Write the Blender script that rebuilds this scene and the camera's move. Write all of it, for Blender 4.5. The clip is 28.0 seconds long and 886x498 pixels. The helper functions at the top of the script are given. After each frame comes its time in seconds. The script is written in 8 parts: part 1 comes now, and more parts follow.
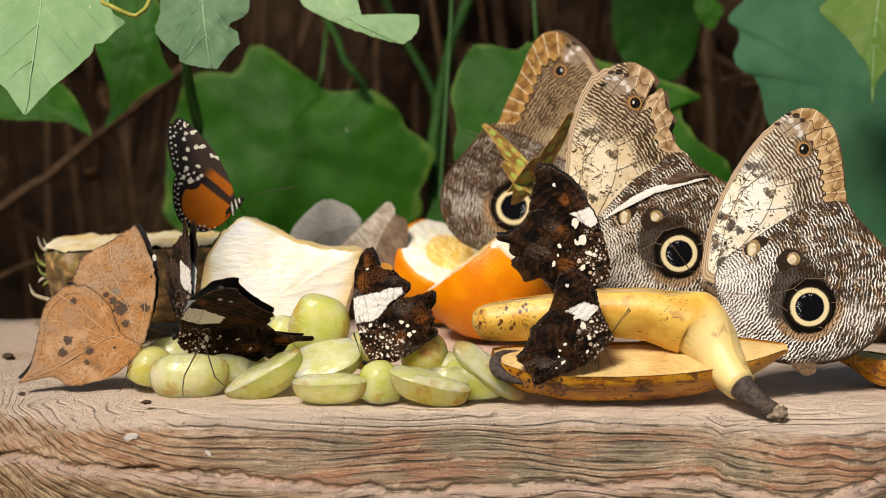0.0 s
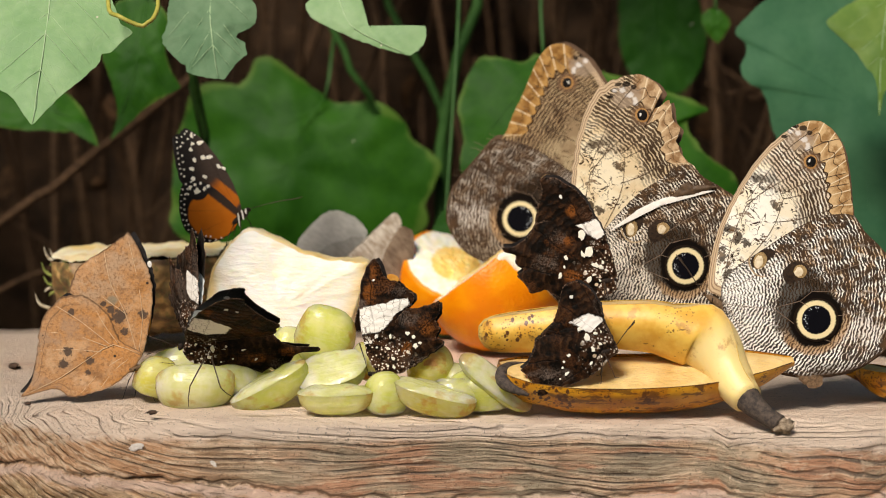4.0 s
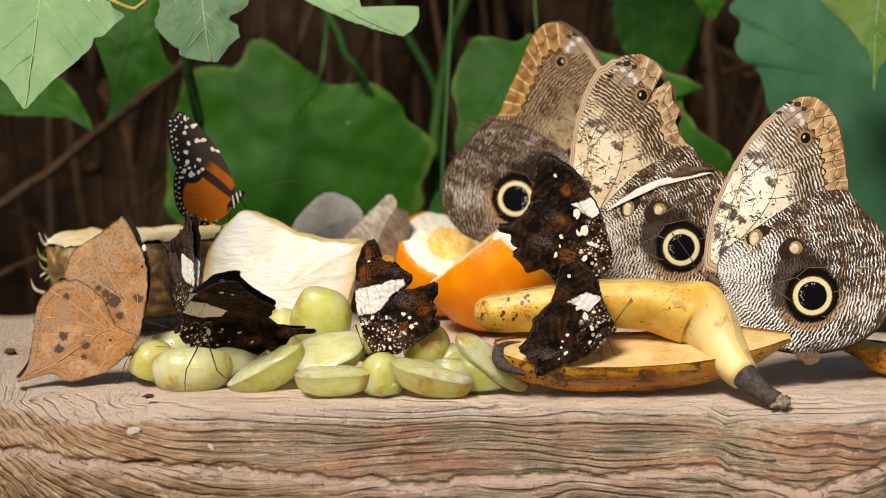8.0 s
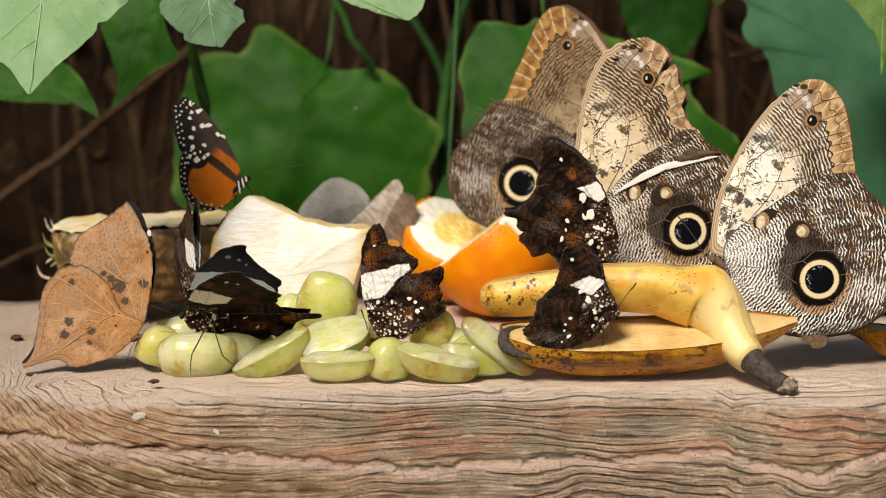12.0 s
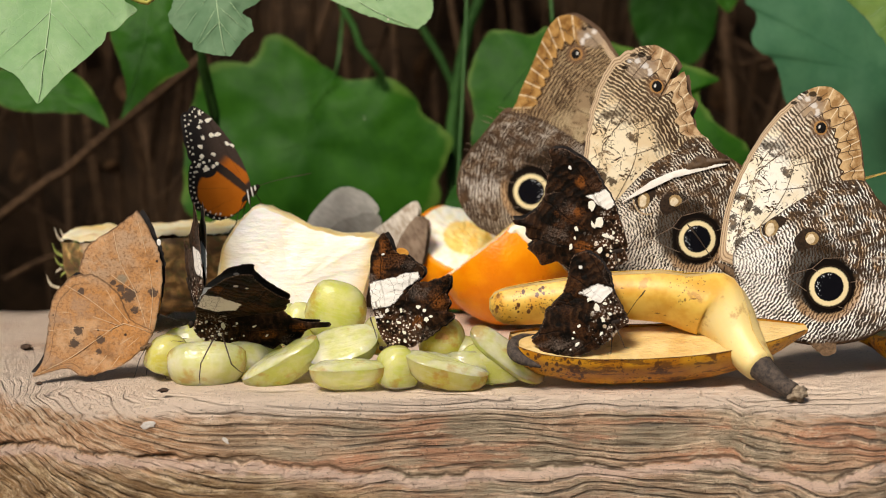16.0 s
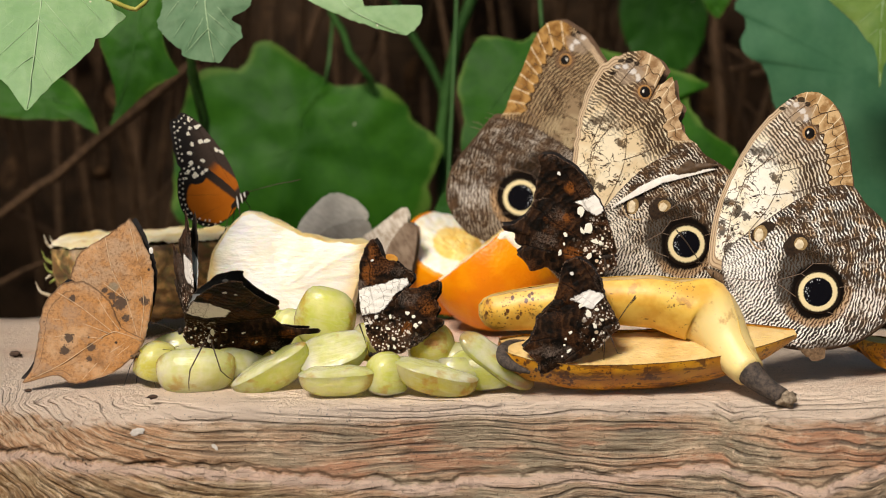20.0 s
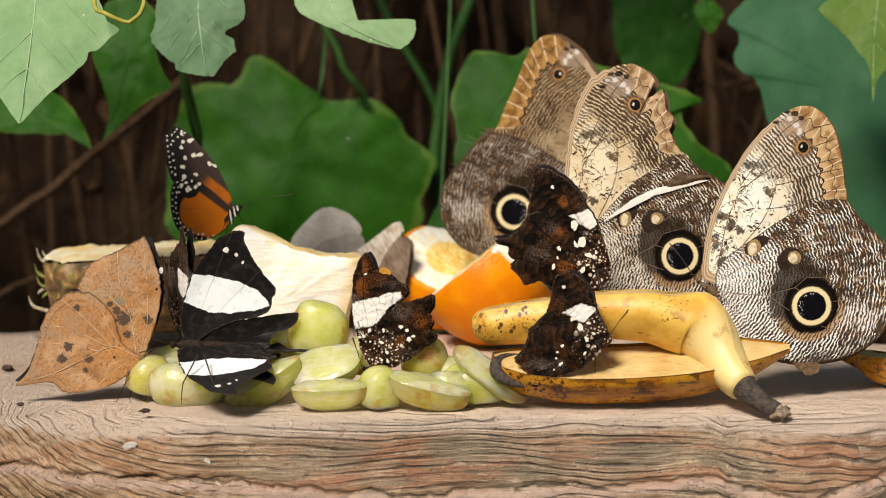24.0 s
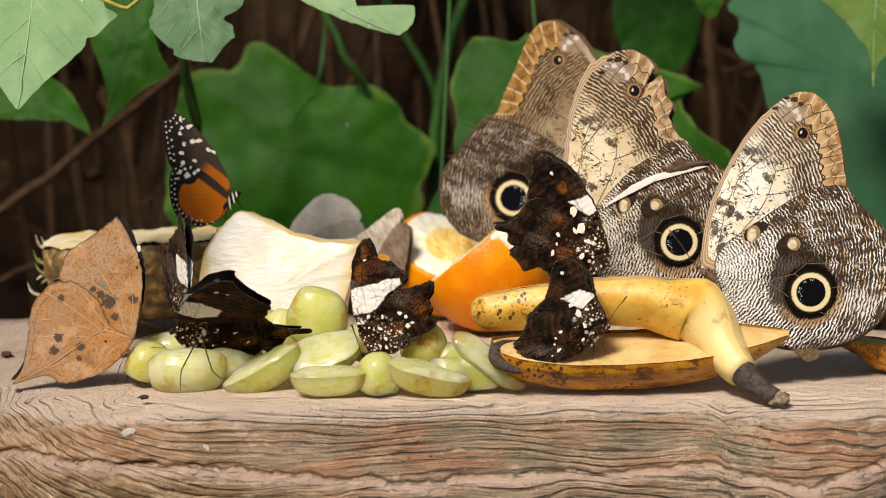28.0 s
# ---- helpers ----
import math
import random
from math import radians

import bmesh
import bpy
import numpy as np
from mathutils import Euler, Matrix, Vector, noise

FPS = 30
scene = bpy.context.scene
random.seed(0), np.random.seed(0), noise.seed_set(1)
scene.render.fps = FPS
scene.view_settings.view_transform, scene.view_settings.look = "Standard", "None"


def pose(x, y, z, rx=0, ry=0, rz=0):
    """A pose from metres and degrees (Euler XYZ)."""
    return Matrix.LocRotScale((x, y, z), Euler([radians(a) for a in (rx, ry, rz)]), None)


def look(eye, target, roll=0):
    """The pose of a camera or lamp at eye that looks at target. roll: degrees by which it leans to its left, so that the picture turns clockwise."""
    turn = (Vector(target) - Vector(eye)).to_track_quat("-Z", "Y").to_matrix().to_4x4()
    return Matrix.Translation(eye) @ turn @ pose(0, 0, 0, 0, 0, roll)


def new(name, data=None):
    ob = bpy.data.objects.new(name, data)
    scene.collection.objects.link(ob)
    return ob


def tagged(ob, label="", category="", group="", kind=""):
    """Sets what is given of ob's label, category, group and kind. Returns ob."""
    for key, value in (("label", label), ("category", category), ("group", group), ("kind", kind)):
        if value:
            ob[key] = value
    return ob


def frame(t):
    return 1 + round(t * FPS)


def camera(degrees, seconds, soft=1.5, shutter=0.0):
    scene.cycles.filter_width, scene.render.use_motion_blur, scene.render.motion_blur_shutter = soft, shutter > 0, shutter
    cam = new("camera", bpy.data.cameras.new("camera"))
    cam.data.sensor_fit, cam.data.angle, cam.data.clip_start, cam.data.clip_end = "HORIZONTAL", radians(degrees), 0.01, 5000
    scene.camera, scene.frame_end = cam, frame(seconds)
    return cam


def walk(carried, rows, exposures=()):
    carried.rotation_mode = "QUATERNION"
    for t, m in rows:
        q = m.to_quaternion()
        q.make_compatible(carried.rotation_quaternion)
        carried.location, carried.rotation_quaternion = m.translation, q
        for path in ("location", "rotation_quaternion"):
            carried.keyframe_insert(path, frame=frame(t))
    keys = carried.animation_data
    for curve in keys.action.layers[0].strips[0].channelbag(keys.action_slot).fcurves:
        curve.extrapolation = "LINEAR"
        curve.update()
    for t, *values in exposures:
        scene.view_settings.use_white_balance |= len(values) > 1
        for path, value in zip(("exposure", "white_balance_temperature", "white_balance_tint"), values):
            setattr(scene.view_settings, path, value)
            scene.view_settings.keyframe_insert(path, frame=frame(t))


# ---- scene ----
# Butterflies feeding on cut fruit on a weathered wooden board, under garden foliage.

# ---- camera ----
cam = camera(25, 28.0, soft=1.0)
cam.data.dof.use_dof = True
cam.data.dof.focus_distance = 0.828
cam.data.dof.aperture_fstop = 12


def held(dx, dy, dz, turn, tilt, lean):
    """The hand-held camera: millimetres off its resting place, degrees of turn, tilt and lean."""
    return pose(dx / 1000, -0.79 + dy / 1000, 0.135 + dz / 1000, 90 + tilt, 0, turn) @ pose(0, 0, 0, 0, 0, lean)


PATH = [
    (0, -0.8, -1.3, 1.5, -0.101, -5.354, 0.435),
    (0.5, -1.2, -0.4, 1.2, 0.019, -5.391, 0.584),
    (1, -0.6, -0.8, 1.0, 0.009, -5.324, 0.724),
    (1.5, -0.8, -1.3, 1.8, -0.114, -5.285, 0.845),
    (2, -0.8, -1.2, 1.7, -0.246, -5.265, 0.854),
    (2.5, -1.0, -0.7, 1.5, -0.335, -5.214, 0.800),
    (3, -1.4, -1.0, 1.4, -0.347, -4.991, 0.861),
    (3.5, -1.5, -1.7, 1.8, -0.129, -4.931, 0.681),
    (4, -1.2, -0.8, 0.9, 0.057, -4.994, 0.644),
    (4.5, -1.9, -0.5, 1.3, 0.249, -5.159, 0.588),
    (6.5, 0.0, -0.6, 0.3, 0.142, -5.360, 0.298),
    (7, 0.3, -0.4, 0.2, 0.012, -5.434, 0.198),
    (7.5, -0.4, 0.5, 0.3, -0.064, -5.561, 0.096),
    (8, 0.0, 0.0, 0.0, 0.000, -5.500, 0.000),
    (8.5, 0.2, -0.0, -0.1, 0.154, -5.419, -0.025),
    (9, 0.4, 0.4, -0.4, 0.268, -5.420, -0.073),
    (9.5, 0.4, 0.9, -1.1, 0.279, -5.444, -0.129),
    (10, 1.5, 0.2, -1.3, 0.175, -5.547, -0.166),
    (10.5, 1.1, 1.0, -1.1, 0.203, -5.700, -0.175),
    (11, 0.9, 1.3, -0.9, 0.284, -5.735, -0.152),
    (11.5, 2.0, 1.6, -1.6, 0.272, -5.804, -0.153),
    (12, 1.9, 1.9, -1.7, 0.297, -5.843, -0.200),
    (12.5, 1.3, 1.0, -1.3, 0.364, -5.554, -0.195),
    (14.5, 2.2, 1.6, -2.2, 0.138, -5.582, -0.233),
    (15, 2.2, 1.5, -1.8, 0.394, -5.536, -0.350),
    (15.5, 2.2, 2.3, -2.1, 0.475, -5.535, -0.308),
    (16, 3.0, 2.0, -2.5, 0.629, -5.550, -0.370),
    (16.5, 3.2, 1.6, -2.6, 0.700, -5.533, -0.439),
    (17, 3.9, 2.4, -2.7, 0.666, -5.556, -0.473),
    (17.5, 2.8, 1.9, -2.5, 0.596, -5.549, -0.515),
    (18, 3.4, 2.3, -2.0, 0.615, -5.672, -0.463),
    (18.5, 3.2, 1.9, -2.3, 0.597, -5.587, -0.328),
    (19, 4.1, 1.7, -2.8, 0.551, -5.554, -0.428),
    (19.5, 3.9, 1.8, -2.5, 0.496, -5.477, -0.484),
    (20, 4.2, 1.9, -2.5, 0.400, -5.377, -0.458),
    (20.5, 4.1, 2.7, -2.7, 0.361, -5.358, -0.439),
    (22.5, 4.4, 2.9, -3.2, 0.296, -5.126, -0.404),
    (23, 3.7, 2.6, -3.1, 0.180, -5.026, -0.463),
    (23.5, 4.2, 2.7, -2.9, 0.215, -4.927, -0.401),
    (24, 3.9, 2.8, -4.0, 0.187, -4.887, -0.397),
    (24.5, 4.1, 2.7, -2.9, 0.259, -5.044, -0.256),
    (25, 4.5, 2.8, -3.3, 0.281, -5.115, -0.301),
    (25.5, 4.7, 3.4, -3.9, 0.270, -5.155, -0.378),
    (26, 4.7, 3.0, -3.6, 0.177, -5.086, -0.354),
    (26.5, 4.6, 2.8, -3.7, 0.097, -5.095, -0.338),
    (27, 4.8, 3.5, -3.8, 0.173, -5.155, -0.353),
    (27.5, 4.8, 3.6, -4.2, 0.228, -5.253, -0.301),
    (28, 4.8, 3.8, -4.2, 0.223, -5.274, -0.411),
]
walk(cam, [(t, held(*p)) for t, *p in PATH], exposures=[(0, -0.06, 7000, 14), (28, -0.06, 7000, 14)])

# ---- world and light ----
world = bpy.data.worlds.new("sky")
scene.world = world
world.use_nodes = True
wn = world.node_tree.nodes
sky = wn.new("ShaderNodeTexSky")
sky.sky_type, sky.sun_disc = "NISHITA", False
sky.sun_elevation, sky.sun_rotation = radians(44), radians(204)
wn["Background"].inputs["Strength"].default_value = 0.042
world.node_tree.links.new(sky.outputs["Color"], wn["Background"].inputs["Color"])
sun = new("sun", bpy.data.lights.new("sun", "SUN"))
sun.data.energy, sun.data.angle, sun.data.color = 4.7, radians(16), (1.0, 0.96, 0.89)
sun.matrix_world = look((-0.50, -1.10, 1.17), (0, 0.0, 0))


# ---- shader writing ----
class S:
    """A socket of a shader with arithmetic."""

    def __init__(self, kit, sock):
        self.kit, self.sock = kit, sock

    def op(self, kind, *others, swap=False):
        args = [self, *others]
        if swap:
            args = args[::-1]
        return self.kit.math(kind, *args)

    def __add__(self, o): return self.op("ADD", o)
    def __radd__(self, o): return self.op("ADD", o)
    def __sub__(self, o): return self.op("SUBTRACT", o)
    def __rsub__(self, o): return self.op("SUBTRACT", o, swap=True)
    def __mul__(self, o): return self.op("MULTIPLY", o)
    def __rmul__(self, o): return self.op("MULTIPLY", o)
    def __truediv__(self, o): return self.op("DIVIDE", o)
    def __pow__(self, o): return self.op("POWER", o)
    def __abs__(self): return self.op("ABSOLUTE")
    def sin(self): return self.op("SINE")
    def low(self, o): return self.op("MINIMUM", o)
    def high(self, o): return self.op("MAXIMUM", o)

    def step(self, a, b):
        """0 at a, 1 at b, smooth between (a may lie above b)."""
        return self.kit.ramp(self, a, b)


class Kit:
    """A node material in the making."""

    def __init__(self, name):
        self.m = bpy.data.materials.new(name)
        self.m.use_nodes = True
        self.t = self.m.node_tree
        self.p = self.t.nodes["Principled BSDF"]
        self.cache = {}

    def put(self, sock, v):
        if isinstance(v, S):
            self.t.links.new(v.sock, sock)
        elif isinstance(v, tuple) and len(v) == 3 and len(sock.default_value) == 4:
            sock.default_value = (*v, 1)
        else:
            sock.default_value = v

    def math(self, kind, *args):
        n = self.t.nodes.new("ShaderNodeMath")
        n.operation = kind
        for i, a in enumerate(args):
            self.put(n.inputs[i], a)
        return S(self, n.outputs[0])

    def ramp(self, x, a, b):
        n = self.t.nodes.new("ShaderNodeMapRange")
        n.interpolation_type = "SMOOTHSTEP"
        up = a < b
        for i, v in enumerate((x, a if up else b, b if up else a, 0.0 if up else 1.0, 1.0 if up else 0.0)):
            self.put(n.inputs[i], v)
        return S(self, n.outputs[0])

    def uv(self, name):
        if name not in self.cache:
            n = self.t.nodes.new("ShaderNodeUVMap")
            n.uv_map = name
            s = self.t.nodes.new("ShaderNodeSeparateXYZ")
            self.t.links.new(n.outputs[0], s.inputs[0])
            self.cache[name] = S(self, s.outputs[0]), S(self, s.outputs[1])
        return self.cache[name]

    def local(self):
        """Object coordinates as three scalars, in centimetres."""
        if "local" not in self.cache:
            n = self.t.nodes.new("ShaderNodeTexCoord")
            s = self.t.nodes.new("ShaderNodeSeparateXYZ")
            self.t.links.new(n.outputs["Object"], s.inputs[0])
            self.cache["local"] = tuple(S(self, o) * 100 for o in s.outputs)
        return self.cache["local"]

    def each(self):
        """A random number for each object."""
        return S(self, self.t.nodes.new("ShaderNodeObjectInfo").outputs["Random"])

    def vec(self, x, y, z=0.0):
        n = self.t.nodes.new("ShaderNodeCombineXYZ")
        for i, v in enumerate((x, y, z)):
            self.put(n.inputs[i], v)
        return n.outputs[0]

    def noise(self, x, y, z=0.0, scale=1.0, detail=3.0, rough=0.55, twist=0.0):
        n = self.t.nodes.new("ShaderNodeTexNoise")
        self.t.links.new(self.vec(x, y, z), n.inputs["Vector"])
        n.inputs["Scale"].default_value, n.inputs["Detail"].default_value = scale, detail
        n.inputs["Roughness"].default_value, n.inputs["Distortion"].default_value = rough, twist
        return S(self, n.outputs[0])

    def cells(self, x, y, z=0.0, scale=1.0, feature="F1", jitter=1.0):
        n = self.t.nodes.new("ShaderNodeTexVoronoi")
        n.feature = feature
        self.t.links.new(self.vec(x, y, z), n.inputs["Vector"])
        n.inputs["Scale"].default_value, n.inputs["Randomness"].default_value = scale, jitter
        return S(self, n.outputs["Distance"])

    def mix(self, f, a, b):
        n = self.t.nodes.new("ShaderNodeMix")
        n.data_type = "RGBA"
        self.put(n.inputs[0], f)
        self.put(n.inputs[6], a)
        self.put(n.inputs[7], b)
        return S(self, n.outputs[2])

    def done(self, color, rough=0.6, bump=None, depth=0.3, dist=0.0005, **more):
        self.put(self.p.inputs["Base Color"], color)
        self.put(self.p.inputs["Roughness"], rough)
        for k, v in more.items():
            self.put(self.p.inputs[k.replace("_", " ")], v)
        if bump is not None:
            n = self.t.nodes.new("ShaderNodeBump")
            n.inputs["Strength"].default_value, n.inputs["Distance"].default_value = depth, dist
            self.put(n.inputs["Height"], bump)
            self.t.links.new(n.outputs[0], self.p.inputs["Normal"])
        return self.m


def spot(u, v, x, y, rx, ry=None):
    """Distance from the spot's middle, 1 on its rim."""
    return (((u - x) / rx) ** 2 + ((v - y) / (ry or rx)) ** 2) ** 0.5


def along(k, u, v, p, q):
    """Distance in cm from the line through p and q, and the place along it, 0 to 1."""
    dx, dy = q[0] - p[0], q[1] - p[1]
    n = math.hypot(dx, dy)
    return abs((u - p[0]) * (-dy / n) + (v - p[1]) * (dx / n)), ((u - p[0]) * dx + (v - p[1]) * dy) / n ** 2


def poly(u, v, pts):
    """Signed distance from a convex patch with those corners, in cm, negative inside."""
    area = sum(a[0] * b[1] - b[0] * a[1] for a, b in zip(pts, pts[1:] + pts[:1]))
    out = None
    for a, b in zip(pts, pts[1:] + pts[:1]):
        dx, dy = b[0] - a[0], b[1] - a[1]
        n = math.hypot(dx, dy) * (1 if area > 0 else -1)
        d = u * (dy / n) - v * (dx / n) + (a[1] * dx - a[0] * dy) / n
        out = d if out is None else out.high(d)
    return out


# ---- materials ----
def zebra(k, u, v, at, freq, zig=5.0, seed=0.0):
    """Short wavering scale lines in arcs round a point: 1 on a dark line."""
    x, y = u - at[0], v - at[1]
    a = (x ** 2 + y ** 2) ** 0.5
    b = k.math("ARCTAN2", y, x) * 4.0
    slow = k.noise(b * 1.3, a * 0.5, seed, scale=1.0, detail=2)
    quick = k.noise(b * 3.4, a * 1.7, seed + 3.0, scale=1.7, detail=3, rough=0.6)
    wave = (a * freq + slow * 10.0 + (quick - 0.5) * zig * 1.9).sin()
    gaps = k.noise(b * 3.0, a * 3.2, seed + 7.0, scale=1.9, detail=3, rough=0.6)
    return wave + (gaps - 0.5) * 3.2, a, gaps


def owl_forewing_paint(name, light, deep, ink, tan_a, tan_b, shade):
    """Cream field with scribbles, zebra lines outside the cell, a scalloped tan border and a striped leading edge."""
    k = Kit(name)
    u, v = k.uv("flat")
    r, s = k.uv("rim")
    big = k.noise(u, v, scale=0.9, detail=2)
    mid = k.noise(u, v, 2.0, scale=2.6, detail=3, rough=0.6)
    fine = k.noise(u, v, scale=11, detail=4, rough=0.65)
    cream = k.mix((big + (mid - 0.5) * 0.4).step(0.36, 0.58), deep, light)
    cream = k.mix(fine.step(0.60, 0.74) * 0.25, cream, (0.52, 0.38, 0.22))
    # sparse scribbles and blots in the cell, thicker by the leading edge
    scribble = abs(k.noise(u, v, 1.0, scale=1.9, detail=2, twist=1.3) - 0.5).step(0.028, 0.012) * k.noise(u, v, 11.0, scale=1.3, detail=2).step(0.40, 0.47)
    flecks = (k.noise(u, v, 21.0, scale=4.2, detail=3, rough=0.6) + (mid - 0.5) * 0.25).step(0.60, 0.64) * (u * 0.9 - v * 0.36 + (big - 0.5) * 1.5).step(0.5, -0.5)
    blots = None
    for x, y, a, c in ((1.55, 4.86, 0.50, 0.20), (1.9, 4.55, 0.35, 0.13), (2.35, 4.45, 0.30, 0.12), (0.36, 2.78, 0.30, 0.16), (0.6, 2.45, 0.2, 0.2), (2.15, 3.80, 0.18, 0.24), (0.0, 1.7, 0.22, 0.3), (0.3, 1.35, 0.2, 0.2), (1.0, 2.2, 0.16, 0.12), (0.5, 0.9, 0.3, 0.25)):
        d = spot(u, v, x, y, a, c)
        blots = d if blots is None else blots.low(d)
    blots = (blots + (mid - 0.5) * 4.2 + (fine - 0.5) * 3.0).step(1.25, 0.85)
    col = k.mix(scribble.high(blots * 0.9).high(flecks * 0.8), cream, k.mix(mid.step(0.45, 0.6), ink, (0.15, 0.085, 0.04)))
    # zebra lines from the cell's end outwards, darker towards the hindwing
    wave, far, gaps = zebra(k, u, v, (-2.2, 1.6), 43.0, 6.0)
    outside = (u * 0.60 + v * 0.42 + (big - 0.5) * 1.6 + (mid - 0.5) * 0.8).step(2.85, 3.6)
    upper = (v * 0.8 - u * 0.35 + (mid - 0.5) * 1.2).step(3.1, 3.9) * 0.8
    low = (u * 0.5 - v * 0.55 + (big - 0.5) * 1.0).step(-0.1, 0.7) * 0.9
    where = outside.high(upper).high(low)
    lines = (wave + outside * shade * 0.7).step(0.0, 0.40)
    ground = k.mix(outside * (mid + 0.1).step(0.42, 0.62) * 0.6, cream, (0.46, 0.31, 0.17))
    col = k.mix(where, col, k.mix(lines * 0.93, ground, k.mix(outside, ink, (0.055, 0.030, 0.015))))
    dusk = poly(u, v, [(2.9, 2.75), (5.3, 3.2), (4.1, 4.2), (4.0, 5.0), (3.5, 5.0), (3.2, 4.0)])
    col = k.mix((dusk + (mid - 0.5) * 0.9).step(0.15, -0.3) * (wave + 0.5).step(-0.5, 0.3) * 0.75, col, (0.05, 0.028, 0.015))
    # leading edge: tan with fine brown lines along it
    costa = s.step(0.41, 0.385) * (r + (fine - 0.5) * 0.02).step(0.895, 0.915)
    stripe = (r * 165 + fine * 2 + s * 30).sin() + (mid - 0.5) * 1.5
    col = k.mix(costa, col, k.mix(stripe.step(-0.2, 1.1) * 0.75, k.mix(mid, (0.50, 0.36, 0.22), (0.72, 0.56, 0.38)), (0.20, 0.115, 0.06)))
    # outer border: two rows of scalloped cells between pale vein ends
    cell = ((s - 0.448) * 3.14159 * 33).sin()
    wavy = abs(cell)
    outer = s.step(0.415, 0.435) * s.step(0.70, 0.685)
    q = r + wavy * wavy * 0.05 + (mid - 0.5) * 0.035
    band = outer * q.step(0.715, 0.725)
    tan = k.mix(q.step(0.74, 0.86), tan_a, k.mix(mid.step(0.38, 0.62), tan_a, tan_b))
    tan = k.mix((q.step(0.80, 0.86) * q.step(0.885, 0.875)) * 0.5, tan, tan_b)
    tan = k.mix(fine.step(0.50, 0.70) * 0.4, tan, tan_b)
    tan = k.mix(wavy.step(0.20, 0.06) * 0.9, tan, (0.80, 0.66, 0.44))
    col = k.mix(band, col, tan)
    edge = q.step(0.705, 0.715) * q.step(0.738, 0.728)
    second = q.step(0.868, 0.874) * q.step(0.886, 0.880)
    col = k.mix(outer * edge.high(second * 0.9) * (mid + 0.25).step(0.5, 0.62), col, (0.045, 0.022, 0.010))
    # dark and white marks by the tip, on a grey-brown ground
    grey = spot(u, v, 3.15, 6.45, 0.75, 0.55) + (mid - 0.5) * 0.8
    col = k.mix(grey.step(1.0, 0.6) * 0.75, col, (0.36, 0.27, 0.19))
    marks = spot(u, v, 3.22, 6.96, 0.19, 0.13).low(spot(u, v, 3.50, 6.76, 0.16, 0.12)).low(spot(u, v, 2.90, 7.02, 0.17, 0.08)).low(spot(u, v, 2.45, 6.6, 0.14, 0.09))
    col = k.mix((marks + (fine - 0.5) * 1.0 + (mid - 0.5) * 1.2).step(0.95, 0.7) * 0.9, col, (0.012, 0.008, 0.006))
    pale = spot(u, v, 2.70, 6.80, 0.13, 0.10).low(spot(u, v, 3.02, 6.74, 0.15, 0.11)).low(spot(u, v, 3.24, 6.5, 0.18, 0.13)).low(spot(u, v, 3.40, 6.16, 0.12, 0.20))
    col = k.mix((pale + (fine - 0.5) * 1.2 + (mid - 0.5) * 1.4).step(1.2, 0.5) * 0.6, col, (0.90, 0.88, 0.84))
    ring = spot(u, v, 3.55, 5.57, 0.42, 0.42)
    col = k.mix((ring + (fine - 0.5) * 0.3).step(1.25, 0.85) * 0.75, col, (0.16, 0.09, 0.05))
    return k.done(col, 0.7, fine + lines * where * 0.4, 0.35, 0.0002, Specular_IOR_Level=0.03)


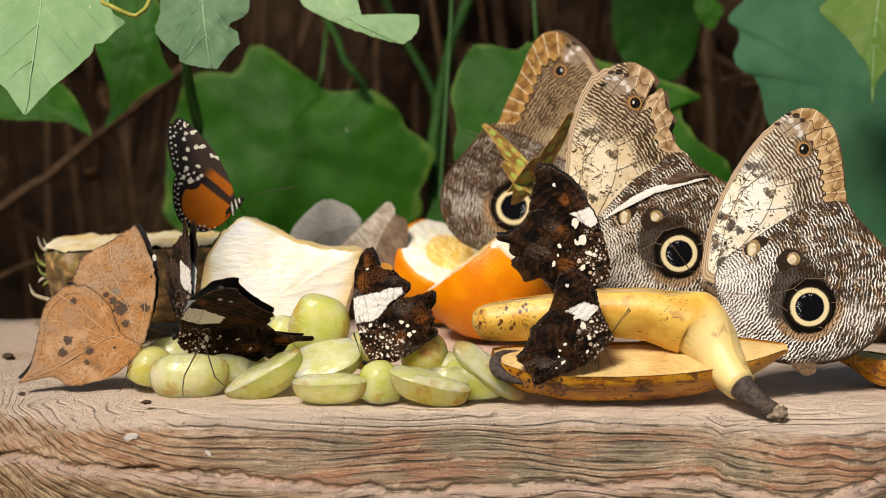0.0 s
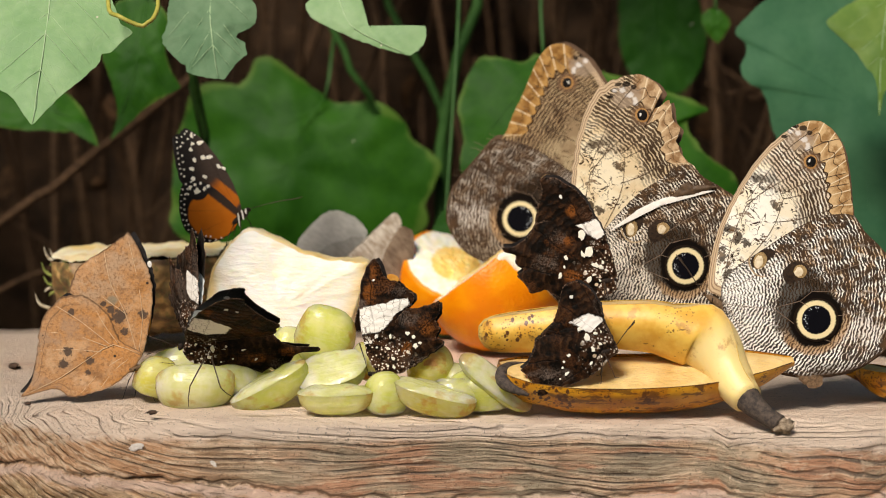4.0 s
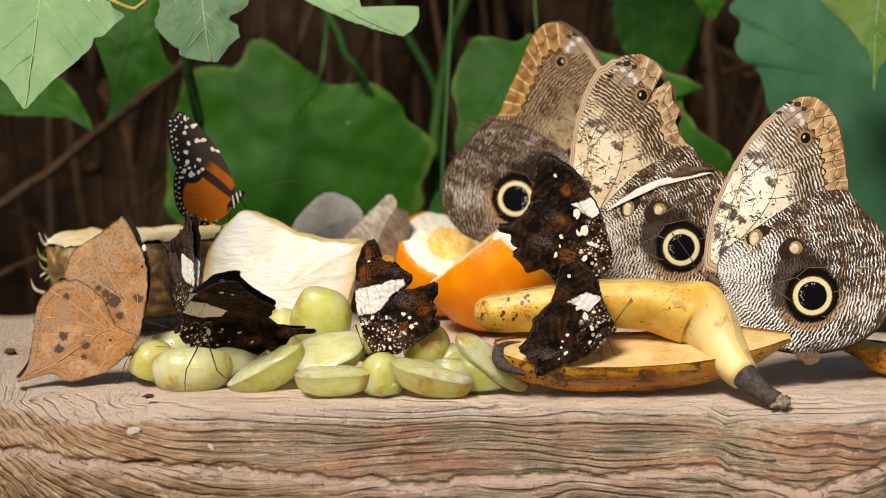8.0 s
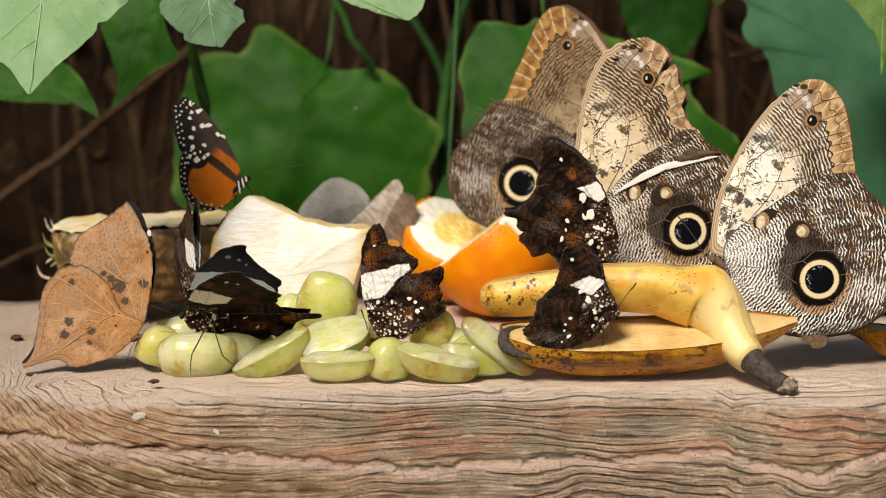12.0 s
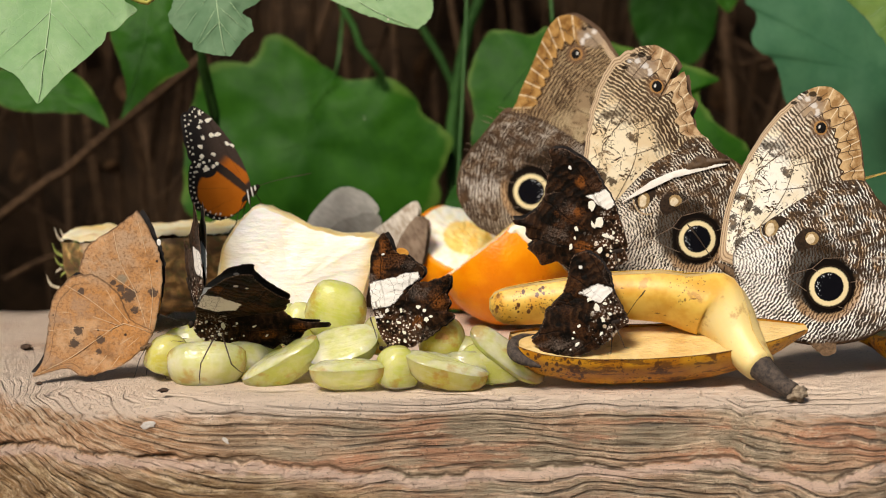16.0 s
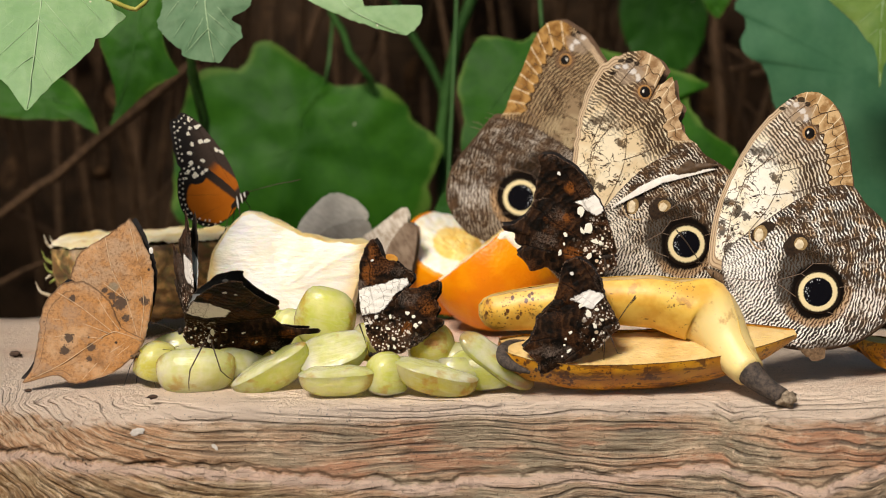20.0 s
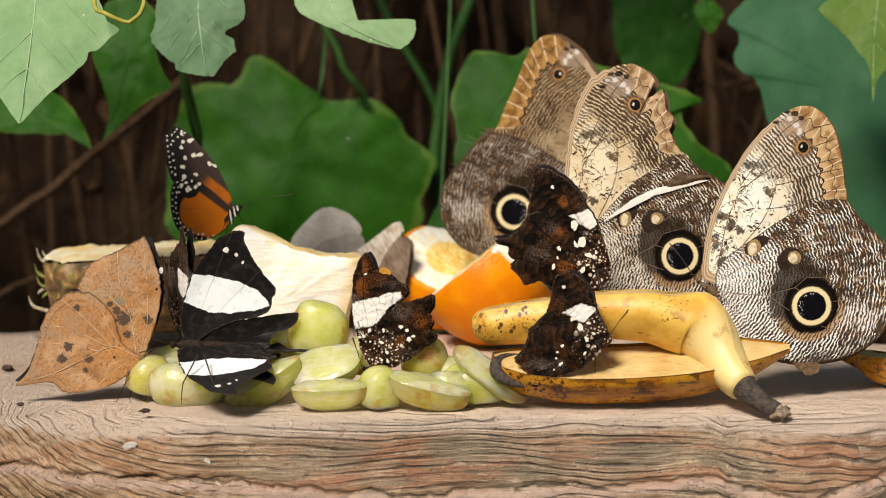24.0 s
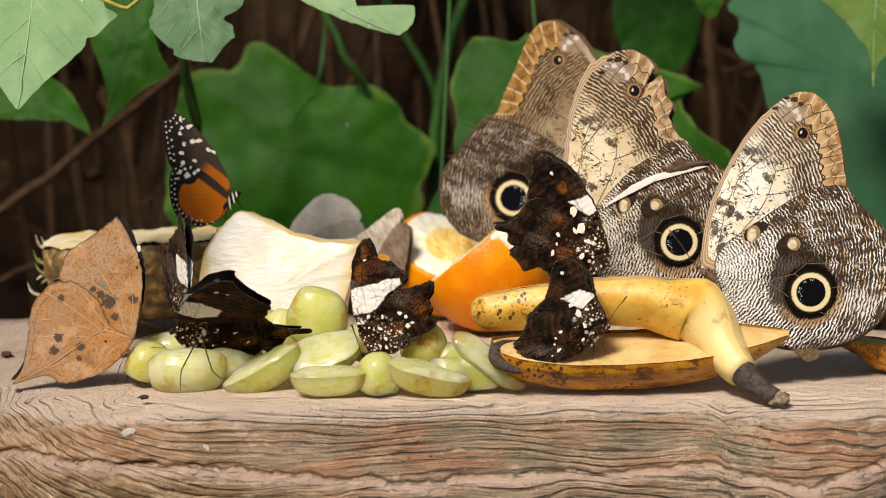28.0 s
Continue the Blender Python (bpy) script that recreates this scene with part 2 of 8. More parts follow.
def owl_hindwing_paint(name, pale, warm, ink, eye=(3.96, -0.92), dull=0.0):
    """Zebra lines in arcs about the base, brown towards the outer margin, with a dark cloud round the great eyespot."""
    k = Kit(name)
    u, v = k.uv("flat")
    r, s = k.uv("rim")
    big = k.noise(u, v, scale=0.7, detail=3)
    mid = k.noise(u, v, 2.0, scale=2.4, detail=3, rough=0.6)
    fine = k.noise(u, v, scale=12, detail=4, rough=0.65)
    ex, ey = eye
    wave, a, gaps = zebra(k, u, v, (-0.3, 0.1), 45.0, 8.5, 2.0)
    far = (u * 0.80 + v * 0.80 + (big - 0.5) * 2.8).step(1.6, 4.0)
    lower = (v + u * 0.1 + (big - 0.5) * 1.0).step(-1.0, -1.9)
    white = k.mix((mid + (big - 0.5) * 0.6).step(0.52, 0.68) * (0.22 + dull), pale, warm)
    white = k.mix(far * (mid + (gaps - 0.5) * 0.3).step(0.42, 0.62), white, warm)
    dark = k.mix(far * mid.step(0.35, 0.65), ink, (0.075, 0.042, 0.022))
    lines = (wave + far * 0.75 + (big - 0.5) * 2.6 + lower * 0.3 + (mid - 0.5) * 1.4).step(0.0, 0.30)
    col = k.mix(lines * 0.97, white, dark)
    # blotches between the veins of the outer part
    blot = k.noise(u * 1.1, v * 2.4, 5.0, scale=1.3, detail=4, rough=0.6)
    col = k.mix(far * blot.step(0.53, 0.62) * 0.75, col, (0.035, 0.021, 0.013))
    col = k.mix(far * blot.step(0.40, 0.33) * (mid + 0.1).step(0.45, 0.6) * (0.55 - dull * 0.5), col, (0.80, 0.74, 0.64))
    # lines worn pale beyond the eyespot, brown bars between the veins above it
    chalk = spot(u, v, ex + 2.1, ey - 0.35, 1.1, 0.75) + (mid - 0.5) * 1.5 + (gaps - 0.5) * 0.8
    col = k.mix(chalk.step(1.0, 0.45) * (wave + 0.2).step(0.9, 0.1) * (0.75 - dull), col, (0.86, 0.80, 0.72))
    bars = k.noise(a * 2.6, k.math("ARCTAN2", v, u) * 1.4, 8.0, scale=1.0, detail=3, rough=0.55)
    col = k.mix(far * bars.step(0.52, 0.60) * (wave + 0.7).step(-0.4, 0.3) * 0.6, col, (0.060, 0.034, 0.019))
    # the brown cloud and the black ground of the great eyespot
    cloud = poly(u, v, [(ex - 1.7, ey + 0.7), (ex - 1.3, ey + 1.75), (ex - 0.5, ey + 2.15), (ex + 0.5, ey + 1.4), (ex + 1.0, ey + 0.2), (ex + 0.6, ey - 1.1), (ex - 1.0, ey - 1.1), (ex - 1.6, ey - 0.3)]) + (mid - 0.5) * 0.9 + (fine - 0.5) * 0.3
    col = k.mix(cloud.step(0.20, -0.12) * 0.92, col, k.mix((wave + (fine - 0.5) * 2.0).step(0.4, 1.3), (0.012, 0.007, 0.004), (0.085, 0.050, 0.027)))
    soot = spot(u, v, ex, ey, 1.17, 1.22) + (mid - 0.5) * 0.25
    col = k.mix(soot.step(1.05, 0.9), col, (0.007, 0.005, 0.004))
    tan = spot(u, v, ex - 0.1, ey + 0.1, 1.55, 1.62) + (fine - 0.5) * 0.12 + (mid - 0.5) * 0.15
    col = k.mix(tan.step(0.74, 0.80) * tan.step(1.02, 0.92) * (v - u * 0.3).step(ey - 1.0, ey - 1.9) * 0.85, col, k.mix((wave + fine).step(0.3, 1.2), (0.46, 0.29, 0.15), (0.10, 0.055, 0.028)))
    low = (v + u * 0.05 + (mid - 0.5) * 0.5).step(-2.35, -2.8) * u.step(3.0, 4.2)
    col = k.mix(low * blot.step(0.36, 0.52) * 0.85, col, (0.04, 0.024, 0.014))
    col = k.mix(r.step(0.975, 0.99) * 0.7, col, (0.07, 0.042, 0.025))
    return k.done(col, 0.7, fine + lines * 0.4, 0.35, 0.0002, Specular_IOR_Level=0.03)


def eyespot_paint(name, dark, ring, halo):
    k = Kit(name)
    u, v = k.uv("flat")
    d = (u ** 2 + v ** 2) ** 0.5
    fine = k.noise(u, v, scale=14, detail=3)
    d = d + (fine - 0.5) * 0.10
    col = k.mix(d.step(0.62, 0.67), dark, ring)
    col = k.mix(d.step(0.82, 0.90), col, halo)
    gleam = k.cells(u, v, scale=11).step(0.34, 0.24) * (d.step(0.34, 0.46) * d.step(0.60, 0.54)) * (u * 0.85 - v * 0.5).step(-0.05, -0.3)
    col = k.mix(gleam, col, (0.72, 0.76, 0.82))
    return k.done(col, 0.5, fine, 0.2, 0.0002, Specular_IOR_Level=0.05)


def bw_paint(name, bands, base, reach, brown=0.5, specks=1.0, rust=(), grey=()):
    """Dark brown wing underside: white patches, cream spots crowded towards the base, rusty and grey-brown clouds."""
    k = Kit(name)
    u, v = k.uv("flat")
    r, s = k.uv("rim")
    big = k.noise(u, v, scale=1.3, detail=4, rough=0.6)
    fine = k.noise(u, v, scale=13, detail=4, rough=0.65)
    mid = k.noise(u, v, 9.0, scale=3.6, detail=4, rough=0.65)
    x, y = u - base[0], v - base[1]
    out = (x ** 2 + y ** 2) ** 0.5
    angle = k.math("ARCTAN2", y, x)
    ray = k.noise(angle * 5.0, out * 0.5, scale=1.6, detail=3)
    ripple = (out * 21 + mid * 9 + ray * 5).sin()
    col = k.mix((big * 0.6 + mid * 0.4).step(0.42, 0.62), (0.004, 0.003, 0.002), (0.026, 0.012, 0.006))
    col = k.mix(ripple.step(0.1, 0.9) * big.step(0.45, 0.6) * 0.6, col, (0.058, 0.028, 0.013))
    col = k.mix((k.noise(u, v, 7.0, scale=0.9, detail=3) + (mid - 0.5) * 0.4).step(0.52, 0.64) * brown, col, k.mix(fine.step(0.40, 0.62), (0.020, 0.007, 0.003), (0.16, 0.058, 0.018)))
    for px, py, a, c in grey:
        d = spot(u, v, px, py, a, c) + (mid - 0.5) * 1.6
        col = k.mix(d.step(1.0, 0.5) * (fine * 0.5 + ray * 0.5).step(0.44, 0.62) * 0.75, col, k.mix(fine, (0.018, 0.011, 0.008), (0.22, 0.165, 0.13)))
    for px, py, a, c in rust:
        d = spot(u, v, px, py, a, c) + (mid - 0.5) * 1.4
        col = k.mix(d.step(1.0, 0.4) * (fine * 0.5 + ray * 0.5).step(0.42, 0.56) * 0.8, col, k.mix(mid, (0.15, 0.05, 0.012), (0.30, 0.095, 0.018)))
    # veins, dark, radiating from the base
    veins = abs((angle * 7.5 + (ray - 0.5) * 1.2).sin()).step(0.10, 0.02) * out.step(0.4, 0.9)
    col = k.mix(veins * 0.75, col, (0.005, 0.004, 0.003))
    # crowded cream specks, larger between the veins
    dust = fine.step(0.60, 0.66) * mid.step(0.48, 0.58)
    near = (out + (big - 0.5) * 2.2).step(reach, reach * 0.55) * specks
    spots = (k.cells(u, v, scale=3.6) + (fine - 0.5) * 0.25).step(0.30, 0.25) * k.noise(u, v, 4.0, scale=1.6, detail=1).step(0.47, 0.52)
    tiny = (k.cells(u, v, 3.0, scale=7.5) + (fine - 0.5) * 0.25).step(0.32, 0.26) * mid.step(0.44, 0.52)
    col = k.mix(near * 0.45 * mid.step(0.4, 0.6), col, (0.12, 0.050, 0.020))
    col = k.mix(spots.high(tiny * 0.9).high(dust * 0.6) * near, col, k.mix(mid.step(0.4, 0.6), (0.66, 0.50, 0.33), (0.92, 0.87, 0.78)))
    for pts in bands:
        d = poly(u, v, pts) + (fine - 0.5) * 0.16 + (mid - 0.5) * 0.22
        scaly = k.cells(u, v, scale=3.6, feature="DISTANCE_TO_EDGE").step(0.035, 0.012) * (u - pts[0][0]).step(0.9, 0.2) * 0.7
        col = k.mix(d.step(0.03, -0.03), col, k.mix(scaly.high(veins * 0.35), (0.90, 0.87, 0.80), (0.10, 0.062, 0.04)))
    col = k.mix(r.step(0.955, 0.99) * fine.step(0.46, 0.58) * 0.6, col, (0.22, 0.14, 0.095))
    return k.done(col, 0.5, fine + ripple * 0.35 - veins, 0.6, 0.0003, Specular_IOR_Level=0.05)


def bw_upper_paint(name, bands):
    k = Kit(name)
    u, v = k.uv("flat")
    r, s = k.uv("rim")
    fine = k.noise(u, v, scale=8, detail=4)
    mid = k.noise(u, v, 3.0, scale=3.0, detail=3)
    angle = k.math("ARCTAN2", v, u)
    veins = abs((angle * 8.0 + (mid - 0.5) * 0.5).sin()).step(0.07, 0.02)
    col = k.mix(fine, (0.003, 0.0026, 0.0025), (0.011, 0.009, 0.008))
    col = k.mix((mid.step(0.5, 0.65) * 0.5).high(veins * 0.6), col, (0.034, 0.027, 0.023))
    for pts in bands:
        m = (poly(u, v, pts) + (fine - 0.5) * 0.10 + (mid - 0.5) * 0.16).step(0.02, -0.02)
        col = k.mix(m, col, k.mix(veins.high(mid.step(0.55, 0.7) * 0.6), (0.86, 0.90, 0.89), (0.62, 0.69, 0.70)))
    col = k.mix(r.step(0.965, 0.99) * fine.step(0.45, 0.55) * 0.6, col, (0.12, 0.08, 0.05))
    return k.done(col, 0.5, fine - veins * 2, 0.4, 0.0002, Specular_IOR_Level=0.2)


def leafwing_paint():
    k = Kit("dead_leaf_wing_underside")
    u, v = k.uv("flat")
    r, s = k.uv("rim")
    big = k.noise(u, v, scale=0.55, detail=3)
    mid = k.noise(u, v, 3.0, scale=2.2, detail=4, rough=0.6)
    fine = k.noise(u, v, scale=8, detail=5, rough=0.65)
    col = k.mix((big + v.step(3.4, 1.0) * 0.12).step(0.38, 0.62), (0.46, 0.30, 0.18), (0.48, 0.225, 0.075))
    col = k.mix(mid.step(0.50, 0.68) * 0.6, col, (0.47, 0.21, 0.06))
    col = k.mix((u + v * 0.3).step(-1.2, -4.2) * 0.35, col, (0.36, 0.25, 0.16))
    col = k.mix(fine.step(0.46, 0.66) * 0.62, col, (0.16, 0.082, 0.038))
    col = k.mix(k.noise(u, v, 8.0, scale=20, detail=3).step(0.56, 0.68) * 0.45, col, (0.58, 0.40, 0.25))
    col = k.mix(k.noise(u, v, 5.0, scale=1.1, detail=4, rough=0.65).step(0.54, 0.68) * 0.5, col, (0.21, 0.115, 0.06))
    col = k.mix((r + (fine - 0.5) * 0.03).step(0.955, 0.985) * 0.75, col, (0.10, 0.055, 0.03))
    col = k.mix((big + (mid - 0.5) * 0.5).step(0.50, 0.62) * u.step(-0.8, -3.2) * 0.5, col, (0.33, 0.235, 0.165))
    # wavy dark line near the outer edge, and specks
    line = abs(r + (mid - 0.5) * 0.05 - 0.84).step(0.016, 0.006) * u.step(-2.4, -3.0)
    col = k.mix(line * 0.55, col, (0.12, 0.07, 0.04))
    specks = k.cells(u, v, scale=1.9).step(0.13, 0.09) * mid.step(0.45, 0.5)
    col = k.mix(specks, col, (0.05, 0.032, 0.022))
    col = k.mix(k.noise(u, v, 12.0, scale=0.8, detail=5, rough=0.65).step(0.50, 0.66) * 0.5, col, (0.64, 0.42, 0.24))
    # frass-like blotches in a row
    blots = None
    for x, y, a in ((-0.75, 1.72, 0.34), (-1.1, 1.95, 0.2), (0.2, 1.78, 0.2), (-2.75, 1.83, 0.16), (-1.95, -0.2, 0.2), (-2.05, -0.65, 0.15), (-3.05, -0.3, 0.22), (-2.9, 0.2, 0.2), (-0.5, 1.05, 0.18), (-1.4, 2.2, 0.13)):
        d = spot(u, v, x, y, a)
        blots = d if blots is None else blots.low(d)
    m = (blots + (fine - 0.5) * 2.6 + (mid - 0.5) * 1.6).step(1.05, 0.7)
    col = k.mix(m * 0.9, col, k.mix(fine, (0.03, 0.022, 0.02), (0.10, 0.075, 0.06)))
    grey = spot(u, v, -1.05, 2.35, 0.3, 0.24)
    col = k.mix((grey + (fine - 0.5) * 0.8).step(1.0, 0.5) * 0.7, col, (0.20, 0.20, 0.15))
    return k.done(col, 0.75, fine + mid * 1.5, 0.6, 0.0005, Specular_IOR_Level=0.15)


def plain_paint(name, a, b, scale, rough=0.6, depth=0.3, dist=0.0004, detail=4, **more):
    """Two tones mingled by noise; scale per centimetre."""
    k = Kit(name)
    x, y, z = k.local()
    n = k.noise(x, y, z, scale=scale, detail=detail, rough=0.62)
    f = k.noise(x, y, z, scale=scale * 6, detail=2)
    more.setdefault("Specular_IOR_Level", 0.2)
    return k.done(k.mix((n * 0.75 + f * 0.25).step(0.32, 0.68), a, b), rough, n + f * 0.5, depth, dist, **more)


def orangewing_paint(fore):
    k = Kit("tiger_forewing" if fore else "tiger_hindwing")
    u, v = k.uv("flat")
    r, s = k.uv("rim")
    fine = k.noise(u, v, scale=9, detail=3)
    big = k.noise(u, v, scale=1.6, detail=2)
    black = k.mix(fine, (0.010, 0.009, 0.009), (0.024, 0.021, 0.020))
    if fore:
        d, a = along(k, u, v, (0.0, 0.3), (-1.75, 1.95))
        col = k.mix((u + v * 0.12 + (big - 0.5) * 0.5).step(-2.3, -1.2), black, k.mix(fine, (0.040, 0.027, 0.021), (0.075, 0.054, 0.043)))
        edge = (u * 0.84 + v * 0.54).step(0.70, 0.84)
        col = k.mix(edge * 0.8, col, black)
        m = (d + (fine - 0.5) * 0.12 + a * 0.14).step(0.40, 0.28) * a.step(0.80, 0.55) * a.step(0.02, 0.1)
        col = k.mix(m, col, k.mix(big, (0.42, 0.105, 0.012), (0.58, 0.17, 0.018)))
        veins = abs((k.math("ARCTAN2", v, u) * 9.0 + (big - 0.5) * 0.6).sin()).step(0.10, 0.03)
    else:
        e = spot(u, v, -1.22, -0.02, 1.30, 1.24) + (fine - 0.5) * 0.12 + (big - 0.5) * 0.16
        col = k.mix(e.step(1.02, 0.94), black, k.mix(big, (0.50, 0.125, 0.008), (0.64, 0.19, 0.016)))
        d, a = along(k, u, v, (0.0, 0.08), (-1.9, 1.55))
        col = k.mix((d + (fine - 0.5) * 0.1).step(0.34, 0.22), col, k.mix(a.step(0.5, 0.8), (0.045, 0.030, 0.022), black))
        notch = spot(u, v, -2.05, 1.0, 0.55, 0.42) + (fine - 0.5) * 0.3
        col = k.mix(notch.step(1.0, 0.85), col, black)
        veins = abs((k.math("ARCTAN2", v - 0.1, u - 0.2) * 7.0 + (big - 0.5) * 0.5).sin()).step(0.06, 0.02) * u.step(-0.4, -1.6)
    col = k.mix(veins * 0.45, col, (0.020, 0.014, 0.011))
    return k.done(col, 0.55, fine - veins, 0.3, 0.0002, Specular_IOR_Level=0.06)


def malachite_paint():
    k = Kit("malachite_wing")
    u, v = k.uv("flat")
    r, s = k.uv("rim")
    fine = k.noise(u, v, scale=8, detail=3)
    big = k.noise(u, v, scale=1.1, detail=2)
    base = k.mix(big.step(0.4, 0.62), (0.30, 0.16, 0.035), (0.68, 0.43, 0.10))
    green = k.cells(u * 0.8 + v * 0.5, v * 1.3 - u * 0.5, scale=1.25, jitter=0.5).step(0.44, 0.34)
    col = k.mix(green * r.step(0.93, 0.84), base, (0.50, 0.62, 0.12))
    return k.done(col, 0.5, fine, 0.3, 0.0002)


def wood_paint():
    k = Kit("weathered_board")
    x, y, z = k.local()
    slant = (x + 9.0).low(0.0) ** 2 * 0.04
    h = z - slant + (k.noise(x * 0.08, y * 0.3, z * 0.3, scale=1.2, detail=2) - 0.5) * 1.3 + x * 0.012
    fibre = k.noise(x * 0.20, y * 1.1, h * 6.0, scale=1.4, detail=6, rough=0.68, twist=0.2)
    fine = k.noise(x * 0.55, y * 3.0, h * 19, scale=1.4, detail=4, rough=0.7)
    zone = k.noise(x * 0.20, y * 0.4, h * 0.75, scale=0.9, detail=5, rough=0.6)
    tone = k.noise(x * 0.16 + 20, y * 0.3, h * 1.1, scale=1.0, detail=5, rough=0.62)
    flake = k.noise(x * 0.7, y * 1.2, h * 1.8, scale=1.1, detail=5, rough=0.68)
    grit = k.noise(x, y, z, scale=8, detail=4, rough=0.75)
    top = z.step(-0.40, -0.08)
    face = 1.0 - top
    # c: how far below the ledge, in cm
    c = k.uv("flat")[1]
    under = (c + (flake - 0.5) * 0.5).step(0.25, 0.9)
    col = k.mix(zone.step(0.40, 0.60), (0.44, 0.36, 0.25), (0.74, 0.47, 0.30))
    col = k.mix(tone.step(0.53, 0.62) * 0.6, col, (0.66, 0.29, 0.16))
    col = k.mix(tone.step(0.47, 0.38) * 0.6, col, (0.80, 0.64, 0.46))
    # warm and smooth towards the slanting end, brown and grey-green under the ledge
    end = (x + (zone - 0.5) * 6).step(-6.0, -12.0)
    col = k.mix(end * 0.75, col, k.mix((fibre + (tone - 0.5) * 0.5).step(0.42, 0.58), (0.60, 0.29, 0.13), (0.84, 0.59, 0.38)))
    left = (x + (zone - 0.5) * 8).step(2.0, -5.0)
    col = k.mix(under * (0.45 + left * 0.4), col, k.mix((flake + (tone - 0.5) * 0.8).step(0.42, 0.6), k.mix(left, (0.36, 0.31, 0.22), (0.30, 0.18, 0.08)), k.mix(left, (0.60, 0.53, 0.41), (0.64, 0.47, 0.27))))
    col = k.mix(top * 0.85, col, k.mix((zone + (tone - 0.5) * 0.6).step(0.40, 0.56), (0.55, 0.22, 0.10), (0.80, 0.50, 0.31)))
    # the top's right tinted brown, for warm light in the shade there
    col = k.mix(top * (x + (zone - 0.5) * 5).step(6.0, 9.5) * 0.8, col, k.mix(fibre.step(0.42, 0.58), (0.46, 0.24, 0.11), (0.68, 0.42, 0.24)))
    # open grain: grey-black furrows, bleached ridges
    drift = k.noise(x * 0.13, y * 0.4, h * 0.5, scale=1.0, detail=1)
    rings = (h * 18 + (drift - 0.5) * 22 + (fibre - 0.5) * 1.6).sin()
    wear = k.noise(x * 0.25, y * 0.4, h * 0.7, scale=1.0, detail=3).step(0.36, 0.56)
    col = k.mix(fibre.step(0.47, 0.35) * (wear * 0.45 + 0.25), col, (0.17, 0.12, 0.085))
    col = k.mix(rings.step(0.35, 0.95) * face * (wear * 0.7 + 0.12) * (grit + 0.25).step(0.5, 0.75) * (1.0 - end * 0.75) * (1.0 - under * left * 0.7), col, (0.15, 0.13, 0.105))
    col = k.mix(fibre.step(0.53, 0.64) * 0.6, col, (0.80, 0.59, 0.41))
    col = k.mix(fine.step(0.47, 0.34) * 0.45, col, (0.24, 0.16, 0.10))
    col = k.mix(fine.step(0.56, 0.68) * 0.45, col, (0.82, 0.64, 0.45))
    col = k.mix(flake.step(0.56, 0.62) * 0.55, col, (0.86, 0.67, 0.47))
    col = k.mix(flake.step(0.40, 0.34) * 0.5, col, (0.36, 0.24, 0.15))
    # the splintered ledge: a dark split, and a pale pink highlight painted below it
    col = k.mix((c + (fine - 0.5) * 0.12).step(-0.16, -0.06) * (c + (fine - 0.5) * 0.12).step(0.03, -0.04) * 0.75, col, (0.11, 0.07, 0.045))
    col = k.mix((c + (fine - 0.5) * 0.2).step(0.0, 0.07) * (c + (flake - 0.5) * 0.5).step(0.42, 0.2) * 0.7, col, (0.84, 0.62, 0.50))
    # paler along the lip
    col = k.mix((z + (drift - 0.5) * 0.8 + (flake - 0.5) * 0.8).step(-1.0, -0.62) * z.step(0.10, -0.15) * (0.7 + grit * 0.4), col, (0.92, 0.75, 0.60))
    col = k.mix(grit.step(0.59, 0.66) * 0.7, col, (0.10, 0.06, 0.04))
    return k.done(col, 0.75, fibre + fine * 0.7 + grit * 0.7 + flake * 1.6 - rings.step(0.2, 0.98) * face * (wear + 0.15), 1.0, 0.0026, Specular_IOR_Level=0.08)


def banana_peel_paint(name, ripe):
    k = Kit(name)
    u, v = k.uv("flat")
    x, y, z = k.local()
    n = k.noise(x, y, z, scale=0.9, detail=4)
    f = k.noise(x, y, z, scale=8, detail=4, rough=0.65)
    col = k.mix(n.step(0.38, 0.62), *(((0.50, 0.19, 0.008), (0.68, 0.33, 0.02)) if ripe > 0 else ((0.70, 0.37, 0.045), (0.82, 0.53, 0.10))))
    # freckles in crowds, bruises and long scuffs
    where = k.noise(x, y, z, scale=0.7, detail=3) + x.step(5.5, 2.0) * 0.22 - 0.02
    freckle = (k.cells(x * 1.15, y * 0.7, z * 0.75, scale=3.6) + (f - 0.5) * 0.5).step(0.36, 0.27) * where.step(0.56 - ripe, 0.62 - ripe)
    tiny = (k.cells(x, y, z + 4.0, scale=7.5) + (f - 0.5) * 0.3).step(0.28, 0.20) * where.step(0.50 - ripe, 0.58 - ripe)
    streak = k.noise(x * 0.5, y * 2, z * 2.2, scale=1.6, detail=5, rough=0.65).step(0.62 - ripe * 0.6, 0.66 - ripe * 0.6)
    brown = k.mix(f, (0.06, 0.020, 0.006), (0.17, 0.060, 0.014))
    col = k.mix(freckle.high(tiny * 0.8).high(streak * 0.75), col, brown)
    if ripe > 0:
        bruise = k.noise(x + 5, y, z, scale=0.9, detail=5, rough=0.62)
        col = k.mix(bruise.step(0.57, 0.62) * 0.85, col, (0.085, 0.024, 0.007))
    else:
        col = k.mix(v.step(0.70, 0.80) * 0.8, col, (0.84, 0.68, 0.30))
        col = k.mix(k.noise(x + 3, y, z, scale=1.2, detail=5, rough=0.65).step(0.56, 0.66) * 0.6, col, (0.42, 0.20, 0.05))
    return k.done(col, 0.45, n * 0.6 + f * 0.4, 0.35, 0.0006, Subsurface_Weight=0.15, Subsurface_Scale=1.0, Subsurface_Radius=(0.003, 0.002, 0.0008))


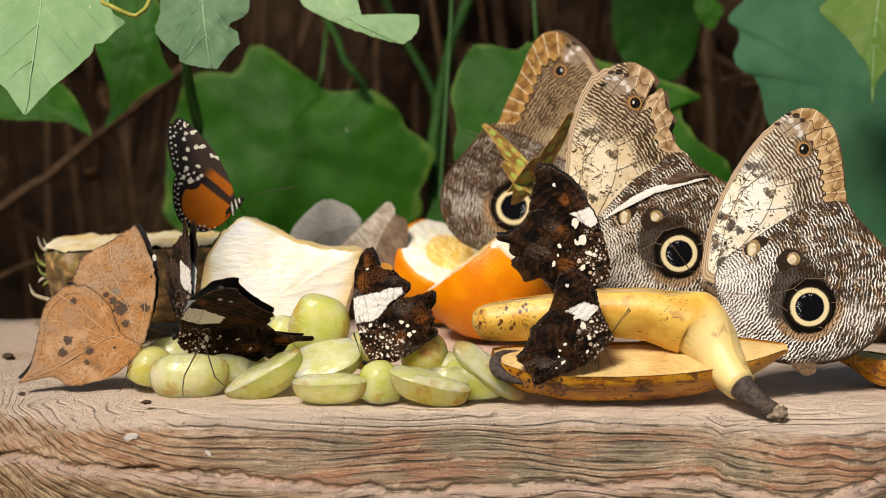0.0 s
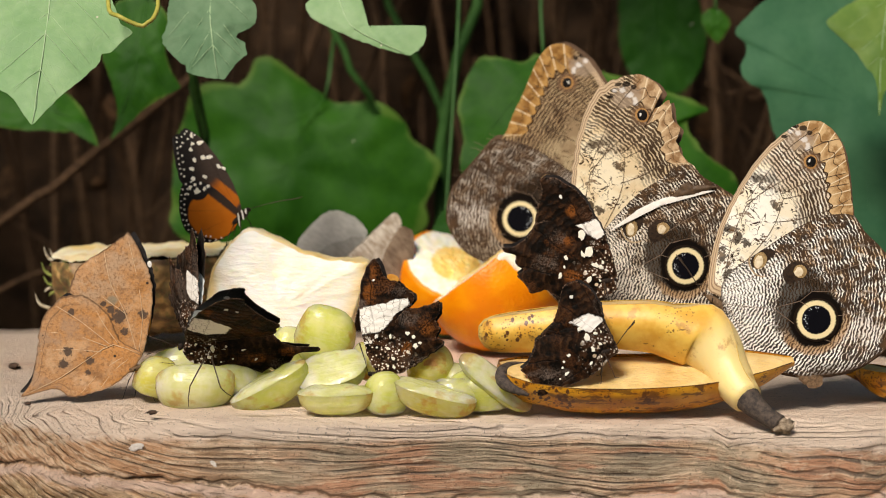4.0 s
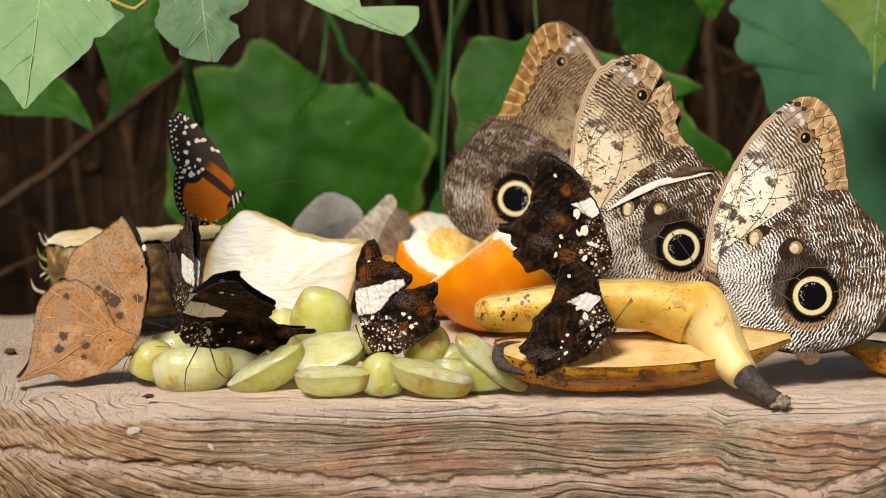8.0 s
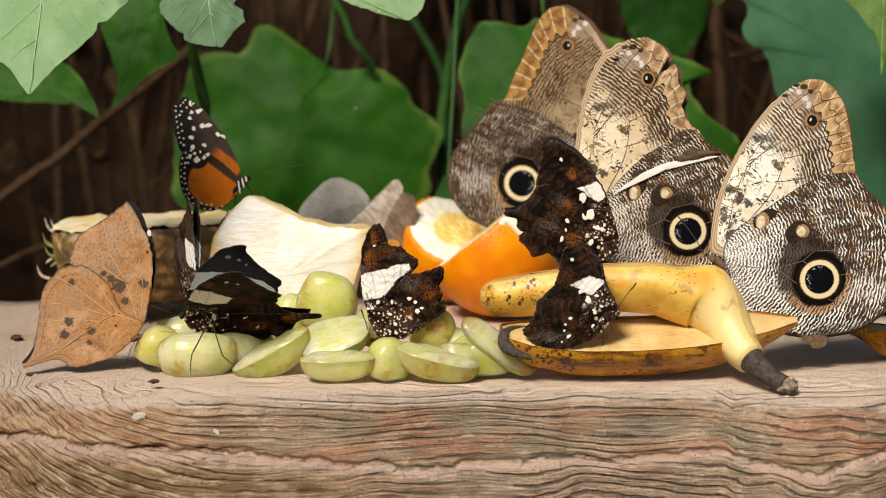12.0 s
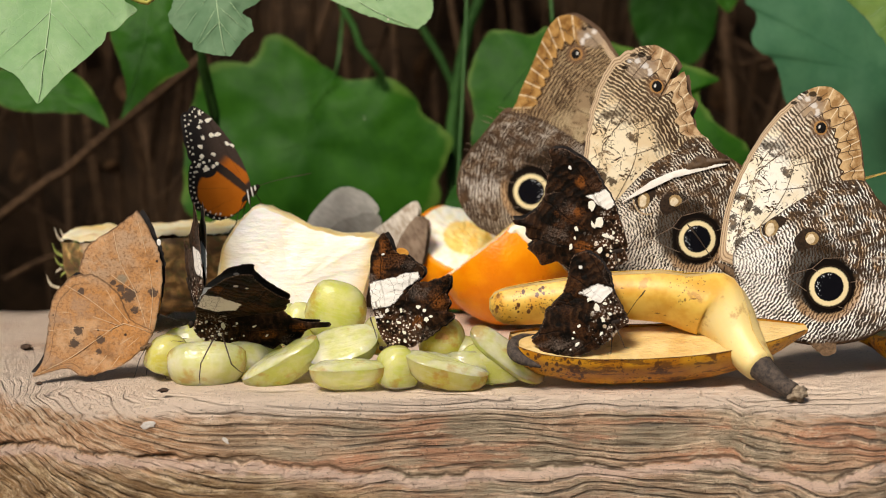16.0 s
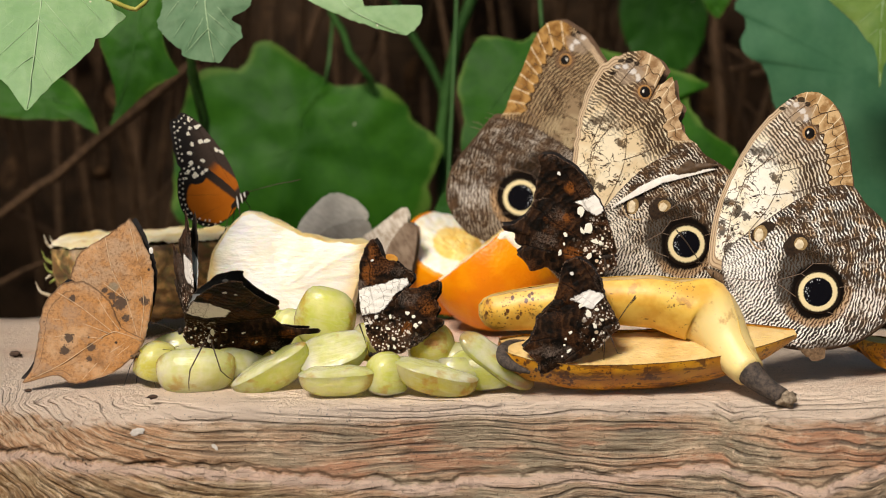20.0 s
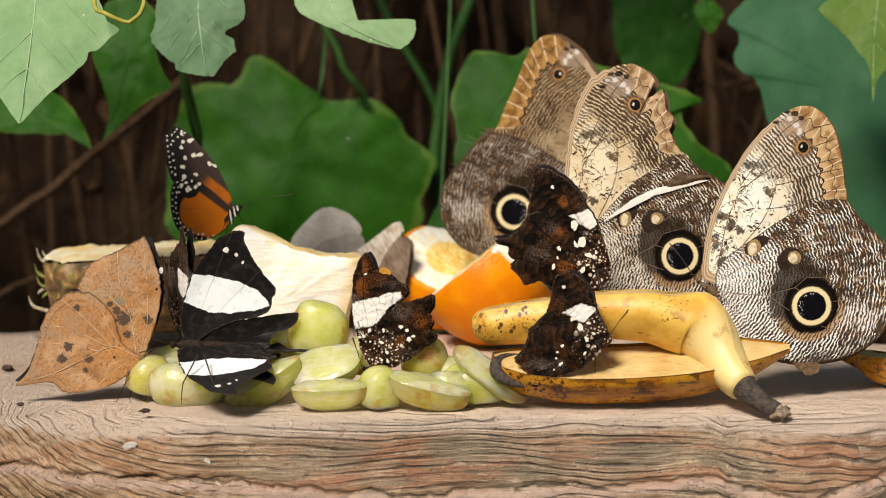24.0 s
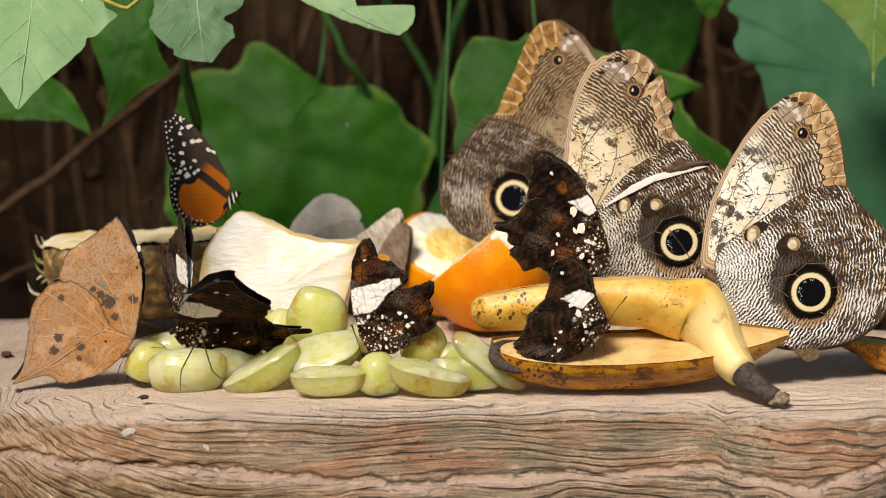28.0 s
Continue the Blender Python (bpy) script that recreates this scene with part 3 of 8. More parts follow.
def flesh_paint(name, a, b, brown, scale=1.6, rough=0.38, sub=0.25, amber=None):
    k = Kit(name)
    x, y, z = k.local()
    n = k.noise(x, y, z, scale=scale * 0.4, detail=3)
    f = k.noise(x * 0.6, y, z * 2, scale=scale * 3, detail=4, rough=0.6)
    col = k.mix(n.step(0.3, 0.7), a, b)
    col = k.mix(k.noise(x * 0.7, y, z * 1.4, scale=scale * 1.2, detail=5, rough=0.62).step(0.54, 0.72) * 0.5, col, brown)
    if amber:
        # riper flesh where the piece was pared
        rim = (x - z * 0.22 + (n - 0.5) * 1.6).step(5.3, 6.3).high((x + (n - 0.5) * 1.2).step(0.7, 0.1)).high((z + (n - 0.5) * 0.8).step(0.9, 0.2))
        col = k.mix(rim * 0.85, col, amber)
    return k.done(col, rough, n * 2 + f, 0.5, 0.0014, Subsurface_Weight=sub, Subsurface_Scale=1.0, Subsurface_Radius=(0.006, 0.004, 0.002))


def grape_paint(name, a, b, brown, amount):
    k = Kit(name)
    x, y, z = k.local()
    e = k.each()
    n = k.noise(x, y, z + e * 9, scale=0.9, detail=3)
    f = k.noise(x, y, z, scale=9, detail=3)
    fibre = k.noise(x * 0.7, y * 3.2, z * 3.2 + e * 4, scale=1.8, detail=3)
    col = k.mix(n.step(0.36, 0.64), a, b)
    col = k.mix(fibre.step(0.46, 0.72) * 0.35, col, (0.90, 0.90, 0.58))
    col = k.mix(k.noise(x, y, z + e * 3, scale=1.6, detail=4).step(0.56, 0.70) * 0.3, col, (0.60, 0.66, 0.14))
    end = abs(x + (n - 0.5) * 1.4) + (e - 0.5) * 1.2
    col = k.mix((end + (f - 0.5) * 0.3).step(1.35, 1.8) * (0.35 + amount * 6), col, brown)
    col = k.mix(k.noise(x, y + e * 7, z, scale=0.9, detail=4).step(0.64 - amount, 0.76 - amount) * 0.7, col, brown)
    col = k.mix(f.step(0.66, 0.74) * 0.2, col, (0.52, 0.40, 0.12))
    return k.done(col, 0.17, n * 1.4 + fibre * 0.6 + f * 0.2, 0.5, 0.0012, Subsurface_Weight=1.0, Subsurface_Scale=1.0, Subsurface_Radius=(0.016, 0.017, 0.006), IOR=1.36, Transmission_Weight=0.36)


def orange_peel_paint():
    k = Kit("orange_peel")
    x, y, z = k.local()
    n = k.noise(x, y, z, scale=0.5, detail=3)
    p = k.cells(x, y, z, scale=7)
    f = k.noise(x, y, z, scale=3, detail=4)
    col = k.mix(n.step(0.35, 0.65), (0.78, 0.21, 0.002), (0.86, 0.31, 0.004))
    col = k.mix(f.step(0.66, 0.74) * 0.4, col, (0.40, 0.12, 0.02))
    return k.done(col, 0.40, p + f * 0.4, 0.4, 0.0004, Specular_IOR_Level=0.25, Subsurface_Weight=0.06, Subsurface_Scale=1.0, Subsurface_Radius=(0.004, 0.002, 0.0005))


def pulp_paint():
    k = Kit("orange_pulp")
    u, v = k.uv("rim")
    x, y, z = k.local()
    n = k.noise(x, y, z, scale=2.2, detail=4)
    col = k.mix(n.step(0.35, 0.7), (0.86, 0.52, 0.10), (0.93, 0.72, 0.28))
    col = k.mix((u + (n - 0.5) * 0.05).step(0.54, 0.60), col, k.mix(n.step(0.3, 0.7), (0.90, 0.82, 0.58), (0.95, 0.92, 0.82)))
    col = k.mix((u + (n - 0.5) * 0.03).step(0.925, 0.95), col, (0.80, 0.27, 0.01))
    return k.done(col, 0.35, n, 0.5, 0.001, Subsurface_Weight=0.25, Subsurface_Scale=1.0, Subsurface_Radius=(0.006, 0.003, 0.001))


def rind_paint():
    k = Kit("pineapple_rind")
    x, y, z = k.local()
    c = k.cells(x, y, z, scale=0.85, feature="DISTANCE_TO_EDGE", jitter=0.55)
    n = k.noise(x, y, z, scale=1.4, detail=4)
    col = k.mix(n.step(0.40, 0.62), (0.20, 0.105, 0.034), (0.60, 0.38, 0.14))
    col = k.mix(k.noise(x, y, z, 3.0, 0.7).step(0.5, 0.62) * 0.5, col, (0.10, 0.14, 0.035))
    col = k.mix(c.step(0.22, 0.02) * 0.6, col, (0.045, 0.026, 0.012))
    return k.done(col, 0.55, c + n * 0.3, 0.8, 0.003)


def leaf_paint(name, a, b, vein, rough=0.45, rim=None, thin=0.0):
    k = Kit(name)
    u, v = k.uv("flat")
    r, s = k.uv("rim")
    n = k.noise(u, v, scale=0.35, detail=3)
    f = k.noise(u, v, scale=2.6, detail=4, rough=0.6)
    net = k.cells(u, v, scale=2.4, feature="DISTANCE_TO_EDGE")
    col = k.mix((n * 0.7 + f * 0.3).step(0.36, 0.64), a, b)
    col = k.mix(net.step(0.03, 0.0) * 0.10, col, vein)
    if rim:
        col = k.mix((r + (n - 0.5) * 0.3).step(0.95, 1.0) * 0.22, col, rim)
    col = k.mix(k.cells(u, v, 4.0, scale=0.5).step(0.035, 0.02), col, (0.55, 0.52, 0.40))
    return k.done(col, rough, net.step(0.0, 0.05) * 0.3 + f, 0.25, 0.0006, Specular_IOR_Level=0.10, Subsurface_Weight=thin, Subsurface_Scale=1.0, Subsurface_Radius=(0.002, 0.004, 0.001))


M_OWL_F = owl_forewing_paint("owl_forewing_underside", (0.97, 0.93, 0.81), (0.90, 0.80, 0.60), (0.024, 0.014, 0.008), (0.66, 0.45, 0.23), (0.33, 0.18, 0.07), 0.5)
M_OWL_F_TORN = owl_forewing_paint("torn_owl_forewing_underside", (0.88, 0.77, 0.55), (0.76, 0.60, 0.37), (0.040, 0.022, 0.012), (0.60, 0.42, 0.24), (0.30, 0.17, 0.08), 1.1)
# the back owl's brown form, fore and hind, with shade mixed into its colours
M_OWL_F_BROWN_SHADED = owl_forewing_paint("brown_owl_forewing_underside", (0.44, 0.34, 0.20), (0.30, 0.21, 0.12), (0.05, 0.030, 0.017), (0.46, 0.26, 0.085), (0.24, 0.115, 0.032), 0.9)
M_OWL_H = owl_hindwing_paint("owl_hindwing_underside", (0.96, 0.94, 0.87), (0.54, 0.37, 0.21), (0.010, 0.007, 0.005))
M_OWL_H_TORN = owl_hindwing_paint("torn_owl_hindwing_underside", (0.82, 0.75, 0.63), (0.33, 0.215, 0.12), (0.014, 0.009, 0.006), (4.21, -0.89), 0.35)
M_OWL_H_BROWN_SHADED = owl_hindwing_paint("brown_owl_hindwing_underside", (0.38, 0.33, 0.27), (0.24, 0.17, 0.11), (0.035, 0.021, 0.013), (3.96, -0.92), 0.35)
M_EYE = eyespot_paint("great_eyespot", (0.004, 0.004, 0.006), (0.78, 0.66, 0.38), (0.014, 0.009, 0.006))
M_OCHRE = plain_paint("ochre_spot", (0.22, 0.135, 0.05), (0.46, 0.32, 0.15), 9)
M_UMBER = plain_paint("umber_ring", (0.012, 0.007, 0.004), (0.045, 0.025, 0.013), 9)
M_OVAL_PALE = plain_paint("pale_oval_scales", (0.62, 0.49, 0.30), (0.86, 0.76, 0.56), 5)
M_TANRIM = plain_paint("tan_crescent", (0.40, 0.26, 0.13), (0.62, 0.46, 0.28), 6)
M_BLACK = plain_paint("black_scales", (0.004, 0.0035, 0.0035), (0.010, 0.008, 0.007), 9, 0.4)
M_RUST = plain_paint("rust_ring", (0.36, 0.17, 0.05), (0.46, 0.25, 0.09), 9)
M_OWL_UP = plain_paint("owl_wing_upperside", (0.10, 0.06, 0.035), (0.17, 0.10, 0.06), 2)
M_WHITE = plain_paint("white_scales", (0.70, 0.67, 0.60), (0.86, 0.84, 0.78), 9)
M_CREAMSPOT = plain_paint("cream_spot", (0.80, 0.76, 0.62), (0.92, 0.89, 0.78), 9)
M_TORN = plain_paint("torn_wing_fold", (0.72, 0.68, 0.60), (0.86, 0.83, 0.76), 3)
M_VEIN = plain_paint("wing_vein_brown", (0.06, 0.036, 0.02), (0.13, 0.08, 0.045), 6, 0.5)
M_VEIN_GREY = plain_paint("wing_vein_grey_brown", (0.13, 0.085, 0.055), (0.24, 0.17, 0.12), 6, 0.5)
M_VEIN_PALE = plain_paint("wing_vein_pale", (0.56, 0.38, 0.22), (0.72, 0.54, 0.35), 6, 0.5)
M_FUR = plain_paint("brown_fur", (0.09, 0.055, 0.03), (0.22, 0.14, 0.08), 8, 0.8, 0.6)
M_DARKFUR = plain_paint("dark_fur", (0.008, 0.006, 0.005), (0.04, 0.024, 0.015), 8, 0.7, 0.6)
M_LEG = plain_paint("insect_leg", (0.02, 0.014, 0.010), (0.07, 0.045, 0.028), 8, 0.45)
M_LEAFWING = leafwing_paint()
M_LEAFUP = plain_paint("dark_forewing_upperside", (0.010, 0.009, 0.010), (0.03, 0.025, 0.022), 4, 0.5)
M_LEAFUP_ORANGE = plain_paint("orange_band_scales", (0.52, 0.22, 0.03), (0.66, 0.32, 0.06), 4, 0.5)
M_TIGER_F, M_TIGER_H = orangewing_paint(True), orangewing_paint(False)
M_MALACHITE = malachite_paint()
M_WOOD = wood_paint()
M_PEEL, M_PEEL_RIPE = banana_peel_paint("banana_peel", -0.02), banana_peel_paint("spotted_banana_peel", 0.115)
M_NECK = plain_paint("banana_neck", (0.62, 0.38, 0.06), (0.74, 0.51, 0.12), 0.8, 0.42, 0.15)
M_BANANA = flesh_paint("banana_flesh", (0.62, 0.40, 0.14), (0.78, 0.58, 0.26), (0.36, 0.18, 0.05))
M_STALK = plain_paint("dry_stalk", (0.035, 0.03, 0.028), (0.12, 0.09, 0.07), 5, 0.75, 0.8, 0.001)
M_STALK_EDGE = plain_paint("drying_peel_edge", (0.05, 0.022, 0.008), (0.22, 0.11, 0.03), 3, 0.6)
M_STALK_END = plain_paint("frayed_stalk_end", (0.16, 0.11, 0.07), (0.52, 0.42, 0.30), 7, 0.8, 0.9, 0.001)
M_GRAPE = grape_paint("grape_skin", (0.72, 0.78, 0.16), (0.88, 0.90, 0.38), (0.66, 0.36, 0.08), 0.07)
M_GRAPE_CUT = grape_paint("grape_flesh", (0.74, 0.77, 0.28), (0.90, 0.91, 0.56), (0.66, 0.40, 0.12), 0.08)
M_GRAPE_OLD = grape_paint("browned_grape", (0.74, 0.66, 0.13), (0.86, 0.80, 0.30), (0.66, 0.28, 0.06), 0.12)
M_ORANGE, M_PULP = orange_peel_paint(), pulp_paint()
M_PITH = flesh_paint("orange_pith", (0.86, 0.74, 0.46), (0.93, 0.88, 0.72), (0.84, 0.55, 0.18), 2.0, 0.5)
M_PINE = flesh_paint("pineapple_flesh", (0.92, 0.86, 0.70), (0.95, 0.93, 0.86), (0.84, 0.66, 0.34), 0.9, 0.36, 0.35, (0.82, 0.56, 0.16))
M_PINE_EDGE = flesh_paint("pineapple_pared_edge", (0.78, 0.56, 0.20), (0.92, 0.84, 0.60), (0.55, 0.28, 0.06), 0.8, 0.4)
M_RIND = rind_paint()
M_DRYSPIKE = plain_paint("dry_crown_leaf", (0.30, 0.22, 0.12), (0.66, 0.60, 0.46), 3, 0.7)
M_GREENSPIKE = plain_paint("green_crown_leaf", (0.12, 0.16, 0.03), (0.28, 0.30, 0.08), 3, 0.6)
M_LEAF_PALE = leaf_paint("pale_green_leaf", (0.17, 0.31, 0.135), (0.24, 0.38, 0.185), (0.32, 0.46, 0.26), 0.45, None, 0.06)
M_LEAF_GREY = leaf_paint("grey_green_leaf", (0.085, 0.17, 0.085), (0.13, 0.22, 0.12), (0.20, 0.30, 0.18), 0.6)
M_LEAF_MID = leaf_paint("green_leaf", (0.010, 0.056, 0.003), (0.020, 0.086, 0.005), (0.028, 0.085, 0.013), 0.55, (0.20, 0.26, 0.06))
M_LEAF_DARK = leaf_paint("dark_green_leaf", (0.012, 0.066, 0.005), (0.024, 0.098, 0.010), (0.05, 0.12, 0.03), 0.55)
M_LEAF_BLUE = leaf_paint("blue_green_leaf", (0.027, 0.098, 0.045), (0.042, 0.125, 0.058), (0.07, 0.15, 0.08), 0.6)
M_LEAF_LIME = leaf_paint("yellowing_leaf", (0.11, 0.21, 0.04), (0.17, 0.27, 0.06), (0.22, 0.30, 0.09), 0.45, (0.30, 0.26, 0.10))
M_RIB = plain_paint("leaf_rib", (0.30, 0.44, 0.24), (0.40, 0.54, 0.32), 3, 0.5)
M_RIB_DARK = plain_paint("dark_leaf_rib", (0.022, 0.09, 0.012), (0.038, 0.115, 0.02), 3, 0.6)
M_RIB_BLUE = plain_paint("blue_green_rib", (0.033, 0.108, 0.05), (0.046, 0.13, 0.062), 3, 0.6)
M_STEM = plain_paint("green_stem", (0.018, 0.07, 0.012), (0.04, 0.11, 0.024), 2, 0.5)
M_TENDRIL = plain_paint("yellow_tendril", (0.32, 0.30, 0.05), (0.46, 0.42, 0.09), 3, 0.45)
M_TWIG = plain_paint("brown_twig", (0.034, 0.019, 0.009), (0.12, 0.066, 0.032), 2.5, 0.8, 0.7, 0.001)
M_TWIG_TAN = plain_paint("tan_twig", (0.05, 0.028, 0.014), (0.12, 0.068, 0.034), 2.5, 0.75, 0.6, 0.001)
M_SOIL = plain_paint("dark_litter", (0.015, 0.0085, 0.004), (0.055, 0.030, 0.014), 0.35, 0.9, 1.0, 0.01, 6)
M_DEADLEAF = plain_paint("dead_leaf", (0.045, 0.024, 0.010), (0.16, 0.082, 0.036), 1.0, 0.8)
M_CRUMB = plain_paint("dark_crumb", (0.03, 0.02, 0.014), (0.10, 0.06, 0.04), 9, 0.8)
M_CHALK = plain_paint("chalky_dropping", (0.55, 0.50, 0.44), (0.78, 0.74, 0.68), 6, 0.8)


def dull_paint(name, a, b):
    k = Kit(name)
    u, v = k.uv("flat")
    n = k.noise(u, v, scale=1.4, detail=4)
    fine = k.noise(u * 3.0 + v * 3.0, v * 0.8 - u * 0.8, 2.0, scale=1.6, detail=4, rough=0.65)
    return k.done(k.mix((n * 0.5 + fine * 0.5).step(0.36, 0.64), a, b), 0.7, n + fine, 0.4, 0.0003)


M_GREYWING, M_GREYHIND = dull_paint("dull_grey_wing", (0.36, 0.35, 0.31), (0.50, 0.49, 0.44)), dull_paint("dull_grey_hindwing", (0.22, 0.21, 0.18), (0.32, 0.31, 0.27))
M_PALEWING, M_BROWNWING = dull_paint("pale_flanked_wing", (0.30, 0.23, 0.16), (0.66, 0.61, 0.52)), dull_paint("dull_brown_wing", (0.12, 0.075, 0.045), (0.26, 0.19, 0.13))


# ---- mesh helpers ----
def mesh_of(name, verts, faces, mats, uvs=None, idx=None, smooth=True):
    me = bpy.data.meshes.new(name)
    me.from_pydata([tuple(v) for v in verts], [], faces)
    for m in mats if isinstance(mats, (list, tuple)) else [mats]:
        me.materials.append(m)
    if idx is not None:
        me.polygons.foreach_set("material_index", idx)
    me.polygons.foreach_set("use_smooth", [smooth] * len(me.polygons))
    for label, co in (uvs or {}).items():
        lay = me.uv_layers.new(name=label)
        loops = np.zeros(len(me.loops), dtype=np.int32)
        me.loops.foreach_get("vertex_index", loops)
        lay.data.foreach_set("uv", np.asarray(co, dtype=np.float32)[loops].ravel())
    me.update()
    return me


def thing(name, m, label, category, group="", kind=""):
    """An Empty that carries the parts of one thing."""
    ob = new(name)
    ob.empty_display_size = 0.01
    ob.matrix_basis = m
    return tagged(ob, label, category, group, kind)


def part(name, me, parent, label="", m=None):
    ob = new(name, me)
    ob.parent = parent
    if m is not None:
        ob.matrix_basis = m
    return tagged(ob, label)


def spline(pts, n, closed=True):
    """n points along a rounded line through pts, evenly spread over its chords."""
    p = np.array(pts, dtype=float)
    k = len(p)
    seg = k if closed else k - 1
    chord = [np.linalg.norm(p[(i + 1) % k] - p[i]) for i in range(seg)]
    total = sum(chord)
    out, left = [], n if closed else n - 1
    for i in range(seg):
        c = max(1, round(n * chord[i] / total))
        a, b, d, e = (p[(i - 1) % k], p[i], p[(i + 1) % k], p[(i + 2) % k]) if closed else (p[max(i - 1, 0)], p[i], p[i + 1], p[min(i + 2, k - 1)])
        m1, m2 = (d - a) * 0.4, (e - b) * 0.4
        for j in range(c):
            t = j / c
            h = (2 * t ** 3 - 3 * t ** 2 + 1, t ** 3 - 2 * t ** 2 + t, -2 * t ** 3 + 3 * t ** 2, t ** 3 - t ** 2)
            out.append(h[0] * b + h[1] * m1 + h[2] * d + h[3] * m2)
    if not closed:
        out.append(p[-1])
    return np.array(out)


def sheet(name, outline, mats, bulge=0.06, thick=0.02, rings=9, n=110, jag=0.0, ripple=0.0, off=0.0, side=-1, seed=1, fold=0.0, middle=None):
    """A thin wing or leaf blade in the x-z plane from an outline in cm: slightly domed, with an edge.
    side: the way (-1 to -y) in which its outer face, of the first material, looks. The second material is on the other face."""
    o = spline(outline, n)
    if jag:
        rng = np.random.RandomState(seed)
        w = rng.normal(0, 1, len(o))
        w = 0.6 * w + 0.4 * np.roll(w, 1)
        d = o - o.mean(0)
        o = o + d / np.linalg.norm(d, axis=1, keepdims=True) * (w * jag)[:, None]
    k = len(o)
    c = np.array(middle) if middle else o.mean(0)
    length = np.concatenate([[0], np.cumsum(np.linalg.norm(np.roll(o, -1, 0) - o, axis=1))])
    s = length[:-1] / length[-1]
    size = np.abs(o - c).max()
    verts, flat, rim = [], [], []
    for face in (0, 1):
        for r in [0.0] + [((j + 1) / rings) ** 0.85 for j in range(rings)]:
            for i in range(k if r > 0 else 1):
                q = c + (o[i] - c) * r
                h = bulge * (1 - r * r)
                if ripple:
                    h += ripple * (noise.noise((q[0] * 2.2 / size, q[1] * 2.2 / size, seed)) + 0.5 * noise.noise((q[0] * 6 / size, q[1] * 6 / size, seed + 5)))
                if fold:
                    h -= fold * abs(q[0] - c[0]) / size
                y = side * (h + off) + (0 if face == 0 else -side * thick)
                verts.append((q[0] / 100, y / 100, q[1] / 100))
                flat.append((q[0], q[1]))
                rim.append((r, s[i]))
    per = 1 + rings * k
    faces, idx = [], []
    for face in (0, 1):
        b = face * per
        turn = (face == 0) == (side < 0)
        for i in range(k):
            j = (i + 1) % k
            f = [(b, b + 1 + i, b + 1 + j)]
            for r in range(rings - 1):
                x, y = b + 1 + r * k, b + 1 + (r + 1) * k
                f.append((x + i, y + i, y + j, x + j))
            for q in f:
                faces.append(q if turn else q[::-1])
                idx.append(face if len(mats) > 1 else 0)
    # the edge has points of its own, so that it stays crisp
    e, b = 1 + (rings - 1) * k, len(verts)
    for f in (e, per + e):
        verts += verts[f:f + k]
        flat += flat[f:f + k]
        rim += rim[f:f + k]
    for i in range(k):
        j = (i + 1) % k
        faces.append((b + i, b + k + i, b + k + j, b + j))
        idx.append(0)
    # which way the outline runs decides the facing
    area = np.sum(o[:, 0] * np.roll(o[:, 1], -1) - np.roll(o[:, 0], -1) * o[:, 1])
    if area < 0:
        faces = [f[::-1] for f in faces]
    return mesh_of(name, verts, faces, mats, {"flat": flat, "rim": rim}, idx)


def tube(name, pts, radii, mat, sides=7, steps=0, squash=1.0):
    """A rounded rod through points in cm, with its radii in cm; ends closed."""
    p = np.array(pts, dtype=float)
    rad = np.array(radii if isinstance(radii, (list, tuple)) else [radii] * len(p), dtype=float)
    if steps:
        q = spline(np.column_stack([p, rad]), steps, closed=False)
        p, rad = q[:, :3], np.maximum(q[:, 3], 0.001)
    verts, faces, uv = [], [], []
    k = len(p)
    for i in range(k):
        t = Vector(p[min(i + 1, k - 1)] - p[max(i - 1, 0)]).normalized()
        a = t.cross(Vector((0, 0, 1)) if abs(t.z) < 0.9 else Vector((1, 0, 0))).normalized()
        b = t.cross(a)
        for j in range(sides):
            w = 2 * math.pi * j / sides
            v = Vector(p[i]) + (a * math.cos(w) + b * math.sin(w) * squash) * rad[i]
            verts.append(v / 100)
            uv.append((j / sides, i / (k - 1)))
    for i in range(k - 1):
        for j in range(sides):
            x, y = i * sides + j, i * sides + (j + 1) % sides
            faces.append((x, x + sides, y + sides, y))
    faces += [tuple(range(sides)), tuple((k - 1) * sides + j for j in range(sides))[::-1]]
    return mesh_of(name, verts, faces, mat, {"flat": uv})


def joined(name, meshes, mat):
    """One mesh of several."""
    verts, faces = [], []
    for me in meshes:
        b = len(verts)
        verts += [tuple(v.co) for v in me.vertices]
        faces += [tuple(b + i for i in f.vertices) for f in me.polygons]
        bpy.data.meshes.remove(me)
    return mesh_of(name, verts, faces, mat)


def blob(name, c, r, mat, seg=14, rings=9, rough=0.0, seed=0, axis=None):
    """A rounded body at c with half-sizes r, in cm; axis turns it (a rotation matrix)."""
    verts, faces = [], []
    for i in range(rings + 1):
        a = math.pi * i / rings
        for j in range(seg):
            b = 2 * math.pi * j / seg
            d = Vector((math.sin(a) * math.cos(b), math.sin(a) * math.sin(b), math.cos(a)))
            s = 1 + rough * noise.noise(d * 2.3 + Vector((seed, 0, 0)))
            v = Vector((d.x * r[0] * s, d.y * r[1] * s, d.z * r[2] * s))
            if axis is not None:
                v = axis @ v
            verts.append((Vector(c) + v) / 100)
    for i in range(rings):
        for j in range(seg):
            x, y = i * seg + j, i * seg + (j + 1) % seg
            faces.append((x, x + seg, y + seg, y))
    return mesh_of(name, verts, faces, mat)


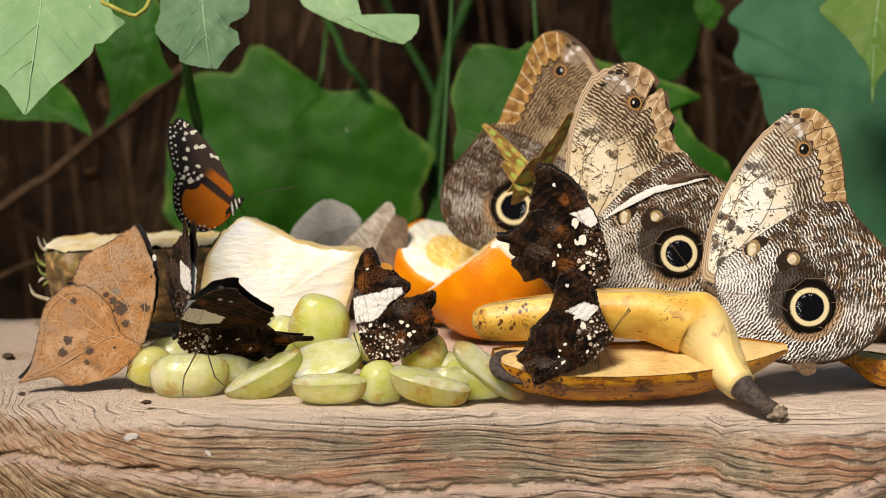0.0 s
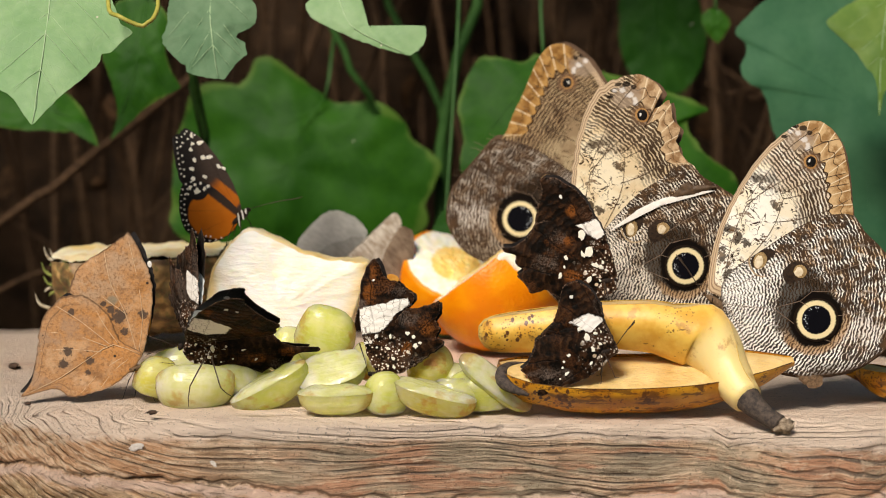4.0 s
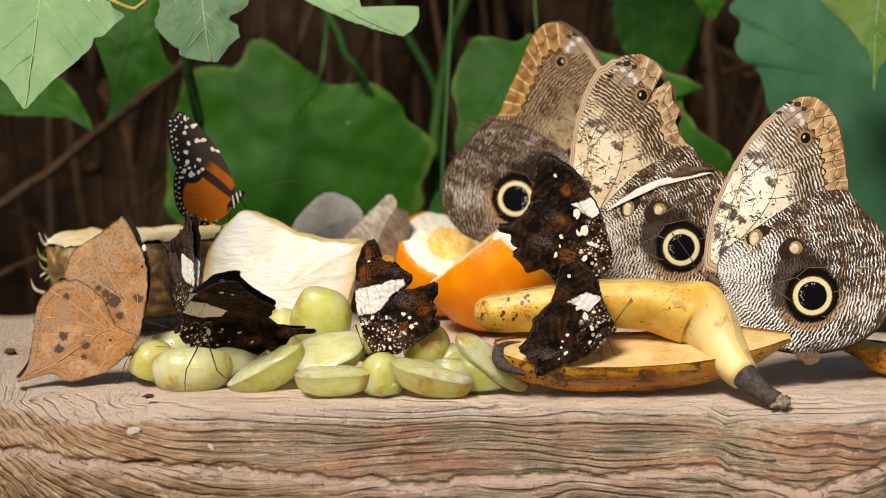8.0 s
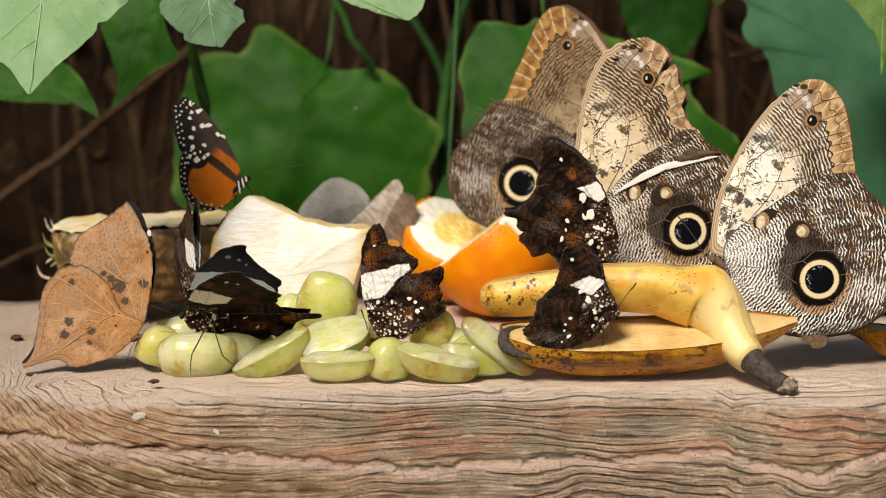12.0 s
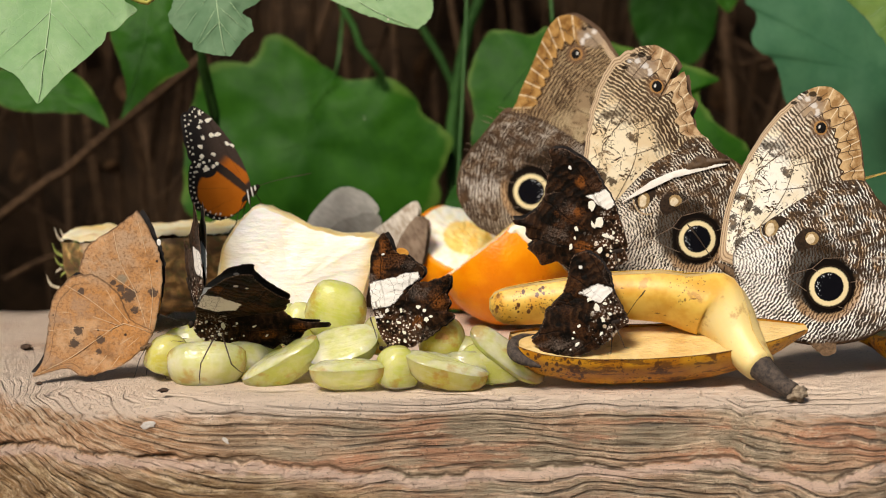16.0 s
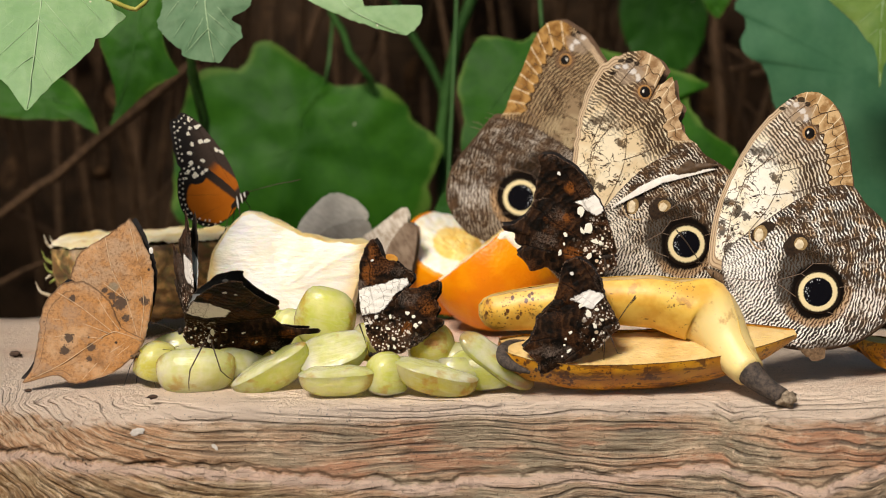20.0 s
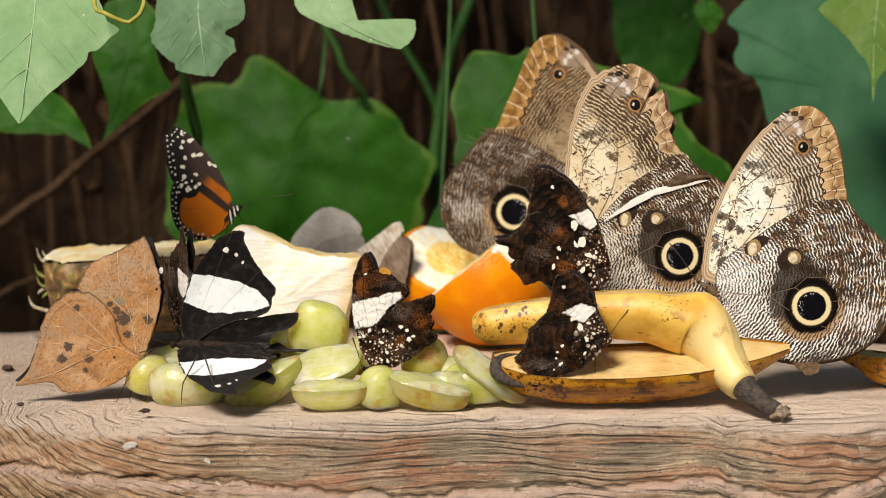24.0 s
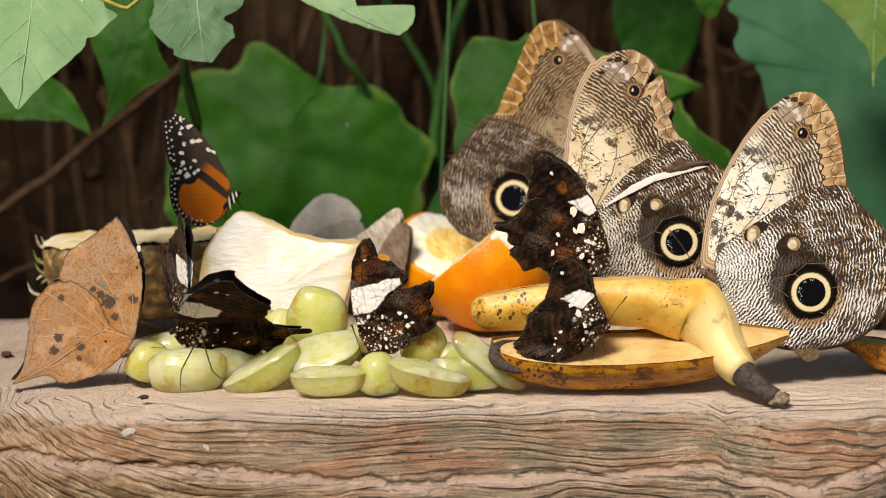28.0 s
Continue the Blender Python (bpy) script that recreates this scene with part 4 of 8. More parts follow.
def dot(name, u, v, rx, ry, mat, turn=0.0, off=0.1, side=-1, height=0.012, n=20, rag=0.0):
    """A small raised scale patch on a wing; its flat map runs to 1 at the rim."""
    verts, faces, uv = [], [], []
    ca, sa = math.cos(radians(turn)), math.sin(radians(turn))
    for k, (r, h) in enumerate(((0.0, 1.0), (0.5, 0.9), (0.85, 0.6), (1.0, 0.0))):
        for i in range(n if k else 1):
            a = 2 * math.pi * i / n
            g = 1 + rag * noise.noise((math.cos(a) * 1.6 + u * 9, math.sin(a) * 1.6 + v * 9, 0.5)) * 2
            x, z = r * math.cos(a) * g, r * math.sin(a) * g
            verts.append(((u + x * rx * ca - z * ry * sa) / 100, side * (off + height * h) / 100, (v + x * rx * sa + z * ry * ca) / 100))
            uv.append((x, z))
    for i in range(n):
        j = (i + 1) % n
        faces.append((0, 1 + i, 1 + j))
        for k in range(2):
            b = 1 + k * n
            faces.append((b + i, b + n + i, b + n + j, b + j))
    if side > 0:
        faces = [f[::-1] for f in faces]
    return mesh_of(name, verts, faces, mat, {"flat": uv})


# ---- butterflies ----
def body(bf, head, tail, fur, fat=0.22, long_feelers=1.3, feeler_dir=(-0.7, -0.3, 0.7), club=True):
    """Head, thorax and abdomen along the line from head to tail (x and z in cm), with eyes and feelers."""
    h, t = Vector((head[0], 0, head[1])), Vector((tail[0], 0, tail[1]))
    d = (t - h).normalized()
    n = (t - h).length
    rot = d.to_track_quat("Z", "Y").to_matrix()
    part("thorax", blob("thorax", h + d * n * 0.30, (fat, fat, n * 0.22), fur, rough=0.12, axis=rot), bf)
    part("abdomen", tube("abdomen", [h + d * n * x for x in (0.42, 0.55, 0.75, 0.92, 1.0)], [fat * 0.6, fat * 0.85, fat * 0.75, fat * 0.45, fat * 0.1], fur, 10, 16), bf)
    hd = part("head", blob("head", h + d * n * 0.05, (fat * 0.55, fat * 0.6, fat * 0.5), fur, rough=0.1, axis=rot), bf)
    for s in (-1, 1):
        part("eye", blob("eye", h + d * n * 0.04 + Vector((0, s * fat * 0.45, 0)), (fat * 0.28, fat * 0.25, fat * 0.28), M_BLACK, 10, 6), hd, "dark rounded eye")
        f = Vector(feeler_dir).normalized()
        f.y = s * abs(f.y) if abs(f.y) > 0.01 else s * 0.15
        e = h + f * long_feelers
        rr = [0.014, 0.012, 0.012, 0.02 if club else 0.012, 0.03 if club else 0.012, 0.012]
        part("antenna", tube("antenna", [h, h.lerp(e, 0.3) + Vector((0, 0, 0.04)), h.lerp(e, 0.6) + Vector((0, 0, 0.05)), h.lerp(e, 0.85), h.lerp(e, 0.95), e], rr, M_LEG, 6), bf)
    return d


def legs(bf, feet, hips, mat=None):
    """Bent legs from the hips to the feet, places in cm in the butterfly's space."""
    for (hx, hz), f in zip(hips, feet):
        a, b = Vector((hx, 0.12 * (1 if f[1] > 0 else -1), hz)), Vector(f)
        knee = a.lerp(b, 0.45) + Vector((0, 0.25 * (1 if f[1] > 0 else -1), 0.12))
        toe = b + Vector((0.16 * (1 if b.x < a.x else -1) * -1, 0, 0.0))
        part("leg", tube("leg", [a, knee, b, toe], [0.03, 0.022, 0.016, 0.01], mat or M_LEG, 6), bf)


def dome(outline, q, bulge, off):
    """How far a domed wing stands off its plane at the place q, in cm."""
    o = spline(outline, 120)
    c = o.mean(0)
    d = np.array(q) - c
    want = math.atan2(d[1], d[0])
    e = o - c
    way = np.arctan2(e[:, 1], e[:, 0]) - want
    i = np.argmin(np.abs(np.arctan2(np.sin(way), np.cos(way))))
    r = min(1.0, np.linalg.norm(d) / np.linalg.norm(e[i]))
    return off + bulge * (1 - r * r)


def wing(bf, name, outline, under, upper, side, off, veins=(), vein_mat=None, label="", **more):
    """One wing, with its veins: each a run of points in cm."""
    ob = part(name, sheet(name, outline, [under, upper], off=off, side=side, **more), bf, label)
    for v in veins:
        p = spline(v, max(len(v), 9), closed=False)
        part("vein", tube("vein", [(x, side * (dome(outline, (x, z), more.get("bulge", 0.06), off) + 0.006), z) for x, z in p], [0.014] * (len(p) - 1) + [0.006], vein_mat, 5), ob)
    return ob


OWL_FORE = [(0.0, 0.0), (-0.45, 0.18), (-0.5, 0.67), (-0.39, 1.65), (-0.1, 2.88), (0.43, 4.09), (1.14, 5.31), (1.92, 6.28), (2.75, 6.98), (3.42, 7.25), (3.96, 7.21), (4.45, 6.88), (4.83, 6.28), (5.02, 5.67), (5.19, 4.82), (5.27, 4.09), (5.33, 3.3), (4.29, 2.63), (2.84, 1.9), (1.39, 0.92), (0.3, 0.06)]
OWL_TORN = [(0.0, 0.0), (-0.45, 0.18), (-0.5, 0.67), (-0.39, 1.65), (-0.1, 2.88), (0.35, 4.2), (0.9, 5.5), (1.45, 6.35), (1.94, 6.90), (2.52, 7.20), (3.17, 7.28), (3.81, 7.22), (4.24, 6.88), (4.58, 6.30), (4.05, 6.13), (4.02, 5.75), (4.36, 5.76), (4.78, 5.92), (4.76, 5.15), (4.94, 4.66), (4.68, 4.25), (4.76, 3.66), (5.0, 3.24), (5.24, 2.9), (5.16, 2.07), (4.3, 2.0), (2.84, 1.75), (1.39, 0.95), (0.3, 0.1)]
OWL_HIND = [(0.04, 0.0), (0.08, 0.55), (0.65, 1.23), (1.98, 2.14), (3.19, 2.94), (4.27, 3.39), (5.33, 3.41), (5.87, 2.75), (6.49, 2.14), (6.99, 1.59), (7.34, 0.92), (7.51, 0.06), (7.43, -0.92), (7.18, -1.66), (6.7, -2.28), (5.86, -2.87), (4.76, -3.2), (3.41, -3.29), (2.18, -3.02), (1.32, -2.59), (0.64, -1.91), (0.26, -1.05)]


OWL_FORE_VEINS = [[(0.1, 0.4), (0.4, 2.2), (0.99, 3.78), (2.25, 4.7), (3.5, 5.42), (4.97, 5.95)], [(2.25, 4.7), (2.36, 4.24), (2.48, 4.05)], [(2.36, 4.24), (3.51, 4.76), (5.04, 5.14)], [(2.48, 4.05), (3.28, 4.23), (4.25, 4.53), (5.16, 4.70)], [(2.48, 4.05), (2.19, 3.09), (1.81, 2.39)], [(2.19, 3.09), (3.07, 3.2), (4.33, 3.6), (5.2, 4.05)], [(1.81, 2.39), (0.9, 1.3), (0.1, 0.2)], [(1.6, 4.25), (2.9, 5.7), (4.0, 6.35), (4.80, 6.55)], [(1.0, 4.0), (2.5, 6.0), (3.8, 7.0)]]
OWL_HIND_VEINS = [[(0.05, -0.3), (1.0, -0.42), (2.17, -0.46), (3.26, -0.16), (3.74, 0.25), (5.2, 0.24), (7.4, 0.2)], [(3.74, 0.25), (3.55, 0.68), (6.25, 1.56), (7.0, 1.62)], [(0.27, 0.16), (1.93, 1.24), (3.3, 2.27), (5.3, 3.3)], [(2.6, 1.0), (4.4, 1.95), (6.4, 2.2)], [(3.26, -0.16), (4.49, -0.75), (6.29, -0.53), (7.45, -0.6)], [(2.17, -0.46), (3.57, -1.45), (4.5, -1.8), (6.6, -2.3)], [(0.3, -0.4), (0.51, -0.73), (1.27, -2.13), (2.43, -2.9), (4.06, -3.2)]]


def owl_butterfly(m, label, torn=False, hind=OWL_HIND, whole=OWL_FORE, paint=None, paint_h=None):
    bf = thing("owl_butterfly", m, label, "butterfly", "owl butterflies at the fruit")
    fore = OWL_TORN if torn else whole
    pairs = {}
    gone = (lambda v: [q for q in v if q[0] < 4.7]) if torn else (lambda v: v)
    ex, ey = (4.21, -0.89) if torn else (3.96, -0.92)
    ovals = [(2.28, 1.27), (3.61, 0.97)] if torn else [(1.60, 1.48), (3.24, 1.07)]
    for s in (-1, 1):
        tilt = pose(0, 0, 0, s * -1.2, 2.0 if s > 0 else 0, 0)
        f = wing(bf, "forewing", fore, paint or M_OWL_F, M_OWL_UP, s, 0.10, [gone(v) for v in OWL_FORE_VEINS], M_VEIN, "cream and tan forewing with a small eyespot", jag=0.03 if torn else 0.012, n=190, rings=14, bulge=0.10)
        h = wing(bf, "hindwing", hind, paint_h or M_OWL_H, M_OWL_UP, s, 0.17, OWL_HIND_VEINS, M_VEIN_GREY, "zebra-lined grey-brown hindwing with a great eyespot", jag=0.012, n=150, rings=14, bulge=0.14)
        f.matrix_basis = tilt @ Matrix.Scale(1.08 if torn else 1.0, 4)
        h.matrix_basis = tilt
        pairs[s] = (f, h)

        def on_hind(x, z):
            return dome(hind, (x, z), 0.14, 0.17)

        def on_fore(x, z):
            return dome(fore, (x, z), 0.10, 0.10)

        part("eyespot", dot("eyespot", ex, ey, 0.93, 0.93, M_EYE, 0, max(on_hind(ex + 0.7 * a, ey + 0.7 * c) for a in (-1, 1) for c in (-1, 1)) + 0.004, s, 0.022, 48, 0.03), h, "great black eyespot in a cream ring")
        lip = []
        for i, (x, z) in enumerate(ovals):
            a, c = ((0.27, 0.38), (0.28, 0.27))[i]
            part("halo", dot("halo", x + 0.16 - 0.36 * i, z - 0.06, a * 1.95, c * 1.55, M_UMBER, -24 + 60 * i, on_hind(x, z) + 0.004, s, 0.012, 30, 0.10), h, "dark oval patch")
            part("oval_spot", dot("oval_spot", x, z, a, c, M_OCHRE, -14, on_hind(x, z) + 0.014, s, 0.018, 30, 0.05), h, "ochre oval spot")
            part("pale_centre", dot("pale_centre", x - 0.05, z - 0.02, a * 0.62, c * 0.74, M_OVAL_PALE, -14, on_hind(x, z) + 0.026, s, 0.016, 26, 0.12), h, "pale cream centre of the oval spot")
            if i == 0:
                for d in range(9):
                    w = math.radians(165 + d * 16)
                    lip.append((x + 0.12 + a * 2.15 * math.cos(w), s * (on_hind(x, z) + 0.004), z + 0.02 + c * 1.75 * math.sin(w)))
                part("tan_rim", tube("tan_rim", lip, [0.02] + [0.055] * 7 + [0.02], M_TANRIM, 6, 0, 0.6), h, "tan crescent under the oval spot")
        part("small_eyespot", dot("small_eyespot", 3.54, 5.57, 0.29, 0.31, M_RUST, 0, on_fore(3.54, 5.57) + 0.002, s), f, "small dark eyespot with a rusty ring")
        part("pupil", dot("pupil", 3.56, 5.58, 0.21, 0.23, M_BLACK, 0, on_fore(3.54, 5.57) + 0.010, s), f, "black pupil of the small eyespot")
        part("gleam", dot("gleam", 3.50, 5.62, 0.045, 0.08, M_WHITE, -20, on_fore(3.54, 5.57) + 0.018, s), f, "white glint in the small eyespot")
    if torn:
        part("torn_fold", sheet("torn_fold", [(1.32, 1.40), (2.11, 1.58), (2.93, 1.86), (3.98, 2.05), (5.36, 2.03), (6.19, 2.05), (5.3, 2.20), (3.9, 2.24), (2.85, 2.05), (2.0, 1.72)], [M_TORN], bulge=0.05, off=0.34, n=80, jag=0.02, ripple=0.04), bf, "whitish torn fold of wing membrane")
        part("frayed_tip", sheet("frayed_tip", [(4.35, 2.2), (4.7, 2.55), (5.1, 2.72), (5.3, 2.5), (5.9, 2.36), (6.3, 2.2), (5.4, 2.12)], [M_VEIN], bulge=0.06, off=0.36, n=60, jag=0.03, ripple=0.05), bf, "dark frayed flap of torn wing")
    body(bf, (-0.75, 0.15), (1.6, -1.5), M_FUR, 0.17, 1.9, (-0.55, -0.35, 0.8))
    return bf, pairs


owl_r_pose = pose(0.1125, 0.03, 0.0462)
owl_r, _ = owl_butterfly(owl_r_pose, "large owl butterfly with folded cream and grey zebra-lined wings, on banana")
part("frayed_tail", sheet("frayed_tail", [(3.1, -3.1), (3.35, -3.45), (3.7, -3.75), (3.95, -3.85), (4.25, -3.7), (4.35, -3.45), (4.3, -3.1)], [M_FUR], bulge=0.05, off=0.05, n=50, jag=0.04, ripple=0.05), owl_r, "frayed brown edge of the far hindwing")
legs(owl_r, [(-0.7, -0.35, -1.6), (-0.3, 0.5, -1.7), (0.6, -0.5, -2.6), (0.5, 0.4, -2.7)], [(-0.3, -0.1), (-0.2, -0.1), (0.2, -0.4), (0.2, -0.4)])
owl_m_pose = pose(0.0620, 0.09, 0.0513)
owl_m, _ = owl_butterfly(owl_m_pose @ pose(0, 0, 0, 0, -12, 0), "owl butterfly with a torn forewing edge, wings folded, behind banana", True, paint=M_OWL_F_TORN, paint_h=M_OWL_H_TORN)
legs(owl_m, [(-0.5, -0.3, -2.0), (0.3, 0.4, -2.4), (0.6, -0.4, -2.6)], [(-0.3, -0.1), (0, -0.2), (0.2, -0.4)])
OWL_BACK_FORE = OWL_FORE[:7] + [(2.12, 6.15), (2.87, 6.80), (3.68, 7.12), (4.25, 7.22), (4.75, 6.97), (5.07, 6.40), (5.22, 5.57), (5.34, 4.61), (5.49, 3.78), (5.60, 2.82), (5.7, 2.2), (5.0, 1.4), (3.6, 0.9), (2.2, 0.5), (1.0, 0.15)]
OWL_BACK_HIND = [(0.04, 0.0), (0.08, 0.55), (0.8, 1.1), (2.2, 1.7), (3.6, 2.2), (4.8, 2.4), (5.83, 2.32), (6.19, 2.08), (6.5, 1.36), (6.9, 0.45), (7.25, -0.45), (7.32, -1.14), (7.2, -1.84), (6.72, -2.5), (5.9, -3.1), (4.76, -3.3), (3.41, -3.29), (2.18, -3.02), (1.32, -2.59), (0.64, -1.91), (0.26, -1.05)]
owl_b, owl_b_wings = owl_butterfly(pose(0.0802, 0.2, 0.0639, 0, 16.6, 0) @ pose(0, 0, 0, 0, 0, 180) @ Matrix.Scale(1.09, 4), "brown owl butterfly, shade mixed into its folded wings' colours, at the back of the board", False, OWL_BACK_HIND, OWL_BACK_FORE, M_OWL_F_BROWN_SHADED, M_OWL_H_BROWN_SHADED)
legs(owl_b, [(0.4, -0.6, -5.6), (0.9, 0.6, -5.5), (1.5, -0.5, -5.2)], [(-0.3, -0.1), (0, -0.2), (0.2, -0.4)])

LEAF_FORE = [(0.05, -0.11), (0.34, 0.66), (0.54, 1.77), (0.62, 2.54), (0.49, 3.42), (0.07, 4.41), (-0.25, 4.98), (-0.44, 5.12), (-0.86, 4.83), (-1.24, 4.52), (-2.18, 3.92), (-2.49, 3.66), (-2.84, 2.67), (-2.21, 2.3), (-1.34, 1.5), (-0.7, 0.5)]
LEAF_HIND = [(0.17, 0.17), (-0.7, 0.66), (-1.23, 1.77), (-2.1, 2.49), (-3.0, 2.49), (-3.53, 2.1), (-3.92, 1.55), (-4.1, 0.78), (-4.23, -0.22), (-4.42, -1.11), (-4.84, -1.72), (-4.15, -1.55), (-3.38, -1.39), (-2.83, -1.69), (-2.17, -1.61), (-1.17, -1.28), (-0.62, -0.89), (-0.17, -0.44)]


def leafwing_butterfly(m):
    bf = thing("leafwing_butterfly", m, "brown dead-leaf butterfly with folded spotted wings standing on the board", "butterfly")
    fv = [[(0, 0), (0.2, 1.6), (0.0, 3.2), (-0.4, 4.9)], [(0, 0), (-0.5, 1.8), (-1.1, 3.0), (-1.4, 4.4)], [(-0.5, 1.8), (-1.6, 2.6), (-2.4, 3.4)]]
    hv = [[(0.1, 0.1), (-1.0, 0.5), (-1.9, 0.0), (-3.2, -0.9), (-4.6, -1.6)], [(-0.8, 0.55), (-1.3, 1.2), (-1.7, 1.9)], [(-1.2, 0.4), (-2.6, 0.9), (-4.0, 1.0)], [(-1.5, 0.2), (-2.8, 0.3), (-4.1, 0.2)], [(-1.0, 0.4), (-2.4, 1.5), (-3.4, 2.1)], [(-0.6, 0.0), (-1.5, -0.6), (-2.4, -1.6)], [(-0.4, -0.1), (-1.0, -0.6), (-1.6, -1.4)]]
    far = []
    for s in (-1, 1):
        fo = wing(bf, "forewing", LEAF_FORE, M_LEAFWING, M_LEAFUP, s, 0.05, fv, M_VEIN_PALE, "mottled brown leaf-like forewing", jag=0.028, bulge=0.08, rings=12, n=160, ripple=0.05)
        hi = wing(bf, "hindwing", LEAF_HIND, M_LEAFWING, M_LEAFUP, s, 0.11, hv, M_VEIN_PALE, "mottled brown leaf-like hindwing with a tail", jag=0.026, bulge=0.09, rings=12, n=160, ripple=0.05)
        if s > 0:
            part("orange_band", sheet("orange_band", [(0.35, 0.9), (0.45, 2.2), (0.1, 3.3), (-0.9, 3.6), (-1.4, 3.0), (-0.6, 1.6)], [M_LEAFUP_ORANGE], bulge=0.10, off=-0.015, side=-1, n=50, thick=0.005), fo, "orange band on the dark upper side")
            part("tip_spot", dot("tip_spot", 0.30, 3.85, 0.09, 0.14, M_WHITE, 10, -0.02, -1), fo, "white spot near the wing tip")
            far += [fo, hi]
    body(bf, (0.35, -0.35), (-1.6, -0.9), M_FUR, 0.14, 1.3, (0.75, -0.3, 0.1), False)
    legs(bf, [(-0.6, -0.3, -1.75), (-0.2, 0.35, -1.75), (0.75, -0.4, -1.8), (1.0, 0.4, -1.7)], [(-0.1, -0.5), (0.0, -0.5), (0.25, -0.5), (0.3, -0.5)])
    return bf, far


leafwing_pose = pose(-0.128, 0.03, 0.018)
leafwing, leafwing_far = leafwing_butterfly(leafwing_pose)

BW_FORE = [(-0.33, 0.05), (-0.65, 0.38), (-0.83, 0.85), (-1.01, 1.54), (-1.14, 2.24), (-1.15, 2.93), (-1.05, 3.86), (-0.82, 4.43), (-0.56, 4.73), (-0.33, 4.45), (-0.18, 4.08), (0.1, 3.85), (0.44, 3.8), (0.67, 3.55), (0.96, 3.38), (1.12, 3.15), (0.96, 2.88), (0.73, 2.58), (0.49, 1.54), (0.15, 0.5)]
BW_HIND = [(-0.21, 0.01), (-0.05, 0.61), (0.2, 1.54), (0.43, 2.35), (0.84, 2.69), (1.3, 2.74), (1.72, 2.87), (2.11, 2.99), (2.15, 2.57), (1.99, 2.22), (2.15, 1.88), (1.99, 1.53), (2.28, 1.41), (2.21, 1.18), (1.75, 0.83), (1.17, 0.37), (0.48, 0.0)]
BW_BANDS = [[(-1.16, 2.66), (-1.05, 1.62), (-0.31, 1.74), (0.05, 2.05), (-0.07, 2.93)], [(-0.4, 2.8), (-0.3, 1.8), (0.1, 2.12), (0.38, 2.51), (0.27, 3.06)], [(0.1, 2.5), (0.38, 2.51), (0.9, 2.86), (0.85, 3.12), (0.2, 3.04)]]
M_BW_F = bw_paint("banded_forewing_underside", BW_BANDS, (-0.35, 0.0), 1.9, 0.55, 1.0, [(-0.75, 3.3, 0.35, 0.5), (-0.55, 4.2, 0.25, 0.5)], [(0.3, 3.4, 0.6, 0.3), (-1.0, 2.85, 0.25, 0.3)])
M_BW_H = bw_paint("banded_hindwing_underside", [], (-0.1, 0.2), 1.5, 0.45, 1.0, [(0.83, 1.07, 0.3, 0.42), (1.6, 1.9, 0.4, 0.35)], [(1.2, 0.55, 1.0, 0.3), (0.9, 2.3, 0.5, 0.4), (1.3, 1.25, 0.35, 0.18)])
M_BW_UP = bw_upper_paint("banded_upperside", BW_BANDS)


def scatter_dots(bf, parent, places, mat, side, off, label=""):
    for x, z, a, b in places:
        part("wing_spot", dot("wing_spot", x, z, a * 0.8, b * 0.8, mat, (x * 97 + z * 61) % 90, off, side, 0.008, 11, 0.3), parent, label)


def banded_butterfly(m, label, fore, hind, mf, mh, mu, head, tail, feet, spots_f=(), spots_h=(), feeler=(-0.5, -0.3, 0.9), apart=3.0, rag=1.0):
    bf = thing("banded_butterfly", m, label, "butterfly", "dark banded butterflies")
    out = {}
    for s in (-1, 1):
        f = wing(bf, "forewing", fore, mf, mu, s, 0.04, jag=0.022 * rag, bulge=0.10, rings=11, n=150, seed=3, ripple=0.04)
        h = wing(bf, "hindwing", hind, mh, mu, s, 0.09, jag=0.026 * rag, bulge=0.12, rings=11, n=150, seed=4, ripple=0.05)
        if s > 0:
            f.matrix_basis = h.matrix_basis = pose(0, 0, 0, -apart, 2.0 if fore[3][0] < 0 else -2.0, 0)
        scatter_dots(bf, f, spots_f, M_WHITE, s, 0.15, "small white wing spot")
        scatter_dots(bf, h, spots_h, M_CREAMSPOT, s, 0.22, "small cream wing spot")
        out[s] = (f, h)
    body(bf, head, tail, M_DARKFUR, 0.17 if apart < 5 else 0.25, 1.3, feeler)
    legs(bf, feet, [((head[0] * 2 + tail[0]) / 3, (head[1] * 2 + tail[1]) / 3)] * len(feet))
    return bf, out


bw_mid, _ = banded_butterfly(pose(-0.0245, 0.02, 0.0136), "dark brown butterfly with a white wing band, perched on grapes", BW_FORE, BW_HIND, M_BW_F, M_BW_H, M_BW_UP, (-0.75, 0.0), (0.55, -0.35), [(-0.5, -0.4, -0.45), (0.5, -0.4, -0.5), (1.0, -0.5, -0.35)],
    [(-0.57, 3.85, 0.06, 0.08), (-0.43, 1.54, 0.12, 0.08), (-0.66, 1.31, 0.09, 0.09), (-0.85, 1.28, 0.08, 0.09), (-0.4, 1.1, 0.06, 0.06)], [(0.84, 1.70, 0.12, 0.11), (1.18, 1.18, 0.13, 0.12), (1.08, 1.55, 0.09, 0.09), (1.35, 1.3, 0.09, 0.07), (0.03, 1.07, 0.08, 0.15), (0.27, 0.66, 0.1, 0.11), (0.5, 1.0, 0.05, 0.05), (0.15, 1.55, 0.07, 0.13), (0.3, 0.3, 0.07, 0.09), (0.05, 0.35, 0.06, 0.08)], (-0.3, -0.1, 1.0))
part("orange_patch", dot("orange_patch", 0.22, 3.93, 0.26, 0.15, M_LEAFUP_ORANGE, -20, -0.06, -1), bw_mid, "yellow-orange patch near the wing tip")

